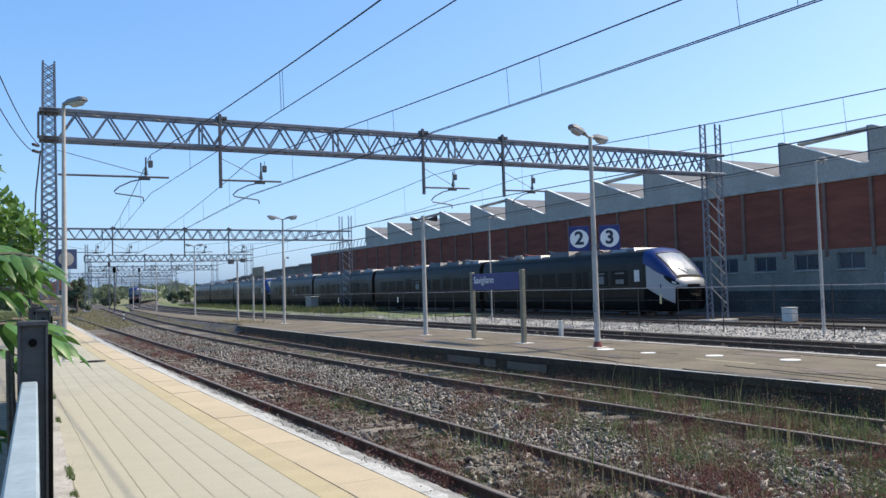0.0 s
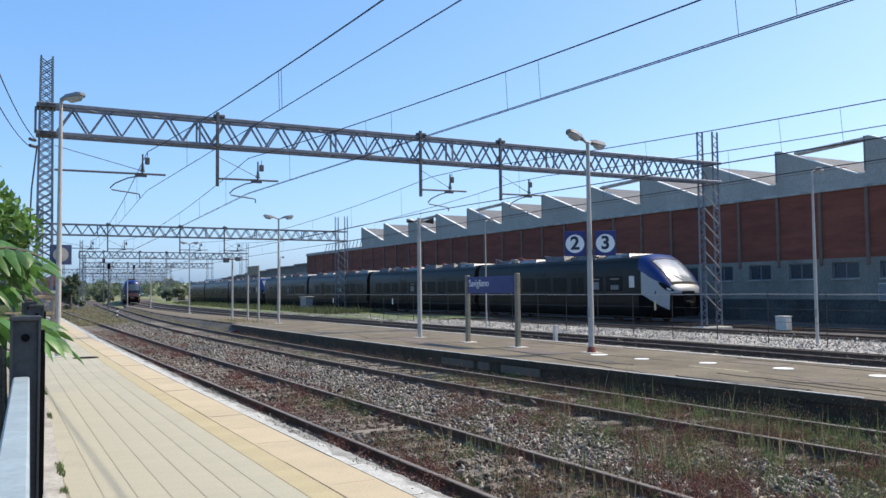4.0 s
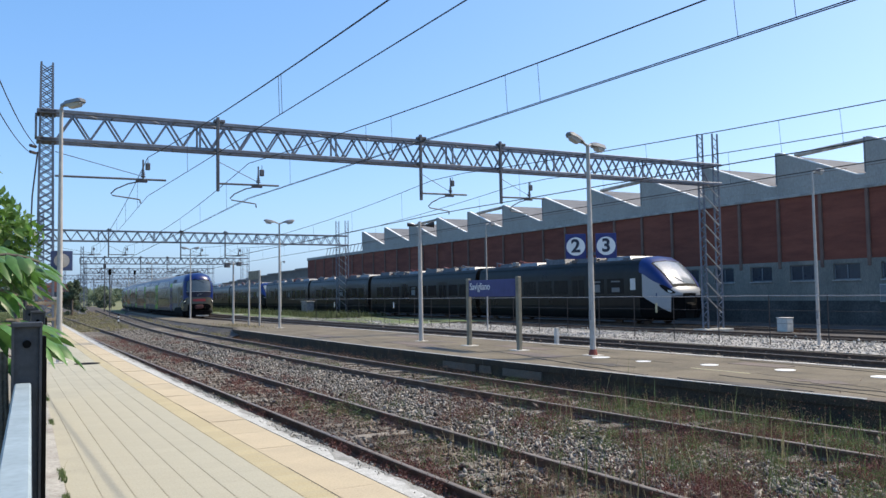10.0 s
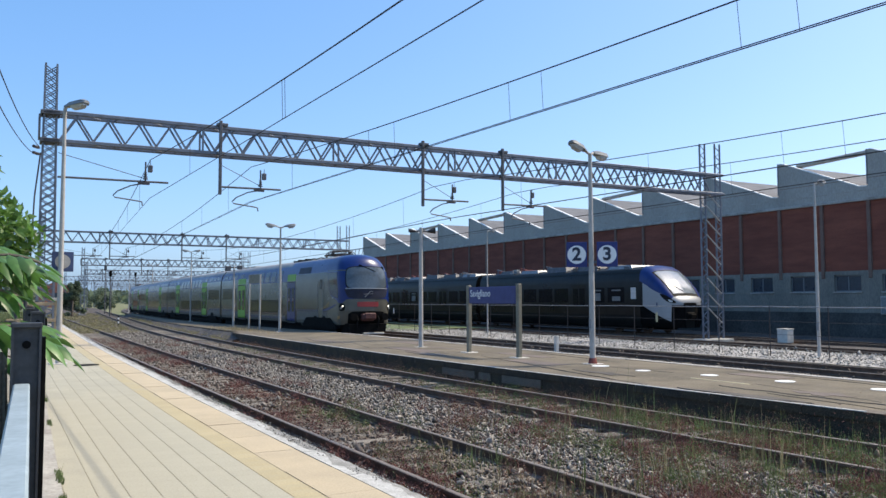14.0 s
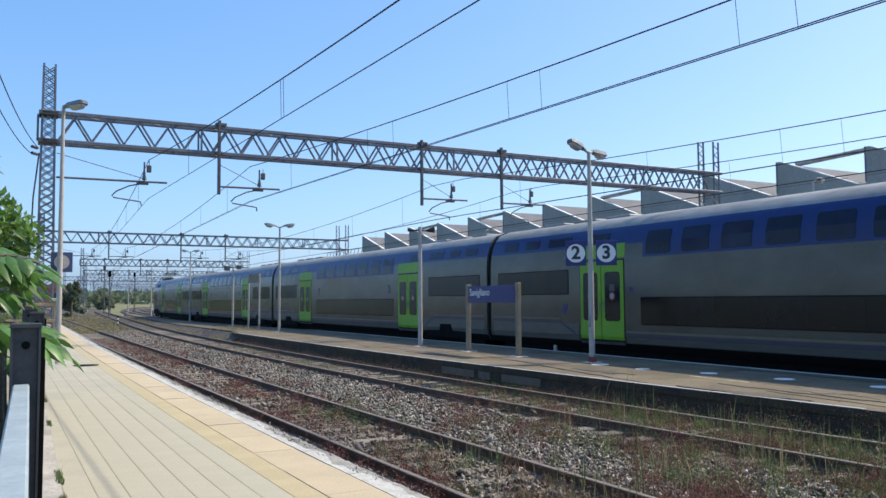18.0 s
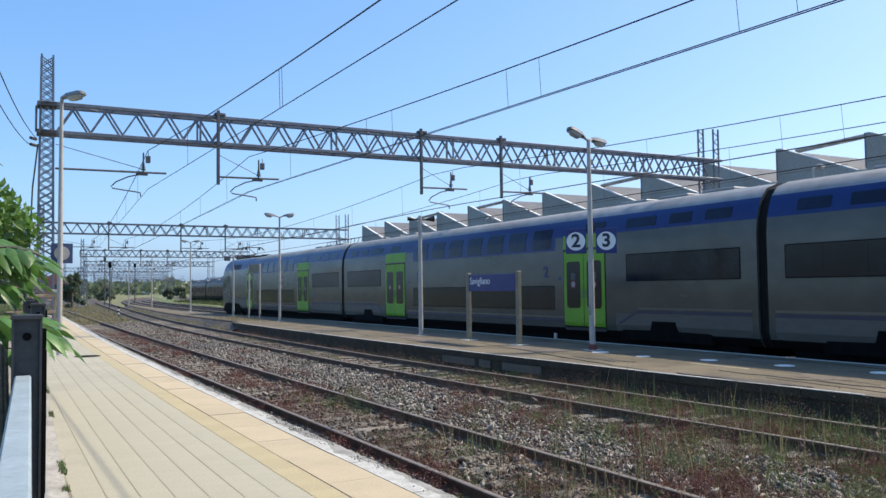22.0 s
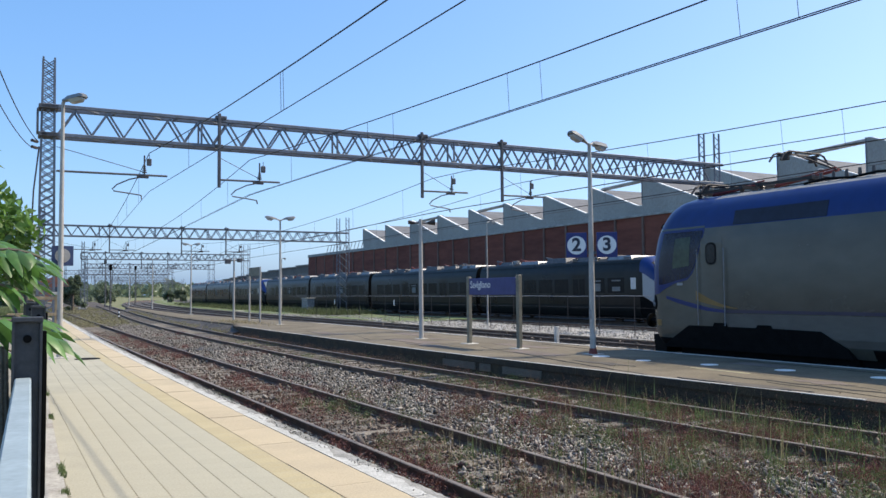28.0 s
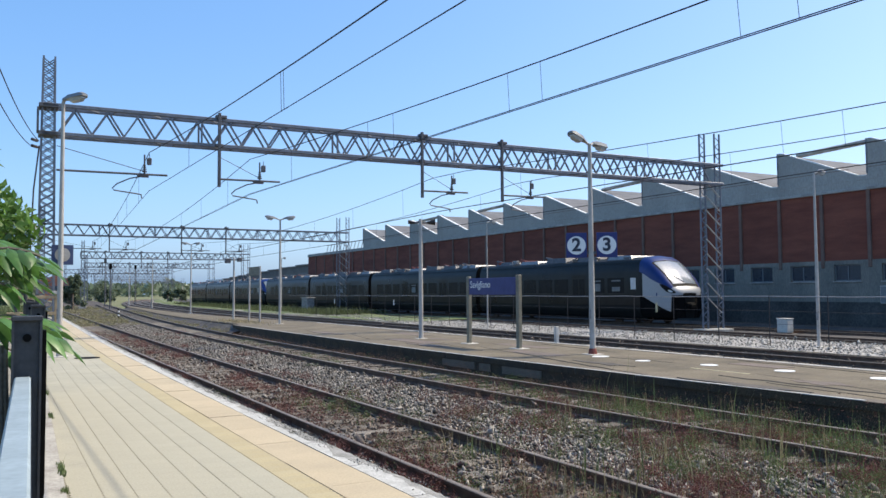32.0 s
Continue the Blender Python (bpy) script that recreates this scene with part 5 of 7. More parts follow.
def lens(p0, pw, z0, h, e=4.0):
    """Lower and upper edge of a rounded field of half sizes pw and h about (p0, z0)."""
    def half(p):
        return h * max(0.0, 1 - min(1.0, abs((p - p0) / pw)) ** e) ** (1 / e)
    return (lambda p: z0 - half(p) - 0.001), (lambda p: z0 + half(p) + 0.001)


def along(*pts):
    """A height given over p by (p, z) points."""
    return lambda p: float(np.interp(abs(p), [q[0] for q in pts], [q[1] for q in pts]))


def cab_car(door_colour, label, lit, raised):
    """An end car: cab at -y, gangway at +y."""
    car = thing("railcar", label, "railway coach", group="cars of the passing train")
    secs = CAB_SECTIONS
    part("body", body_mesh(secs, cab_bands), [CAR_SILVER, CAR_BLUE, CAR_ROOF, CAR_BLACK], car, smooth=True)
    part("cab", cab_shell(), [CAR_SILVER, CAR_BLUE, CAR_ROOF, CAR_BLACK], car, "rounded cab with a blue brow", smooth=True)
    # front: blue mask round the sides, windscreen, dark panel with a mark, red field, lamps, buffers
    part("mask", cab_patch(-1, 1, along((0, 1.99), (0.30, 1.97), (0.42, 1.76), (0.55, 1.78), (0.62, 1.92), (0.72, 2.06), (0.84, 2.14), (0.90, 2.36), (1.0, 3.36)), lambda p: 3.44, 0.006, 80, 10), CAR_BLUE, car, smooth=True)
    rim = part("front_surround", cab_patch(-0.335, 0.335, *lens(0, 0.335, 3.08, 0.60, 5), 0.012, 32), RUBBER, car, smooth=True)
    part("windscreen", cab_patch(-0.318, 0.318, *lens(0, 0.318, 3.09, 0.55, 5), 0.020, 32), GLASS_CAB, rim, "large pale reflecting windscreen", smooth=True)
    a, b, c = cab_pt(-0.08, 3.70, 0.04), cab_pt(0.10, 3.42, 0.045), cab_pt(-0.12, 3.74, 0.04)
    part("wiper", Kit().bar(a, b, 0.035).bar(a, c, 0.06), CAR_BLACK, rim)
    part("wiper", Kit().bar(cab_pt(0.28, 3.68, 0.04), cab_pt(0.30, 3.58, 0.045), 0.05), CAR_BLACK, rim)
    part("sill", cab_patch(-0.33, 0.33, lambda p: 2.50, lambda p: 2.545, 0.035), CAR_WHITE, rim, smooth=True)
    part("dark_panel", cab_patch(-0.36, 0.36, along((0, 1.98), (0.20, 2.0), (0.29, 2.10), (0.36, 2.44)), lambda p: 2.48, 0.014), NAVY, car, smooth=True)
    part("emblem", Kit().bar(cab_pt(-0.025, 2.08, 0.03), cab_pt(0.012, 2.36, 0.03), 0.06, 0.02).bar(cab_pt(0.010, 2.35, 0.03), cab_pt(0.040, 2.37, 0.03), 0.05, 0.02)
         .bar(cab_pt(-0.03, 2.22, 0.03), cab_pt(0.035, 2.25, 0.03), 0.04, 0.02), CAR_WHITE, car, "plain white mark")
    part("red_panel", cab_patch(-0.12, 0.12, *lens(0, 0.12, 1.70, 0.125, 8), 0.016), CAR_RED, car, smooth=True)
    for s in (-1, 1):
        hl = part("headlight_pod", cab_patch(s * 0.43 - 0.085, s * 0.43 + 0.085, *lens(s * 0.43, 0.085, 1.55, 0.20, 2.4), 0.014), CAR_BLACK, car, smooth=True)
        for q, z, r, on in ((0.395, 1.60, 0.034, lit), (0.45, 1.50, 0.06, False)):
            c = Vector(cab_pt(s * q, z, 0.016))
            part("headlight" if on else "marker_light", Kit().disc(c, r, (s * 0.6, -1, 0), 0.05, 14), HEADLIGHT if on else LAMP_BODY, hl)
        part("buffer", Kit().disc((s * 0.88, -13.08, 1.05), 0.19, (0, 1, 0), 0.06, 18).tube((s * 0.88, -13.08, 1.05), (s * 0.88, -12.4, 1.05), 0.09), CAR_BLACK, car)
        part("corner_mark", cab_patch(s * 0.53 - 0.045, s * 0.53 + 0.045, lambda p: 0.94, lambda p: 1.10, 0.006), CAR_YELLOW, car)
    part("front_recess", cab_patch(-0.27, 0.27, lambda p: 0.62, along((0, 1.34), (0.2, 1.32), (0.27, 1.20)), 0.012), CAR_BLACK, car, smooth=True)
    part("coupler", Kit().box(-0.40, 0.30, -13.10, -12.6, 0.84, 1.22, 0.08).box(-0.30, 0.34, -13.16, -13.06, 0.92, 1.26, 0.05), COUPLER_RED, car, "red-brown coupler box")
    for q in (-0.62, 0.55):
        part("hose", Kit().pipe([(q, -12.86, 1.1), (q + 0.02, -12.98, 0.9), (q - 0.04, -12.96, 0.62), (q, -12.86, 0.5)], 0.03, 6), RUBBER, car)
    part("snow_plough", Kit().loft([[(-0.98, -12.86, 0.16), (0.98, -12.86, 0.16), (1.04, -12.86, 0.68), (-1.04, -12.86, 0.68)], [(-1.2, -12.2, 0.22), (1.2, -12.2, 0.22), (1.25, -12.2, 0.72), (-1.25, -12.2, 0.72)]]), CAR_BLACK, car)
    part("guard", Kit().box(-0.3, 0.9, -12.94, -12.7, 0.14, 0.24, 0.02), POLE, car)
    for s in (-1, 1):
        # cab side: dark glazing, crew door, swoosh, skirt
        glaze = part("cab_side_glazing", cab_patch(s * 0.555, s * 0.985, along((0.555, 2.02), (0.62, 2.04), (0.72, 2.12), (0.84, 2.20), (0.90, 2.42), (0.985, 3.28)), along((0.555, 3.38), (0.985, 3.38)), 0.012), GLASS_NAVY, car, smooth=True)
        part("side_pane", cab_patch(s * 0.70, s * 0.86, along((0.70, 2.44), (0.86, 2.50)), along((0.70, 3.22), (0.86, 3.24)), 0.017), GLASS_GREEN, glaze, "greenish cab side window", smooth=True)
        part("plate", skin(Kit(), s, -11.55, -11.35, 2.0, 2.07, 0.012), CAR_WHITE, car)
        q0 = -0.5 if s > 0 else 0.2        # the crew doors and louvres are not opposite each other
        dr = part("crew_door", skin(Kit(), s, q0 - 10.22, q0 - 9.52, 0.95, 3.18, 0.007), CAR_SILVER, car)
        part("door_window", skin(Kit(), s, q0 - 10.05, q0 - 9.70, 2.50, 3.06, 0.012, round_z=0.14), RUBBER, dr)
        part("door_window", skin(Kit(), s, q0 - 10.01, q0 - 9.74, 2.55, 3.01, 0.018, round_z=0.10), GLASS_CAR, dr)
        for y in (q0 - 10.30, q0 - 9.44):
            part("handrail", Kit().tube((s * 1.47, y, 1.0), (s * 1.47, y, 2.9), 0.012, n=6), STEEL, dr)
        part("stripe", skin(Kit(), s, -10.2, -5.5, 1.32, 1.39, 0.006), CAR_VIOLET, car)
        slope_stripe(car, s, -5.52, -5.25, 1.32, 0.78, 0.075)
        part("lower_panel", skin(Kit(), s, -10.6, -5.6, 0.64, 1.30, 0.003), CAR_DUSTY, car)

        def ribbon(pts):
            """A curved band on the side through (y, z0, z1)."""
            kk = Kit()
            kk.loft([[(s * 1.428 * w, y, z0), (s * 1.428 * w, y, z1), (s * 1.40 * w, y, z1), (s * 1.40 * w, y, z0)] for y, z0, z1, w in pts])
            return kk
        us = [i / 8 for i in range(9)]
        k = ribbon([(-10.0 - 1.95 * u, 1.32 + 0.34 * u ** 1.7, 1.39 + 0.46 * u ** 1.5 * (1 - 0.25 * u), 1 if u < 0.9 else 0.995) for u in us])
        k2 = ribbon([(-9.6 - 1.3 * u, 1.42 + 0.20 * u ** 1.7, 1.44 + 0.42 * u ** 1.5, 1) for u in us])
        part("swoosh", k, CAR_BLUE, car)
        part("swoosh", k2, CAR_YELLOW, car)
        part("side_grille", skin(Kit(), s, -9.7 if s > 0 else -7.85, -7.15 if s > 0 else -5.8, 3.45, 3.80, 0.010), NAVY, car)
        double_door(car, s, -5.3, -3.8, door_colour, "blue double door" if door_colour is CAR_BLUE else "lime green double door")
        deck_windows(car, s, -2.8, 5.15)
        double_door(car, s, 5.8, 7.8, CAR_GREEN, "lime green double door")
        end_saloon(car, s, 13, True)
        part("skirt", skin(Kit(), s, -8.3, -6.2, 0.40, 0.62, 0.004), CAR_SILVER, car)
    bogie(car, -9.3, 2.8)
    bogie(car, 9.6)
    # black box and lowered underframe stand in for the shade below the car
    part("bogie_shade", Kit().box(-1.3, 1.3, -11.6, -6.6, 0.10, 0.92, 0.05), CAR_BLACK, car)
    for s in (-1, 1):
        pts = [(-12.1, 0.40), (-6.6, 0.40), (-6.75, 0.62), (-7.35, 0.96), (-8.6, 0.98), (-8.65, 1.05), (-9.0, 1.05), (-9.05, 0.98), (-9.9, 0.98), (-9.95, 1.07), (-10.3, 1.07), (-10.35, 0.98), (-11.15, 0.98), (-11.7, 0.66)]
        # black plate on the side imitates the shaded opening over the bogie
        part("recess_shade", Kit().loft([[(s * (max(side_x(z), 1.40) * cab_w(y, 1.0) + q), y, z) for y, z in pts] for q in (-0.1, 0.03)]), CAR_BLACK, car)
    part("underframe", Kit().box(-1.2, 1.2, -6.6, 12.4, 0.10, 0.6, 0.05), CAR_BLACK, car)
    part("gangway", Kit().loft([[(x * 0.95, q, z) for x, z in PROFILE] + [(-x * 0.95, q, z) for x, z in PROFILE[-2::-1]] for q in (12.7, 13.02)]), RUBBER, car, "black gangway bellows")
    for i in range(8):
        part("roof_resistor", Kit().box(-0.75, 0.75, -6.1 + 0.42 * i, -6.1 + 0.42 * i + 0.30, 4.12, 4.30 + 0.05 * (i % 3), 0.04), RUBBER, car)
    for sx in (-0.7, 0.7):
        part("roof_cable", Kit().pipe([(sx, -8.2 + 0.6 * i, 4.30 + 0.05 * (i % 2)) for i in range(10)], 0.03, 5), CAR_BLACK, car)
    pantograph(car, -8.9 if raised else -8.6, raised)
    if raised:
        pantograph(car, -10.9, False)
        for q in range(5):
            part("roof_insulator", Kit().tube((0.5, -7.9 + 0.32 * q, 4.2), (0.5, -7.9 + 0.32 * q, 4.52), 0.05, 0.035, 8), INSULATOR, car)
    roof_gear(car, 6.5, 11.5)
    return car


GLASS_NAVY = mat("dark_navy_cab_glazing", (0.007, 0.010, 0.034), 0.15, grain=1.5, fine=10, amount=0.3, spec=0.4)
GLASS_GREEN = mat("greenish_cab_glass", (0.05, 0.075, 0.05), 0.15, grain=1.5, fine=10, amount=0.4, spec=0.4)
GLASS_CAB = mat("cab_windscreen_glass", (0.085, 0.105, 0.12), 0.06, grain=1.5, fine=10, amount=0.2, spec=0.8)
lead = cab_car(CAR_BLUE, "leading double-deck cab coach with a blue rounded nose and lit headlamps", True, False)
second = middle_car()
third = copy_thing(second, Matrix())
last = cab_car(CAR_GREEN, "trailing double-deck cab coach with a raised current collector", False, True)

# y of the train's front at each time; it runs in towards the camera and brakes
FRONT = ((0, 218), (3, 171), (5.5, 135.5), (7, 114.5), (8.5, 96), (10, 80.5), (11.5, 65.2), (13, 49.4), (14.5, 33.9), (16.5, 14.1), (17, 8.9), (18, -1.1), (19, -10.8),
         (20, -20.5), (21, -30.0), (22, -39.1), (24, -56.8), (25, -64.8), (28, -87.0), (28.6, -90.95), (29, -93.4), (30.5, -102.5), (32, -109))


def car_pose(yc, flip):
    """The pose of a car whose middle lies at yc on the running line."""
    a, b = yc - 9.6, yc + 9.6
    turn = math.degrees(math.atan2(x_main(b) - x_main(a), b - a))
    return pose((x_main(a) + x_main(b)) / 2, yc, 0.0, 0, 0, -turn + (180 if flip else 0))


# ---- the standing train ----
LOW_PROFILE = [(1.20, 0.40), (1.38, 0.75), (1.42, 1.10), (1.42, 2.90), (1.36, 3.30), (1.20, 3.62), (0.85, 3.78), (0.0, 3.84)]


def low_x(z):
    return float(np.interp(z, [p[1] for p in LOW_PROFILE], [p[0] for p in LOW_PROFILE]))


NOSE = [(-0.30, 0.34, 1.74), (-0.24, 0.52, 1.84), (-0.08, 0.68, 1.97), (0.10, 0.78, 2.10), (0.14, 0.80, 2.13), (0.45, 0.88, 2.36), (1.0, 0.95, 2.74), (1.6, 0.985, 3.10), (2.2, 1, 3.42), (2.8, 1, 3.68), (3.3, 1, 3.84), (3.7, 1, 3.86)]
DOME = [(1.42, 0.0), (1.40, 0.35), (1.33, 0.60), (1.18, 0.80), (0.85, 0.94), (0.0, 1.0)]     # half width, share of the height over the shoulder


def ny(y):
    """Where the nose's own measure y lies on the car."""
    return 3.318 - (3.7 - y) * 0.60


def nose_at(y):
    """Width factor, roof height, lower edge of the white field and shoulder of the raked nose at y."""
    f = float(np.interp(y, [p[0] for p in NOSE], [p[1] for p in NOSE]))
    top = float(np.interp(y, [p[0] for p in NOSE], [p[2] for p in NOSE]))
    low = 1.60 if y < 0.12 else float(np.interp(y, [0.14, 3.3], [0.72, 1.58]))
    shoulder = min(float(np.interp(y, [-0.3, 0.2, 1.0, 2.0, 2.9, 3.7], [1.66, 1.80, 2.22, 2.45, 2.75, 2.95])), top - 0.06)
    return f, top, low, shoulder


def nose_z(x, y):
    """Height of the nose's upper surface."""
    f, top, low, sh = nose_at(y)
    return sh + (top - sh) * float(np.interp(abs(x) / f, [p[0] for p in DOME[::-1]], [p[1] for p in DOME[::-1]]))


def nose_shell():
    """The raked front of the standing train, with white, blue and dark fields."""
    k, rings = Kit(), []
    for y, f, top in NOSE:
        f, top, low, sh = nose_at(y)
        g = f * (0.72 if y < 0.12 else 1.0)
        half = [(1.20 * g, 0.36), (1.38 * g, 0.62), (1.42 * g, low - 0.03), (1.42 * f, low)] + [(w * f, sh + (top - sh) * u) for w, u in DOME]
        rings.append([(x, ny(y), z) for x, z in half] + [(-x, ny(y), z) for x, z in half[-2::-1]])
    k.loft(rings)
    n, m = len(rings[0]), 9
    for i in range(len(NOSE) - 1):
        for q in range(n):
            j = q if q < m else n - 2 - q
            tail = i == len(NOSE) - 2
            if q == n - 1 or j < 2 or (i < 4 and j == 2):
                slot = 3
            elif j == 2:
                slot = 0
            elif j == 3:
                slot = 0 if tail else 1
            else:
                slot = 1 if i < 4 else 2
            k.m[i * n + q] = slot
    return k


def side_patch(s, pts, off=0.012, n=10):
    """A lens-shaped patch on the nose side s through (y, z, half height)."""
    k, rings = Kit(), []
    for i in range(n + 1):
        y, z, h = (float(np.interp(i / n, np.linspace(0, 1, len(pts)), [p[q] for p in pts])) for q in range(3))
        col = []
        for v in (-1, -0.4, 0.4, 1):
            zz = z + h * v
            f, top, low, sh = nose_at(y)
            u = max(0.0, (zz - sh) / (top - sh))
            col.append((s * (f * float(np.interp(u, [p[1] for p in DOME], [p[0] for p in DOME])) + off), ny(y) - off, zz))
        rings.append(col + [(x - s * 0.05, y2 + 0.02, z2) for x, y2, z2 in col[::-1]])
    return k.loft(rings)


def unit_car(length, cab, label, blinds=(0,), front=None):
    """A single-deck car from y = 0 to y = length; with a cab, the raked nose is at y = 0."""
    car = thing("standing_railcar", label, "railway coach", group="cars of the standing trains")
    full = LOW_PROFILE + [(-x, z) for x, z in LOW_PROFILE[-2::-1]]
    n = len(full)
    y0 = 3.30 if cab else 0.2
    k = Kit()
    secs = [(y0, 1), (y0 + 1, 1), (length - 0.2, 1)]
    k.loft([[(x, y, z) for x, z in full] for y, f in secs])
    for i in range(len(secs) - 1):
        for q in range(n):
            za = (full[q][1] + full[(q + 1) % n][1]) / 2 if q < n - 1 else 0
            k.m[i * n + q] = 1 if za < 0.9 or za > 3.5 else 0
    part("body", k, [CAR_CHARCOAL, CAR_SLATE], car, smooth=True)
    for s in (-1, 1):
        y = (4.6 if cab else 1.2)
        i = 0
        while y + 1.6 < length - 0.8:
            if i % 4 == 2:
                d = part("door", skin(Kit(), s, y, y + 1.4, 0.75, 2.85, 0.006, half=low_x), CAR_CHARCOAL, car)
                for a in (0.12, 0.76):
                    part("door_window", skin(Kit(), s, y + a, y + a + 0.5, 1.5, 2.6, 0.012, half=low_x), GLASS_DARK, d)
            else:
                w = part("window", skin(Kit(), s, y, y + 1.45, 1.75, 2.62, 0.006, half=low_x), GLASS_DARK, car)
                if i in blinds:
                    part("blind", skin(Kit(), s, y + 0.35, y + 1.05, 1.84, 2.10 + 0.2 * (i % 2), 0.010, half=low_x), BLIND, w, "pale blind in the window")
                    part("blind", skin(Kit(), s, y + 0.30, y + 1.10, 2.42, 2.50, 0.010, half=low_x), BLIND, w, "pale blind in the window")
            y += 1.75
            i += 1
        part("skirt", skin(Kit(), s, 3.4 if cab else 0.4, length - 0.4, 0.42, 1.05, 0.005, half=low_x), CAR_SLATE, car)
        part("cantrail", skin(Kit(), s, 3.5 if cab else 0.4, length - 0.4, 3.42, 3.50, 0.02, half=low_x), CAR_SLATE, car)
    y = 4.3 if cab else 0.8
    i = 0
    while y + 2.6 < length - 0.6:
        part("roof_unit", Kit().loft([[(-1.05, q, 3.66), (1.05, q, 3.66), (0.92, q + d, 3.92 + 0.05 * (i % 3)), (-0.92, q + d, 3.92 + 0.05 * (i % 3))] for q, d in ((y, 0.25), (y + 2.2, -0.1))]), (STEEL, STEEL_DARK, STEEL_DARK)[i % 3], car)
        part("roof_equipment", Kit().box(-0.6, 0.6, y + 2.3, y + 2.75, 3.78, 4.02, 0.03).tube((-0.3, y + 2.4, 4.0), (-0.3, y + 3.2, 4.12), 0.06), (STEEL_DARK, RUST_RED)[i % 2], car)
        y += 3.1
        i += 1
    rng = random.Random(int(length * 10))
    for i in range(14):
        y, x, w = rng.uniform(4.2 if cab else 1.0, length - 1.5), rng.uniform(-1.0, -0.5), rng.uniform(0.15, 0.5)
        part("roof_fitting", Kit().box(x - 0.12, x + 0.15, y, y + w, 3.60, 3.78 + rng.uniform(0.05, 0.3), 0.02), rng.choice((CAR_ROOF, STEEL_DARK, STEEL_DARK, RUST_RED, INSULATOR)), car)
    for y in ((4.6, length - 2.6) if length > 8 else (length / 2,)):
        for dy in (-1.2, 1.2):
            part("wheelset", Kit().disc((-0.755, y + dy, 0.42), 0.42, (1, 0, 0), 0.13, 20).disc((0.755, y + dy, 0.42), 0.42, (1, 0, 0), 0.13, 20).tube((-0.75, y + dy, 0.42), (0.75, y + dy, 0.42), 0.08), RAIL_RUST, car)
    part("underframe", Kit().box(-1.15, 1.15, 3.0 if cab else 1.0, length - 1, 0.2, 0.5, 0.04), CAR_BLACK, car)
    part("gangway", Kit().box(-1.2, 1.2, length - 0.25, length + 0.05, 0.5, 3.6, 0.05), RUBBER, car)
    if cab:
        part("nose", nose_shell(), [CAR_CHARCOAL, front or CAR_WHITE, CAR_BLUE, CAR_BLACK], car, "raked nose over a dark mouth", smooth=True)

        def shield(ya, yb, wa, wb, lift):
            """A curved pane on the nose, of half width wa at ya and wb at yb."""
            kk, rows = Kit(), []
            for i in range(9):
                y = ya + (yb - ya) * i / 8
                hw = wa + (wb - wa) * i / 8
                row = []
                for j in range(11):
                    x = -hw + 2 * hw * j / 10
                    row.append((x, ny(y), nose_z(x, y) + lift))
                rows.append(row + [(x, y + 0.03, z - 0.05) for x, y, z in row[::-1]])
            return kk.loft(rows)
        edge = part("windscreen_surround", shield(0.12, 2.55, 0.92, 1.12, 0.012), RUBBER, car, smooth=True)
        part("windscreen", shield(0.30, 2.42, 0.86, 1.03, 0.024), GLASS_SKY, edge, "raked windscreen with sky glare in its pale colour", smooth=True)
        part("wiper", Kit().bar((0.0, ny(0.36), nose_z(0, 0.36) + 0.03), (-0.5, ny(0.9), nose_z(-0.5, 0.9) + 0.04), 0.03), CAR_BLACK, edge)
        for s in (-1, 1):
            hl = part("headlight", side_patch(s, [(-0.10, 1.76, 0.03), (0.15, 1.84, 0.12), (0.5, 1.97, 0.15), (0.85, 2.10, 0.11), (1.15, 2.20, 0.02)]), RUBBER, car, smooth=True)
            part("lens", side_patch(s, [(0.05, 1.80, 0.03), (0.2, 1.83, 0.06), (0.35, 1.88, 0.04)], 0.018), LENS, hl)
            part("side_window", skin(Kit(), s, 3.62, 4.05, 1.95, 2.60, 0.006, half=low_x), LENS, car)
            part("mark", skin(Kit(), s, 1.95, 2.0, 1.55, 1.75, 0.004, half=low_x), CAR_BLUE, car)
        part("coupler", Kit().box(-0.32, 0.32, 0.80, 1.6, 0.80, 1.22, 0.06).box(-0.22, 0.22, 0.62, 0.85, 0.86, 1.14, 0.05), CAR_BLACK, car)
        part("hose", Kit().pipe([(-0.45, 1.15, 1.3), (-0.48, 1.0, 1.0), (-0.42, 1.05, 0.6)], 0.03, 6), RUBBER, car)
    return car


def stand(car, y, flip=False):
    turn = math.degrees(math.atan2(x_stabling(y + 8) - x_stabling(y - 0), 8))
    car.matrix_world = pose(x_stabling(y), y, 0, 0, 0, -turn + (180 if flip else 0))
    return car


stand(unit_car(20.8, True, "charcoal cab car with a white and blue raked nose", (0, 1)), 31.7)
mid = stand(unit_car(20.0, False, "charcoal intermediate car of the standing train", (5,)), 52.7)
copy_thing(stand(unit_car(17.2, False, "shorter charcoal car of the standing train", (3,)), 73.0), pose(x_stabling(90.4), 90.4, 0))
stand(unit_car(20.6, True, "charcoal cab car with a dark blue nose in the row", (1,), CAR_SLATE), 107.9)
copy_thing(mid, pose(x_stabling(129.2), 129.2, 0, 0, 0, -math.degrees((139.2 - 95) / 1060)))
copy_thing(mid, pose(x_stabling(149.6), 149.6, 0, 0, 0, -math.degrees((159.6 - 95) / 1060)))

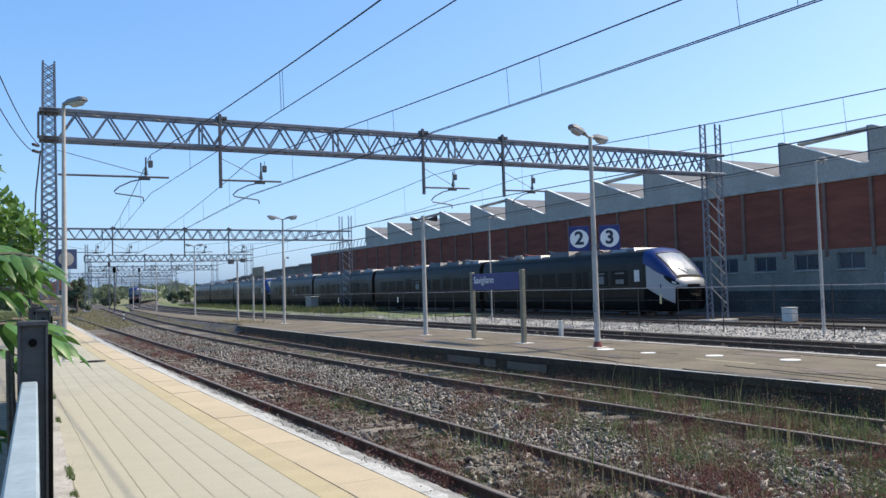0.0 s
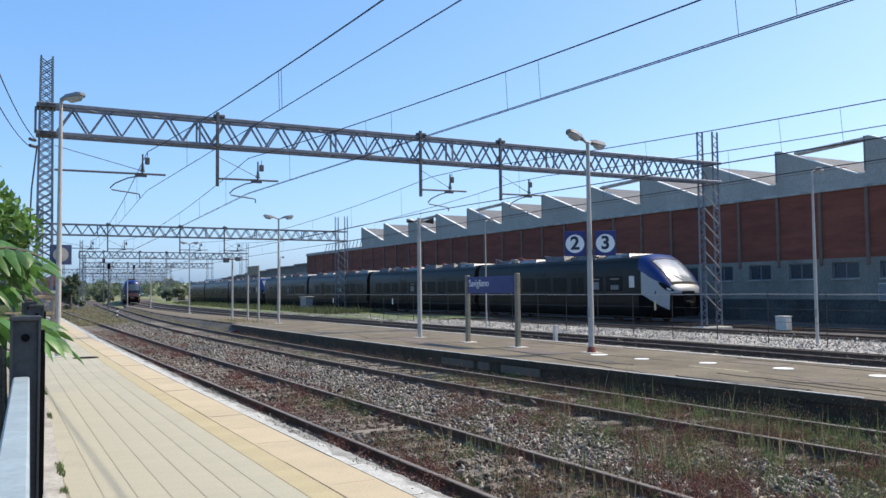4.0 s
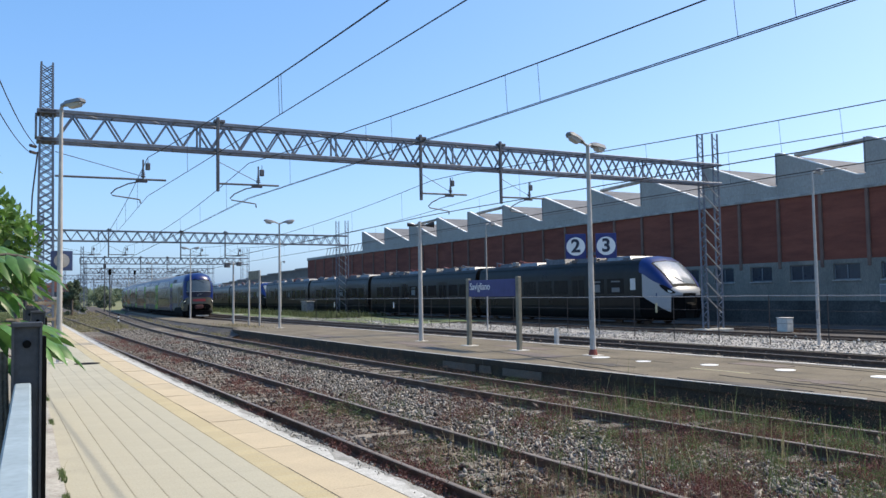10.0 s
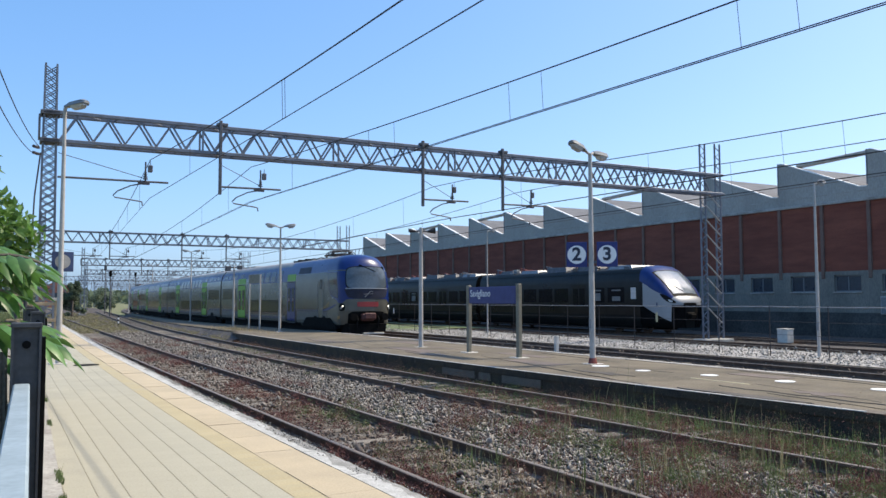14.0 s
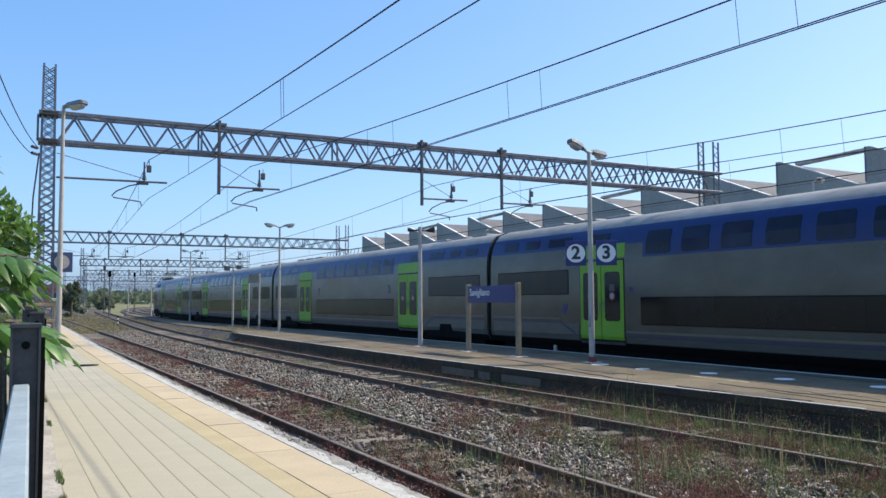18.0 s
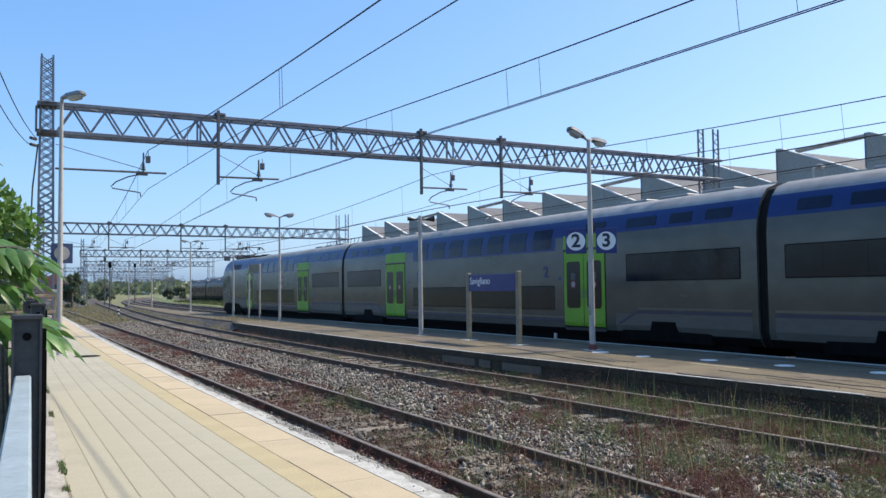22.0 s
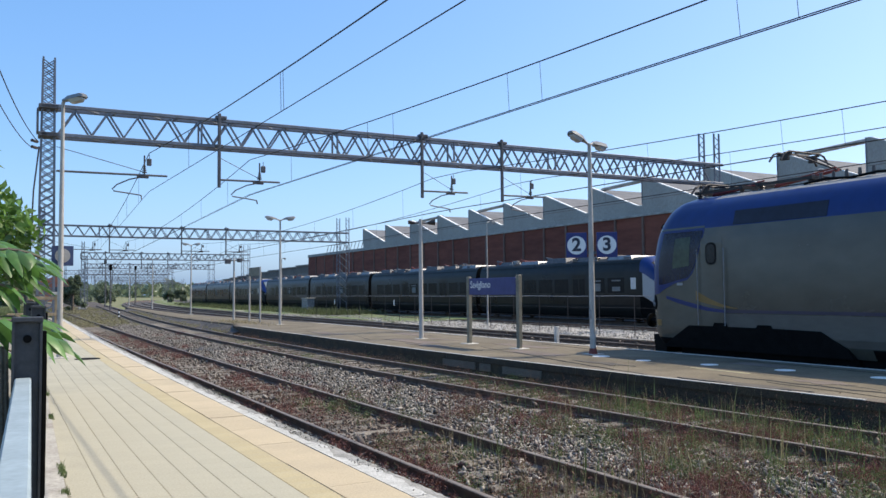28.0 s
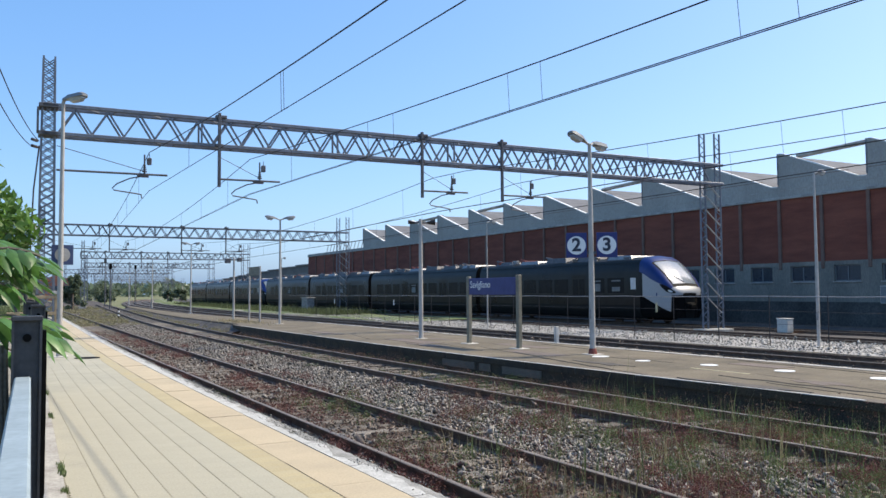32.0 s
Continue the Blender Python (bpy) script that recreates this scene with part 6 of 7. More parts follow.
# ---- platform furniture ----
def luminaire(k, kg, x, y, z, dx, dy, tilt=0.10, length=0.62):
    """A street-lamp head: tapered housing with a bowl below, from (x, y, z) along (dx, dy)."""
    d = Vector((dx, dy, 0)).normalized()
    w = Vector((-d.y, d.x, 0))
    up = Vector((0, 0, 1))
    o = Vector((x, y, z))
    rings = []
    for u, hw, hh in ((0.0, 0.05, 0.05), (0.16, 0.075, 0.075), (0.32, 0.13, 0.10), (0.85, 0.145, 0.10), (1.0, 0.09, 0.05)):
        c = o + d * length * u + up * (tilt * u)
        rings.append([c + w * (hw * a) + up * (hh * b) for a, b in ((-1, -0.3), (-0.7, 0.7), (0, 1), (0.7, 0.7), (1, -0.3), (0, -0.35))])
    k.loft(rings)
    rings = []
    for u, hw, hh in ((0.34, 0.10, 0.02), (0.45, 0.12, 0.10), (0.8, 0.12, 0.10), (0.92, 0.08, 0.03)):
        c = o + d * length * u + up * (tilt * u - 0.03)
        rings.append([c + w * (hw * a) - up * (hh * b) for a, b in ((-1, 0), (-0.7, 0.8), (0, 1), (0.7, 0.8), (1, 0))])
    kg.loft(rings)


def lamp_post(x, y, z0, h, heads, label, r=0.075, base=None, size=0.62, reach=0.16):
    """A tapered platform lamp: pole, base, and one or two heads."""
    p = thing("platform_lamp", label, "lamp post", (x, y, z0), group="platform lamps")
    r *= 0.76
    part("pole", Kit().tube((0, 0, 0), (0, 0, h * 0.35), r, r * 0.95, 12).tube((0, 0, h * 0.35), (0, 0, h), r * 0.95, r * 0.62, 12), POLE, p, smooth=True)
    if base:
        part("base", Kit().tube((0, 0, 0), (0, 0, 0.16), r * 1.6, r * 1.15, 12), base, p)
    part("base_plate", Kit().box(-0.2, 0.2, -0.2, 0.2, 0.0, 0.02, 0.005), CONC_PALE, p)
    part("hatch", Kit().box(-r * 1.02, -r * 0.7, -0.04, 0.04, 0.9, 1.15, 0.005), STEEL, p)
    for dx, dy, tilt in heads:
        n = Vector((dx, dy, 0)).normalized()
        part("bracket", Kit().tube((0, 0, h - 0.03), (n.x * (reach + 0.06), n.y * (reach + 0.06), h + 0.05), 0.035), POLE, p)
        k, kg = Kit(), Kit()
        luminaire(k, kg, n.x * reach, n.y * reach, h + 0.03, dx, dy, tilt, size)
        head = part("head", k, LAMP_BODY, p, smooth=True)
        part("bowl", kg, LAMP_GLASS, head, smooth=True)
    return p


lamp_post(13.29, 16.40, P2, 5.38, ((-1, -0.25, 0.16), (1, 0.35, -0.03)), "double-headed platform lamp with a red-primed foot beside the track signs", 0.10, RUST_RED)
lamp_post(12.95, 41.3, P2, 5.45, ((-1, 0.2, 0.10), (1, -0.2, 0.10)), "double-headed pale platform lamp", 0.09)
lamp_post(15.25, 74.7, p2z(74.7), 6.2, ((-1, 0.2, 0.10), (1, -0.2, 0.10)), "double-headed pale platform lamp in the distance", 0.09)
lamp_post(17.3, 108.0, p2z(108), 6.3, ((-1, 0.2, 0.10), (1, -0.2, 0.10)), "double-headed pale platform lamp in the distance", 0.10)
lamp_post(20.2, 150.0, -0.1, 5.6, ((-1, 0.2, 0.10), (1, -0.2, 0.10)), "double-headed pale platform lamp in the distance", 0.11)
lamp_post(1.345, 21.5, P1, 6.15, ((0.62, -0.78, 0.05),), "single-headed tall lamp on the paved platform", 0.085, None, 0.70, 0.0)
lamp_post(24.3, 18.1, -0.05, 5.9, ((1, -0.1, 0.0),), "slim grey lamp post among pale ballast", 0.075, None, 0.3)
lamp_post(22.7, 36.6, -0.05, 5.6, ((1, -0.1, 0.0),), "slim grey lamp post beyond the running lines", 0.05, None, 0.3)
lamp_post(26.5, 84.0, -0.05, 5.6, ((1, -0.1, 0.0),), "slim grey lamp post beyond the running lines", 0.06, None, 0.3)

# loudspeaker post between the lamps
sp = thing("loudspeaker_post", "pale post with two horn loudspeakers and a lamp on top", "loudspeaker post", (12.92, 25.2, P2))
part("pole", Kit().tube((0, 0, 0), (0, 0, 4.15), 0.08, 0.06, 12), POLE, sp, smooth=True)
part("base_plate", Kit().box(-0.18, 0.18, -0.18, 0.18, 0, 0.02, 0.005), CONC_PALE, sp)
part("crossbar", Kit().tube((-0.30, 0.1, 4.02), (0.34, -0.1, 4.02), 0.03), STEEL_DARK, sp)
for a, b in ((-0.30, 0.12), (0.36, -0.12)):
    part("horn", Kit().tube((a * 0.6, b * 0.6, 4.02), (a * 1.3, b * 1.3, 4.05), 0.04, 0.11 if a > 0 else 0.07, 14).tube((a * 1.3, b * 1.3, 4.05), (a * 1.33, b * 1.33, 4.05), 0.115 if a > 0 else 0.075, n=14), WIRE, sp, smooth=True)

# two thin posts with a plain board between them, and single posts far down the island
board = thing("notice_board", "small pale board on two slim white posts", "notice board", (13.05, 46.4, p2z(46.4)))
part("post", Kit().tube((0, 1.1, 0), (0, 1.1, 3.15), 0.05, n=10), POLE, board)
part("post", Kit().tube((0, -1.1, 0), (0, -1.1, 3.15), 0.05, n=10), POLE, board)
part("panel", Kit().box(-0.03, 0.03, -1.1, 1.1, 2.65, 3.15, 0.01), SIGN_POST, board, "grey weathered panel seen from its back")
pst = thing("camera_post", "slim pale post with dark floodlights on top", "lamp post", (13.1, 51.3, p2z(51.3)))
part("pole", Kit().tube((0, 0, 0), (0, 0, 3.9), 0.07, 0.05, 10), POLE, pst)
part("floodlight", Kit().box(-0.55, -0.22, -0.15, 0.15, 3.55, 3.85, 0.03), STEEL_DARK, pst)
part("floodlight", Kit().box(0.22, 0.5, -0.15, 0.15, 3.65, 3.9, 0.03), STEEL_DARK, pst)
part("crossbar", Kit().tube((-0.4, 0, 3.75), (0.4, 0, 3.8), 0.03), STEEL_DARK, pst)


# station name board on two posts
name_sign = thing("station_sign", "blue station name board on two olive concrete posts", "sign", (12.87, 20.5, P2))
for dy in (-1.41, 1.34):
    part("post", Kit().box(-0.06, 0.06, dy - 0.07, dy + 0.07, 0, 2.08, 0.015), SIGN_POST, name_sign)
    part("base", Kit().box(-0.2, 0.2, dy - 0.22, dy + 0.22, 0, 0.03, 0.01), CONC_PALE, name_sign)
bd = part("board", Kit().box(-0.04, 0.04, -1.30, 1.26, 1.52, 2.02, 0.008), SIGN_BLUE, name_sign)
writing(bd, "Savigliano", 0.30, pose(-0.045, 0.60, 1.82, 90, 0, -90), SIGN_WHITE)

# track number signs on the lamp
num = thing("track_number_sign", "two blue panels with white discs numbered 2 and 3", "sign", (13.30, 16.39, P2))
for side, digit in ((-1, "2"), (1, "3")):
    c = Vector((0.30 * side, -0.235 * side, 0))
    a = radians(-38.0)
    k = Kit().box(-0.26, 0.26, -0.02, 0.02, 2.46, 3.10, 0.006)
    pn = part("panel", k, SIGN_BLUE, num)
    pn.matrix_basis = pose(c.x, c.y, 0, 0, 0, -38)
    part("disc", Kit().disc((0, -0.024, 2.775), 0.235, (0, 1, 0), 0.010, 32), SIGN_WHITE, pn)
    writing(pn, digit, 0.46, pose(0, -0.033, 2.775, 90, 0, 0), SIGN_INK, "digit", 0.014)
    part("clamp", Kit().box(-0.06 * side - 0.25 * side - 0.04, -0.06 * side - 0.25 * side + 0.04, -0.03, 0.03, 2.55, 2.62), STEEL_DARK, pn)

sign1 = thing("platform_sign", "small blue board with a faded disc on the near lamp", "sign", (1.42, 21.5, P1))
pn = part("panel", Kit().box(-0.27, 0.21, 0.09, 0.12, 2.20, 2.68, 0.006), SIGN_FADED, sign1)
part("disc", Kit().disc((-0.03, 0.085, 2.44), 0.17, (0, 1, 0), 0.010, 28), POLE, pn)

# fence between the lines
fence = thing("track_fence", "low wire fence on thin dark posts between the running lines", "fence", (23.6, 0, -0.1))
for i in range(26):
    y = 8.07 + 2.285 * i
    part("post", Kit().bar((0, y, 0), (0, y, 1.78), 0.024), WIRE, fence)
for z in (1.75, 1.25, 0.8):
    part("wire", Kit().pipe([(0, 6 + 3.5 * i, z - 0.02 * (i % 2)) for i in range(20)], 0.016 if z > 1.5 else 0.006, 5), STEEL if z > 1.5 else WIRE, fence)
for y, w, m in ((25.0, 0.10, YELLOW_PAINT), (61.0, 0.10, WHITE_PAINT), (50.0, 0.10, WHITE_PAINT)):
    part("plate", Kit().box(-0.03, -0.015, y - w / 2, y + w / 2, 1.1, 1.48), m, fence)
stub = thing("marker_post", "short square concrete marker post by the platform edge", "post", (15.8, 21.3, -0.1))
part("post", Kit().box(-0.06, 0.06, -0.06, 0.06, 0, 0.85, 0.01), CONC_PALE, stub)

box = thing("cable_cabinet", "squat pale concrete cable cabinet by the siding", "cabinet", (31.9, 25.5, -0.1))
part("body", Kit().box(-0.23, 0.23, -0.27, 0.27, 0, 0.62, 0.02), CONC_PALE, box)
part("lid", Kit().box(-0.25, 0.25, -0.29, 0.29, 0.62, 0.66, 0.012), CONC_PALE, box)
part("door", Kit().box(-0.18, 0.18, -0.28, -0.265, 0.08, 0.56, 0.005), CONC_PALE, box)
hut = thing("trackside_cabinet", "grey trackside cabinet beside the sidings", "cabinet", (29.6, 84.5, -0.05))
part("body", Kit().box(-0.4, 0.4, -0.9, 0.9, 0, 1.35, 0.02), STEEL, hut)
part("roof", Kit().box(-0.48, 0.48, -1.0, 1.0, 1.35, 1.45, 0.02), CONCRETE, hut)
wall_box = thing("meter_box", "pale meter box on the works hall wall", "box", (40.68, 26.1, 1.1))
part("body", Kit().box(-0.2, 0.0, -0.35, 0.35, 0, 0.95, 0.02), POLE, wall_box)
part("door", Kit().box(-0.215, -0.2, -0.3, 0.3, 0.06, 0.9, 0.004), LAMP_BODY, wall_box)
mk = thing("striped_marker", "small black and white striped track marker", "marker", (9.32, 75.2, -0.17))
for i in range(5):
    part("band", Kit().tube((0, 0, 0.16 * i), (0, 0, 0.16 * (i + 1)), 0.06, n=10), WHITE_PAINT if i % 2 else CAR_BLACK, mk)
for i, (x, y, s) in enumerate(((5.6, 36.0, 0.13), (4.35, 16.6, 0.075), (5.0, 16.0, 0.05))):
    st = new("pale_stone", stones("pale_stone", 1, (x, x + 0.01, y, y + 0.01), s, STONE_PALE, 40 + i, -0.12))
    tagged(st, "single pale stone lying on the ballast", "stone", group="pale stones")

# ---- near platform, track-averse side ----
rail = thing("steel_railing", "dark steel posts carrying a pale blue-grey top rail", "railing", (0, 0, P1))


def rail_x(y):
    return -0.022 + 0.034 * y


for i, y in enumerate((-0.6, 3.22, 6.75, 10.2, 13.7)):
    x = rail_x(y) + 0.012 + (0.06 if i == 2 else 0)
    p = Kit().loft([[(x - 0.048, y, z), (x - 0.040, y, z), (x - 0.040, y + 0.02, z), (x + 0.040, y + 0.02, z), (x + 0.040, y, z), (x + 0.048, y, z), (x + 0.048, y + 0.07, z), (x - 0.048, y + 0.07, z)] for z in (0, 1.396)])
    if y < 1:
        continue
    post = part("post", p, POST_DARK, rail)
    part("cap", Kit().box(x - 0.050, x + 0.050, y - 0.003, y + 0.072, 1.394, 1.412, 0.003), POST_DARK, post)
    part("bolt_hole", Kit().disc((x, y + 0.014, 1.335), 0.014, (0, 1, 0), 0.014, 14), CAR_BLACK, post)
    part("flange", Kit().box(x + 0.051, x + 0.062, y + 0.02, y + 0.10, 0, 1.36), CAR_BLACK, post)
for a, b in ((-1.5, 3.20), (3.32, 6.72), (6.85, 10.15), (10.3, 13.6)):
    part("top_rail", Kit().loft([[(rail_x(y) - 0.026, y, 1.155), (rail_x(y) + 0.026, y, 1.155), (rail_x(y) + 0.026, y, 1.197), (rail_x(y) + 0.021, y, 1.202), (rail_x(y) - 0.021, y, 1.202), (rail_x(y) - 0.026, y, 1.197)] for y in (a, (a + b) / 2, b)]), RAIL_PALE, rail)
    part("panel", Kit().loft([[(rail_x(y) + 0.020, y, 0.12), (rail_x(y) + 0.028, y, 0.12), (rail_x(y) + 0.028, y, 1.145), (rail_x(y) + 0.020, y, 1.145)] for y in (a, b)]), POST_DARK, rail)

globe = thing("globe_lamp", "black garden lamp post with a clear round globe", "lamp post", (0.49, 17.2, P1))
part("pole", Kit().tube((0, 0, 0), (0, 0, 2.45), 0.035, n=10), POST_DARK, globe)
sph = bmesh.new()
bmesh.ops.create_uvsphere(sph, u_segments=24, v_segments=14, radius=0.21, matrix=Matrix.Translation((0, 0, 2.68)))
me = bpy.data.meshes.new("globe")
sph.to_mesh(me)
sph.free()
me.materials.append(GLOBE)
part("globe", me, None, globe, "smoky clear globe catching the sun", smooth=True)
part("collar", Kit().tube((0, 0, 2.42), (0, 0, 2.50), 0.07, 0.09, 12), POST_DARK, globe)

gate = thing("wooden_barrier", "weathered wooden rail barrier closing the platform's back", "barrier", (1.0, 24.0, P1))
for dx in (-0.55, -0.05, 0.42):
    part("post", Kit().box(dx - 0.05, dx + 0.05, -0.05, 0.05, 0, 1.5, 0.01), POST_DARK if dx < 0.4 else WOOD, gate)
for z in (0.45, 0.95, 1.38):
    part("rail", Kit().box(-0.75, 0.5, -0.08, -0.05, z, z + 0.08, 0.006), WOOD, gate)
part("cap", Kit().box(0.28, 0.52, -0.1, 0.1, 1.5, 1.58, 0.01), POLE, gate)
drain = thing("drain_cover", "dark oval drain cover let into the paving", "drain cover", (1.9, 20.8, P1))
part("cover", Kit().disc((0, 0, 0.004), 0.28, (0, 0, 1), 0.012, 24), CAR_BLACK, drain)

# signals and thin masts down the line
for x, y, h in ((13.5, 118, 6.2), (15.9, 146, 8.0), (22.9, 162, 7.5)):
    sg = thing("signal_mast", "distant signal head on a thin dark mast", "signal", (x, y, -0.2), group="distant signals")
    part("mast", Kit().tube((0, 0, 0), (0, 0, h), 0.09, 0.07, 8), STEEL_DARK, sg)
    part("head", Kit().box(-0.2, 0.2, -0.12, 0.12, h - 0.8, h, 0.08), CAR_BLACK, sg)
    part("ladder", Kit().bar((0.2, 0.1, 0.2), (0.2, 0.1, h - 1.2), 0.04), STEEL_DARK, sg)

# ---- plants ----
def blades(name, count, pick, h, w, material, seed, lean=0.35):
    """Weed blades as one mesh: each a bent strip of three triangles. pick(rng) gives x, y, z or None."""
    rng = np.random.default_rng(seed)
    pts = []
    while len(pts) < count:
        p = pick(rng)
        if p:
            pts.append(p)
    p = np.array(pts)
    n = len(p)
    hh = h * np.exp(rng.normal(0, 0.4, n))
    a = rng.uniform(0, 6.283, n)
    d = np.stack([np.cos(a), np.sin(a), np.zeros(n)], 1)
    e = np.stack([-np.sin(a), np.cos(a), np.zeros(n)], 1) * (w * rng.uniform(0.6, 1.4, n))[:, None]
    l = (rng.uniform(0, lean, n) * hh)[:, None]
    up = np.array([0, 0, 1.0])
    v = np.stack([p - e, p + e, p + d * l * 0.35 + up * hh[:, None] * 0.55 - e * 0.8, p + d * l * 0.35 + up * hh[:, None] * 0.55 + e * 0.8, p + d * l + up * hh[:, None]], 1)
    t = np.array([(0, 1, 3), (0, 3, 2), (2, 3, 4)])
    f = (t[None] + (np.arange(n) * 5)[:, None, None]).reshape(-1, 3)
    return quads(name, v.reshape(-1, 3), f, material)


def bare(x, y):
    """Stone heaped clean between the two near tracks, broken by a few weedy patches."""
    return x_cd(y) + 0.82 < x < x_ab(y) - 0.86 and y > 7.3 + 0.9 * noise.noise((x * 1.1, 3, 8)) and noise.noise((x * 0.9, y * 0.55, 6)) < 0.22


def clumps(x0, x1, y0, y1, axis, scale, limit, power=1.7, seed=0.0, lo=-0.19):
    def pick(rng):
        y = y0 + (y1 - y0) * rng.random() ** power
        x = axis(y) + rng.uniform(x0, x1)
        if x < x_edge1(y) + 0.03 or x > x_edge2(y) - 0.02:
            return None
        if min(abs(abs(x - x_cd(y)) - 0.7525), abs(abs(x - x_ab(y)) - 0.7525)) < 0.05:
            return None
        if bare(x, y) and rng.random() < 0.8:
            return None
        if noise.noise((x * scale, y * scale * 0.6, seed)) + rng.uniform(-0.12, 0.12) < limit:
            return None
        return x, y, lo
    return pick


tagged(new("red_weeds", blades("red_weeds", 3200, clumps(-1.6, 3.5, 4, 42, x_cd, 1.0, 0.12, 1.7, 7.0), 0.06, 0.004, BLADE_RED, 21, 1.2)), "patches of low rusty red dock weed", "weeds", kind="stuff")
tagged(new("straw_weeds", blades("straw_weeds", 6000, clumps(-1.8, 1.2, 4, 40, x_cd, 0.9, 0.08, 1.8, 3.0), 0.09, 0.003, BLADE_BROWN, 22, 1.1)), "thin dry straw-coloured grass in the near track", "weeds", kind="stuff")
tagged(new("green_weeds", blades("green_weeds", 1000, clumps(0.2, 4.8, 3.5, 14, x_cd, 0.8, 0.14, 1.3, 11.0), 0.13, 0.0035, BLADE_GREEN, 23, 0.9)), "taller green grass growing between the rails", "weeds", kind="stuff")
tagged(new("green_weeds", blades("green_weeds", 1700, clumps(-1.3, 1.5, 4, 30, x_ab, 0.7, 0.06, 1.6, 5.0), 0.11, 0.004, BLADE_GREEN, 24, 0.9)), "green weeds in the platform track", "weeds", kind="stuff")
tagged(new("straw_weeds", blades("straw_weeds", 600, clumps(-0.2, 2.4, 3.5, 9.5, x_cd, 0.8, 0.05, 1.3, 15.0), 0.22, 0.003, BLADE_DRY, 25)), "tall dry seed stalks in front of the rails", "weeds", kind="stuff")
tagged(new("tall_weeds", blades("tall_weeds", 600, clumps(-0.6, 1.45, 3.5, 15, x_ab, 0.9, 0.12, 1.1, 9.0), 0.22, 0.004, BLADE_GREEN, 31)), "tall green weeds in front of the platform wall", "weeds", kind="stuff")
tagged(new("straw_weeds", blades("straw_weeds", 1000, lambda r: (12.2 + r.normal() * 0.4, 46 + r.normal() * 2.6, p2z(46) - 0.02), 0.11, 0.010, BLADE_DRY, 26)), "dry straw tuft at the far platform corner", "weeds", kind="stuff")
tagged(new("kerb_weeds", blades("kerb_weeds", 1500, lambda r: (x_walk(q) - 0.02 + r.normal() * 0.015, q, P1) if (q := 5 + 14 * r.random()) and noise.noise((q * 1.5, 0, 2)) > 0.1 else None, 0.03, 0.004, BLADE_GREEN, 27)), "small weeds along the paving joint", "weeds", kind="stuff")
tagged(new("meadow_grass", blades("meadow_grass", 14000, lambda r: (24.5 + r.random() * 6 + bend(q, 60, 1060), q, -0.05) if (q := 66 + 94 * r.random() ** 1.4) else None, 0.32, 0.02, BLADE_OLIVE, 28, 0.8)), "rough green grass beside the sidings", "grass", kind="stuff")
tagged(new("meadow_grass", blades("meadow_grass", 16000, lambda r: (x_cd(q) - 1.0 - 8 * r.random() ** 1.6, q, -0.15) if (q := 58 + 90 * r.random() ** 1.4) else None, 0.28, 0.02, BLADE_OLIVE, 29, 0.9)), "dry grass beside the curving track", "grass", kind="stuff")


def fluff(name, count, pick, r, h, per, size, material, seed):
    """Low bushy weeds as one mesh: per small leaves at every angle in each of the domes that pick() places."""
    rng = np.random.default_rng(seed)
    pts = []
    while len(pts) < count:
        p = pick(rng)
        if p:
            pts.append(p)
    c = np.repeat(np.array(pts), per, 0)
    n = len(c)
    s = np.repeat(np.exp(rng.normal(0, 0.35, count)), per)
    a, q = rng.uniform(0, 6.283, n), rng.random(n) ** 0.5
    z = rng.random(n) ** 0.8 * (1 - 0.75 * q * q)
    p = c + np.stack([np.cos(a) * q * r * s, np.sin(a) * q * r * s, z * h * s], 1)
    u = rng.normal(size=(n, 3)) * [1, 1, 1.5]
    u /= np.linalg.norm(u, axis=1)[:, None]
    w = np.cross(u, rng.normal(size=(n, 3)))
    w /= np.linalg.norm(w, axis=1)[:, None]
    m = (size * rng.uniform(0.5, 1.5, n))[:, None]
    return quads(name, np.stack([p - u * m - w * m * 0.3, p - u * m + w * m * 0.3, p + u * m], 1).reshape(-1, 3), np.arange(n * 3).reshape(-1, 3), material)


tagged(new("red_weeds", fluff("red_weeds", 850, clumps(-1.6, 3.6, 4, 45, x_cd, 0.9, 0.22, 1.6, 7.0, -0.15), 0.14, 0.19, 110, 0.014, BLADE_RED, 41)), "bushy patches of rusty red weed on the ballast", "weeds", kind="stuff")
tagged(new("brown_weeds", fluff("brown_weeds", 300, clumps(-1.7, 4.6, 3.6, 45, x_cd, 0.8, 0.25, 1.7, 27.0, -0.15), 0.12, 0.11, 55, 0.013, BLADE_BROWN, 42)), "withered brown weeds on the ballast", "weeds", kind="stuff")
tagged(new("brown_weeds", fluff("brown_weeds", 1500, lambda r: (x_edge1(q) + 0.03 + 0.30 * r.random(), q, -0.17) if (q := 4.5 + 36 * r.random() ** 1.5) and noise.noise((q * 0.9, 1, 2)) > -0.25 else None, 0.09, 0.17, 50, 0.012, BLADE_BROWN, 43)), "withered weeds along the near platform's foot", "weeds", kind="stuff")
tagged(new("green_weeds", fluff("green_weeds", 380, clumps(-1.4, 1.5, 4, 36, x_ab, 0.7, 0.12, 1.6, 5.0, -0.16), 0.12, 0.16, 55, 0.014, BLADE_GREEN, 44)), "bushy green weeds in the platform track", "weeds", kind="stuff")
tagged(new("green_weeds", fluff("green_weeds", 300, clumps(-1.6, 3.2, 3.6, 16, x_cd, 0.8, 0.12, 1.3, 31.0, -0.16), 0.12, 0.15, 60, 0.014, BLADE_GREEN, 45)), "bushy green weeds between the rails", "weeds", kind="stuff")
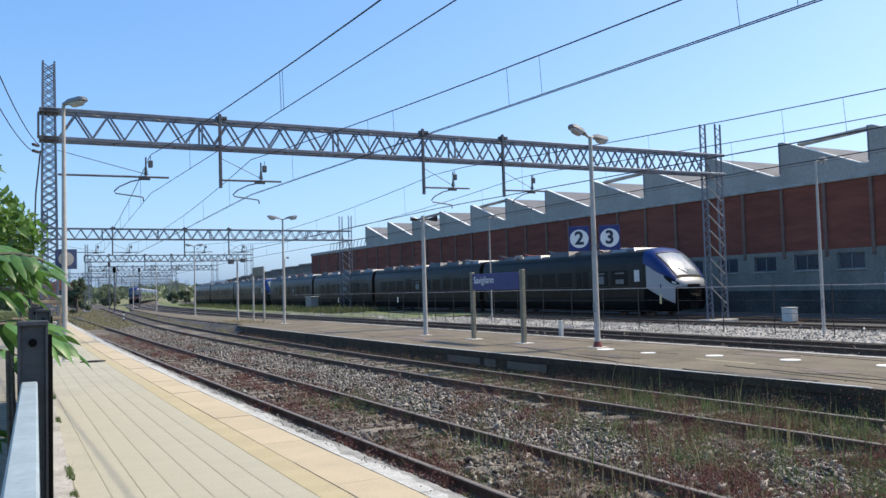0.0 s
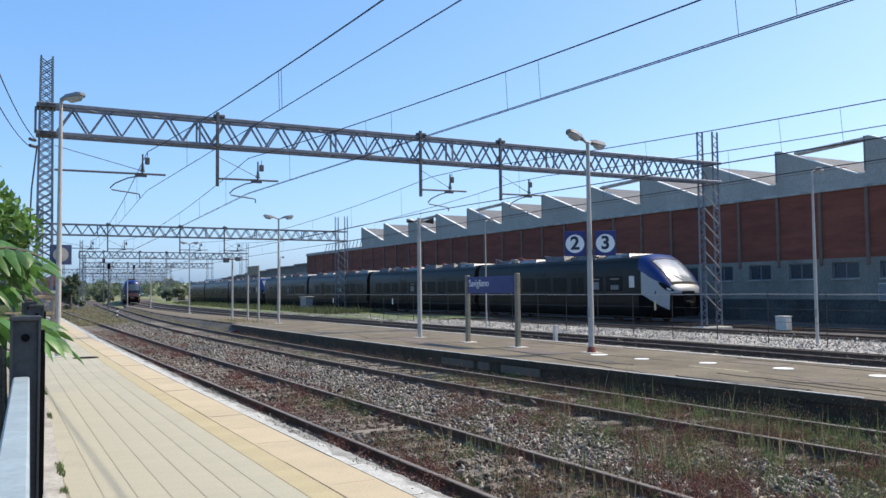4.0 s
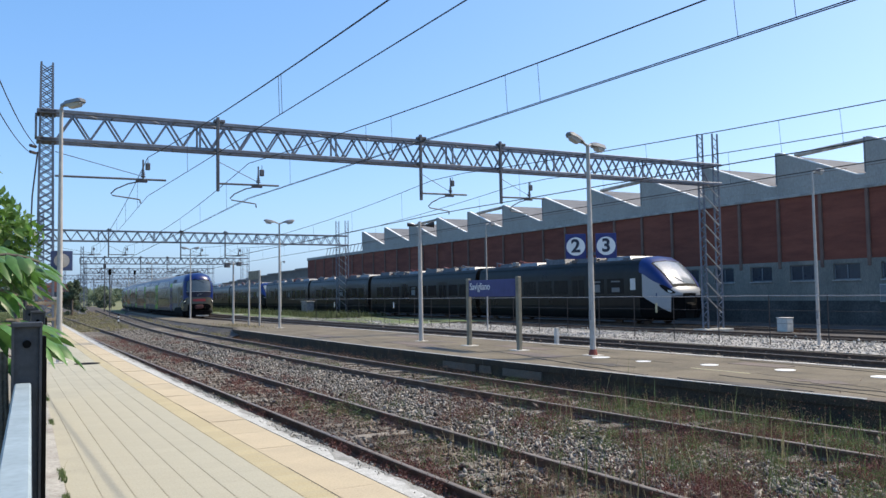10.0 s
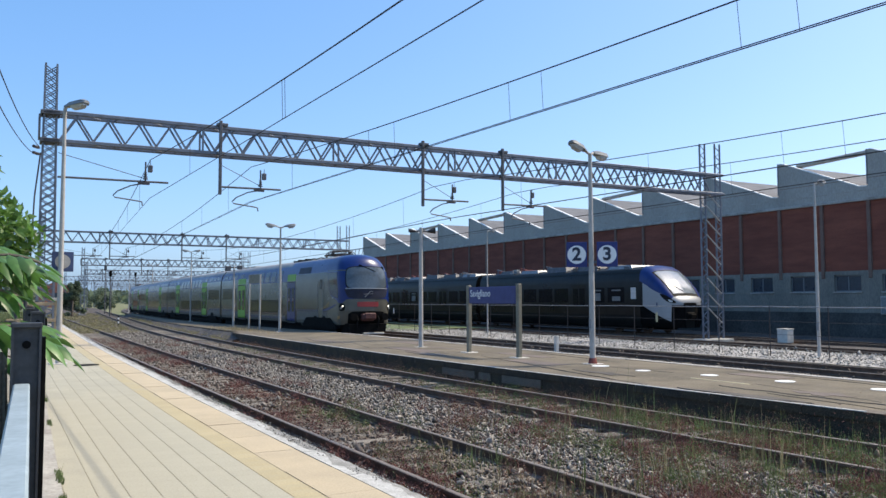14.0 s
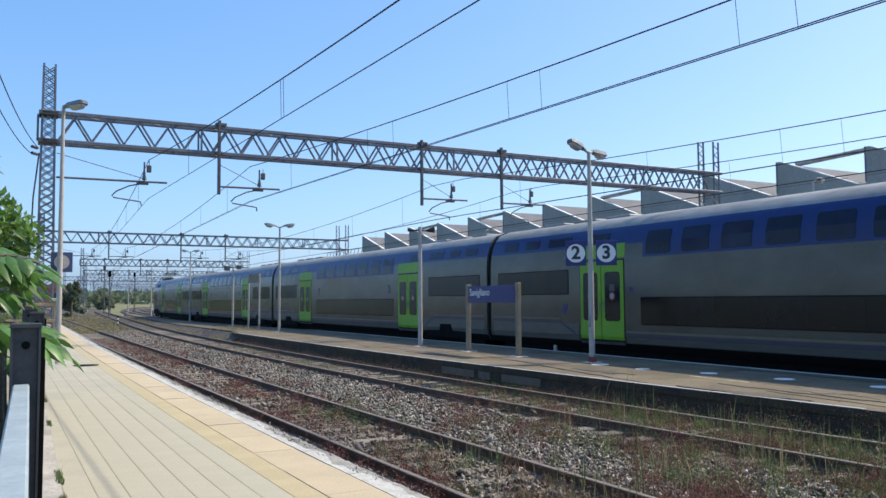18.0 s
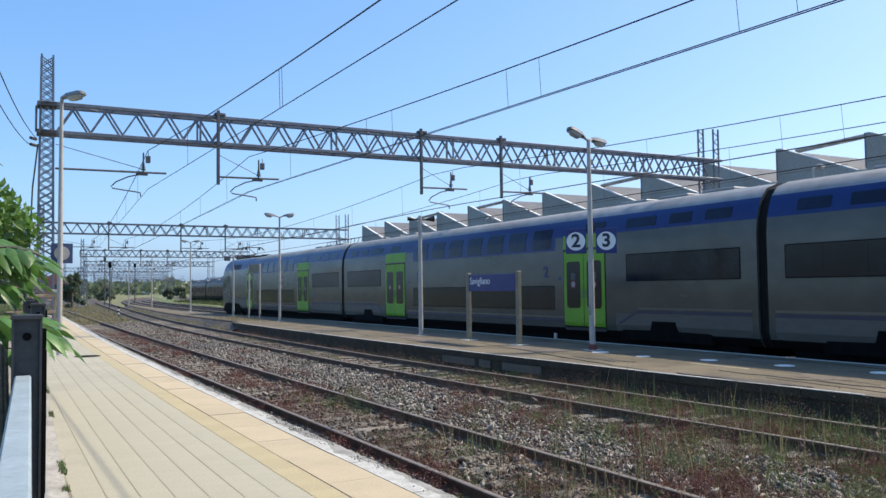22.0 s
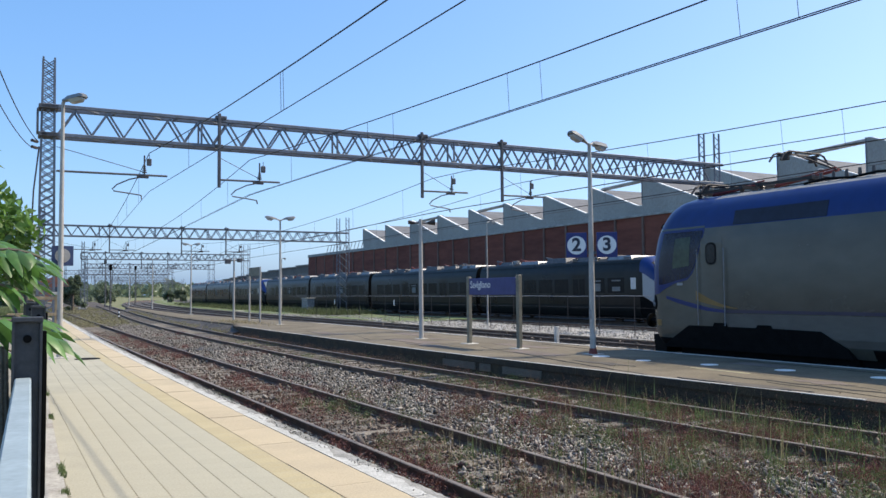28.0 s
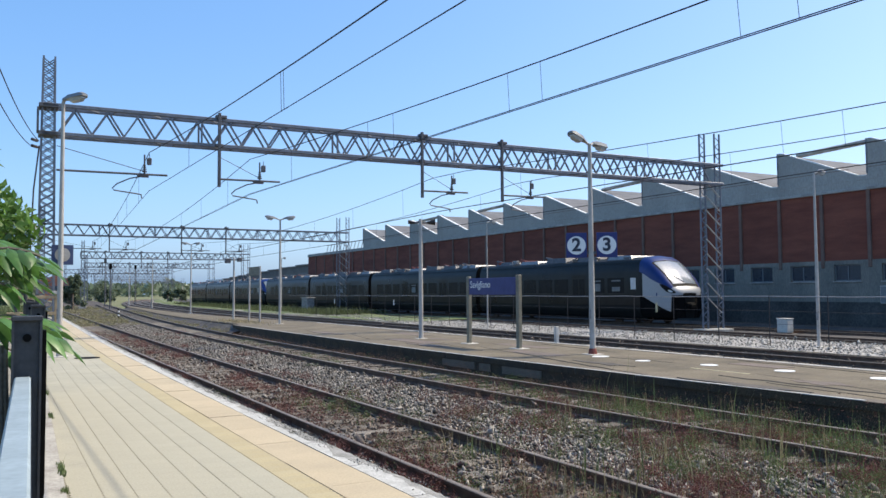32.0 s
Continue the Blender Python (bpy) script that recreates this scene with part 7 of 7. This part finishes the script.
tagged(new("brown_weeds", fluff("brown_weeds", 750, clumps(0.9, 1.6, 4, 40, x_ab, 0.8, -0.2, 1.6, 35.0, -0.16), 0.10, 0.2, 50, 0.013, BLADE_BROWN, 46)), "withered weeds at the foot of the island platform", "weeds", kind="stuff")


def leaf_mesh(length, width, droop=0.25):
    """One pointed leaflet along +y with a folded midrib."""
    v = [(0, 0, 0)]
    prof = ((0.18, 0.62), (0.42, 1.0), (0.70, 0.70))
    for u, w in prof:
        z = -droop * length * u * u
        v += [(-width * w / 2, length * u, z - 0.06 * width), (0, length * u, z + 0.10 * width), (width * w / 2, length * u, z - 0.06 * width)]
    v.append((0, length, -droop * length))
    f = [(0, 2, 1), (0, 3, 2)]
    for i in range(2):
        a = 1 + 3 * i
        f += [(a, a + 1, a + 4), (a, a + 4, a + 3), (a + 1, a + 2, a + 5), (a + 1, a + 5, a + 4)]
    f += [(7, 8, 10), (8, 9, 10)]
    return np.array(v, float), np.array(f)


def frond(base, heading, length, pairs, leaf_len, leaf_w, rise, rng, arch=0.55):
    """A compound leaf: leaflets in pairs along an arching rib. Returns vertices, triangles and the rib's points."""
    vs, fs, o, rib = [], [], 0, []
    h = Vector((math.cos(heading), math.sin(heading), 0))
    for i in range(pairs + 1):
        u = (i + 1) / (pairs + 1)
        p = Vector(base) + h * (length * u) + Vector((0, 0, rise * length * u - arch * length * u * u))
        rib.append(p)
        for s in ((-1, 1) if i < pairs else (0,)):
            lv, lf = leaf_mesh(leaf_len * (0.75 + 0.5 * math.sin(math.pi * min(u + 0.1, 1))), leaf_w * rng.uniform(0.85, 1.15), rng.uniform(0.15, 0.6))
            ang = heading - math.pi / 2 + s * rng.uniform(0.8, 1.2)
            m = Matrix.Translation(p) @ Euler((rng.uniform(-0.5, 0.1), rng.uniform(-0.35, 0.35), ang)).to_matrix().to_4x4()
            mm = np.array(m)
            vs.append(lv @ mm[:3, :3].T + mm[:3, 3])
            fs.append(lf + o)
            o += len(lv)
    return vs, fs, rib




def build_shrub(name, label, at, fronds, seed, height, spread, leaf_len, material, reach=0.7, where=None, taper=0.45):
    """As above, with the leaves joined into one crown."""
    rng = random.Random(seed)
    t = thing(name, label, "shrub", at)
    allv, allf, o = [], [], 0
    stems = Kit()
    for q in range(4):
        a, r = rng.uniform(0, 6.283), spread * rng.uniform(0.1, 0.6)
        stems.tube((0.1 * math.cos(a), 0.1 * math.sin(a), 0), (r * math.cos(a), r * math.sin(a), height * rng.uniform(0.7, 0.95)), 0.025, 0.01, 6)
    for i in range(fronds):
        a = rng.uniform(0, 6.283)
        z = height * (0.12 + 0.88 * rng.random() ** 0.8)
        r = spread * rng.random() ** 0.6 * (1.0 - taper * z / height)
        base, heading = (r * math.cos(a) * 0.8, r * math.sin(a) * 0.8, z), a + rng.uniform(-0.8, 0.8)
        if where:
            base, heading = where[i % len(where)][:3], where[i % len(where)][3]
        v, f, rib = frond(base, heading, reach * rng.uniform(0.75, 1.2), rng.randint(4, 6), leaf_len, leaf_len * 0.40, rng.uniform(0.0, 0.6), rng)
        for x, y in zip(v, f):
            allv.append(x)
            allf.append(y - y.min() + o)
            o += len(x)
        stems.pipe([base] + rib, 0.006, 4)
    tagged(part("branchwork", stems, BARK, t), kind="stuff")
    tagged(part("foliage", quads("foliage", np.concatenate(allv), np.concatenate(allf), material), None, t), kind="stuff")
    return t


def tree(x, y, h, spread, count, leaf_size, material, seed, label, trunk_r=0.12, base_z=-0.2, low=0.25):
    """A tree: tapered trunk, limbs, and a crown of many leaf clumps with gaps."""
    rng = random.Random(seed)
    nrng = np.random.default_rng(seed)
    t = thing("tree", label, "tree", (x, y, base_z))
    part("trunk", Kit().tube((0, 0, 0), (0.05 * h * 0.3, 0, h * 0.55), trunk_r, trunk_r * 0.5, 8), BARK, t)
    limbs = Kit()
    cents = []
    for i in range(26):
        a, u = rng.uniform(0, 6.283), rng.uniform(low, 1.0)
        r = spread * rng.uniform(0.35, 1.0) * math.sin(math.pi * min(0.97, 0.22 + 0.75 * u)) ** 0.7
        c = (r * math.cos(a), r * math.sin(a), h * u * 0.93)
        cents.append((c, rng.uniform(0.16, 0.30) * spread))
        limbs.tube((0, 0, h * min(0.5, u * 0.6)), c, trunk_r * 0.3, 0.01, 5)
    tagged(part("branchwork", limbs, BARK, t), kind="stuff")
    which = nrng.integers(0, len(cents), count)
    c = np.array([cents[i][0] for i in which])
    r = np.array([cents[i][1] for i in which])
    d = nrng.normal(size=(count, 3))
    d /= np.linalg.norm(d, axis=1)[:, None]
    p = c + d * (r * nrng.random(count) ** 0.45)[:, None]
    u = nrng.normal(size=(count, 3))
    u /= np.linalg.norm(u, axis=1)[:, None]
    w = np.cross(u, nrng.normal(size=(count, 3)))
    w /= np.linalg.norm(w, axis=1)[:, None]
    s = (leaf_size * nrng.uniform(0.6, 1.4, count))[:, None]
    v = np.stack([p - u * s, p - w * s * 0.42, p + u * s, p + w * s * 0.42], 1)
    f = np.arange(count * 4).reshape(-1, 4)
    part("crown", quads("crown", v.reshape(-1, 3), f, material), None, t)
    return t


tree(-1.58, 9.2, 4.7, 1.5, 13000, 0.075, LEAF_MID, 3, "leafy green tree beside the railing", 0.07, 0.0, 0.44)
tree(-1.7, 14.0, 5.6, 2.0, 12000, 0.09, LEAF_MID, 4, "dense green tree behind the railing", 0.1, 0.0, 0.36)
tree(-1.3, 5.6, 3.3, 1.1, 9000, 0.06, LEAF_MID, 5, "bushy green tree beside the railing", 0.06, 0.0, 0.5)
build_shrub("shrub", "broad-leaved tree of heaven shoots hanging over the railing", (-0.48, 5.2, 0.0), 30, 8, 1.95, 0.28, 0.22, LEAF_NEAR, 0.40, None, -0.6)
build_shrub("shrub", "fresh green compound leaves reaching over the platform", (0.0, 4.4, 0.0), 9, 9, 2.0, 0.4, 0.17, LEAF_NEAR, 0.30,
            [(-0.10, 0.0, 2.15, 0.1), (-0.14, -0.1, 2.05, -0.2), (-0.12, 0.1, 2.09, 0.5), (-0.06, 0.3, 2.03, 0.2), (-0.25, -0.3, 1.90, 0.3), (-0.03, -0.6, 1.79, 0.1), (-0.05, -0.2, 1.77, 0.4), (-0.02, 0.5, 2.08, 0.0), (-0.15, 0.2, 2.17, 0.3)])
build_shrub("shrub", "tangled green shrub below the railing", (-0.78, 3.9, 0.0), 30, 10, 1.5, 0.45, 0.14, LEAF_MID, 0.4)
# far greenery along the horizon
for i, (x, y, h, s) in enumerate(((9.0, 120, 5.0, 1.7), (3.5, 170, 7, 5), (26, 235, 3.5, 2.2), (15.5, 205, 4, 2.2), (36.5, 205, 3.0, 1.6), (47, 245, 3.5, 2.5), (30, 290, 6, 6), (-6, 190, 8, 6), (-14, 150, 8, 6))):
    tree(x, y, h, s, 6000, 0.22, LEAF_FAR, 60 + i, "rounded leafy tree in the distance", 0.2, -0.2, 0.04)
wood_n = np.random.default_rng(77)
n_far = 16000
ang = wood_n.uniform(-0.25, 1.25, n_far)
dist = wood_n.uniform(620, 900, n_far)
hgt = 10 + 3.0 * np.array([noise.noise((a * 26, 0, 4)) for a in ang])
p = np.stack([np.sin(ang) * dist, np.cos(ang) * dist, np.abs(hgt) * wood_n.random(n_far) ** 0.7], 1)
u = wood_n.normal(size=(n_far, 3)) * 1.7
w = wood_n.normal(size=(n_far, 3)) * 1.3
tagged(new("far_woods", quads("far_woods", np.stack([p - u, p - w, p + u, p + w], 1).reshape(-1, 3), np.arange(n_far * 4).reshape(-1, 4), LEAF_FAR)), "belt of distant trees with haze in their pale colour", "woods", kind="stuff")
for i, (x, y, w, d, h, m) in enumerate(((19, 330, 12, 10, 7, FAR_RED), (8, 360, 9, 9, 6, FAR_RED))):
    hs = thing("distant_house", "small distant house with a pitched roof", "house", (x, y, -0.3), group="distant houses")
    part("wall", Kit().box(-w / 2, w / 2, -d / 2, d / 2, 0, h), m, hs)
    part("roof", Kit().loft([[(-w / 2 - 0.4, q, h), (w / 2 + 0.4, q, h), (0, q, h + 2.2)] for q in (-d / 2 - 0.4, d / 2 + 0.4)]), FAR_RED, hs)
    for q in (-0.28, 0.0, 0.28):
        part("window", Kit().box(w * q - 0.5, w * q + 0.5, -d / 2 - 0.05, -d / 2 + 0.05, h * 0.5, h * 0.75), GLASS_HALL, hs)
tagged(new("olive_weeds", fluff("olive_weeds", 700, lambda r: (x_cd(q) - 0.95 - 0.8 * r.random(), q, -0.17) if (q := 30 + 70 * r.random() ** 1.3) and noise.noise((q * 0.6, 4, 2)) > -0.2 else None, 0.16, 0.16, 45, 0.03, BLADE_DRY_OLIVE, 47)), "olive weeds along the outside of the near track", "weeds", kind="stuff")
tagged(new("olive_weeds", fluff("olive_weeds", 260, lambda r: (x_edge2(q) - 0.75 + 1.0 * r.random(), q, -0.12) if (q := 42 + 60 * r.random() ** 1.2) and noise.noise((q * 0.5, 3, 8)) > 0 else None, 0.16, 0.2, 45, 0.03, BLADE_DRY_OLIVE, 48)), "dry weeds on the broken edge of the island platform", "weeds", kind="stuff")
tagged(new("olive_weeds", fluff("olive_weeds", 1100, lambda r: (x_cd(q) - 1.2 + (x_ab(q) - x_cd(q)) * r.random() ** 1.5, q, -0.17) if (q := 56 + 95 * r.random() ** 1.2) and noise.noise((q * 0.3, 7, 2)) > -0.3 else None, 0.30, 0.14, 40, 0.055, BLADE_DRY_OLIVE, 49)), "olive weeds over the far end of the near track", "weeds", kind="stuff")
for i, (mt, label, n, lim) in enumerate(((BLADE_RED, "knee-high rusty red weed bushes by the rails", 120, 0.06), (BLADE_GREEN, "knee-high green weed bushes by the rails", 60, 0.08), (BLADE_BROWN, "knee-high withered weed bushes by the rails", 60, 0.05))):
    tagged(new("weed_bushes", fluff("weed_bushes", n, clumps(-0.3, 4.6, 4.2, 15, x_cd, 1.1, lim, 1.2, 51.0 + 9 * i, -0.15), 0.15, 0.27, 170, 0.014, mt, 61 + i)), label, "weeds", kind="stuff")
tagged(new("tall_weeds", blades("tall_weeds", 480, clumps(-0.4, 5.0, 3.8, 11, x_cd, 1.0, 0.0, 1.2, 71.0, -0.16), 0.26, 0.0022, BLADE_DRY, 66, 0.5)), "thin dry seed stalks standing over the ballast", "weeds", kind="stuff")

for i, (kind, h, w, m, n, lo, hi, lim) in enumerate((("green", 0.30, 0.0050, BLADE_GREEN, 400, 0.3, 5.4, 0.24), ("pale green", 0.38, 0.0045, BLADE_DRY_OLIVE, 230, -0.2, 5.4, 0.24), ("green", 0.20, 0.007, BLADE_GREEN, 800, 3.6, 5.5, 0.08))):
    tagged(new("tall_weeds", blades("tall_weeds", n, clumps(lo, hi, 3.6, 11.5, x_cd, 1.3, lim, 1.25, 81.0 + 6 * i, -0.16), h, w, m, 71 + i, 0.45)), f"tall {kind} grass standing in tufts over the rails", "weeds", kind="stuff")
tagged(new("red_weeds", fluff("red_weeds", 150, clumps(0.8, 4.8, 3.9, 12, x_cd, 1.2, 0.16, 1.2, 97.0, -0.15), 0.17, 0.24, 230, 0.012, BLADE_RED, 75)), "dense rusty red weed cushions at the near ballast", "weeds", kind="stuff")
for i, (mt, label, n, lim) in enumerate(((BLADE_RED, "rusty red weed bushes crowding the platform track", 55, 0.1), (BLADE_BROWN, "withered bushes crowding the platform track", 45, 0.1), (BLADE_GREEN, "dark green bushes crowding the platform track", 50, 0.12))):
    tagged(new("weed_bushes", fluff("weed_bushes", n, clumps(-2.6, 1.45, 3.6, 13, x_ab, 1.4, lim, 1.15, 121.0 + 9 * i, -0.15), 0.17, 0.30, 190, 0.013, mt, 81 + i)), label, "weeds", kind="stuff")
tagged(new("green_weeds", fluff("green_weeds", 150, clumps(1.5, 5.4, 3.9, 11, x_cd, 1.2, 0.14, 1.2, 103.0, -0.15), 0.15, 0.22, 170, 0.013, BLADE_GREEN, 76)), "leafy green weed cushions at the near ballast", "weeds", kind="stuff")

# ---- the train's run ----
def motions():
    """Keys each car of the passing train along the running line."""
    for car, behind, flip in ((lead, 13.05, False), (second, 39.1, False), (third, 65.15, False), (last, 91.2, True)):
        walk(car, [(t, car_pose(y + behind, flip)) for t, y in FRONT])


motions()
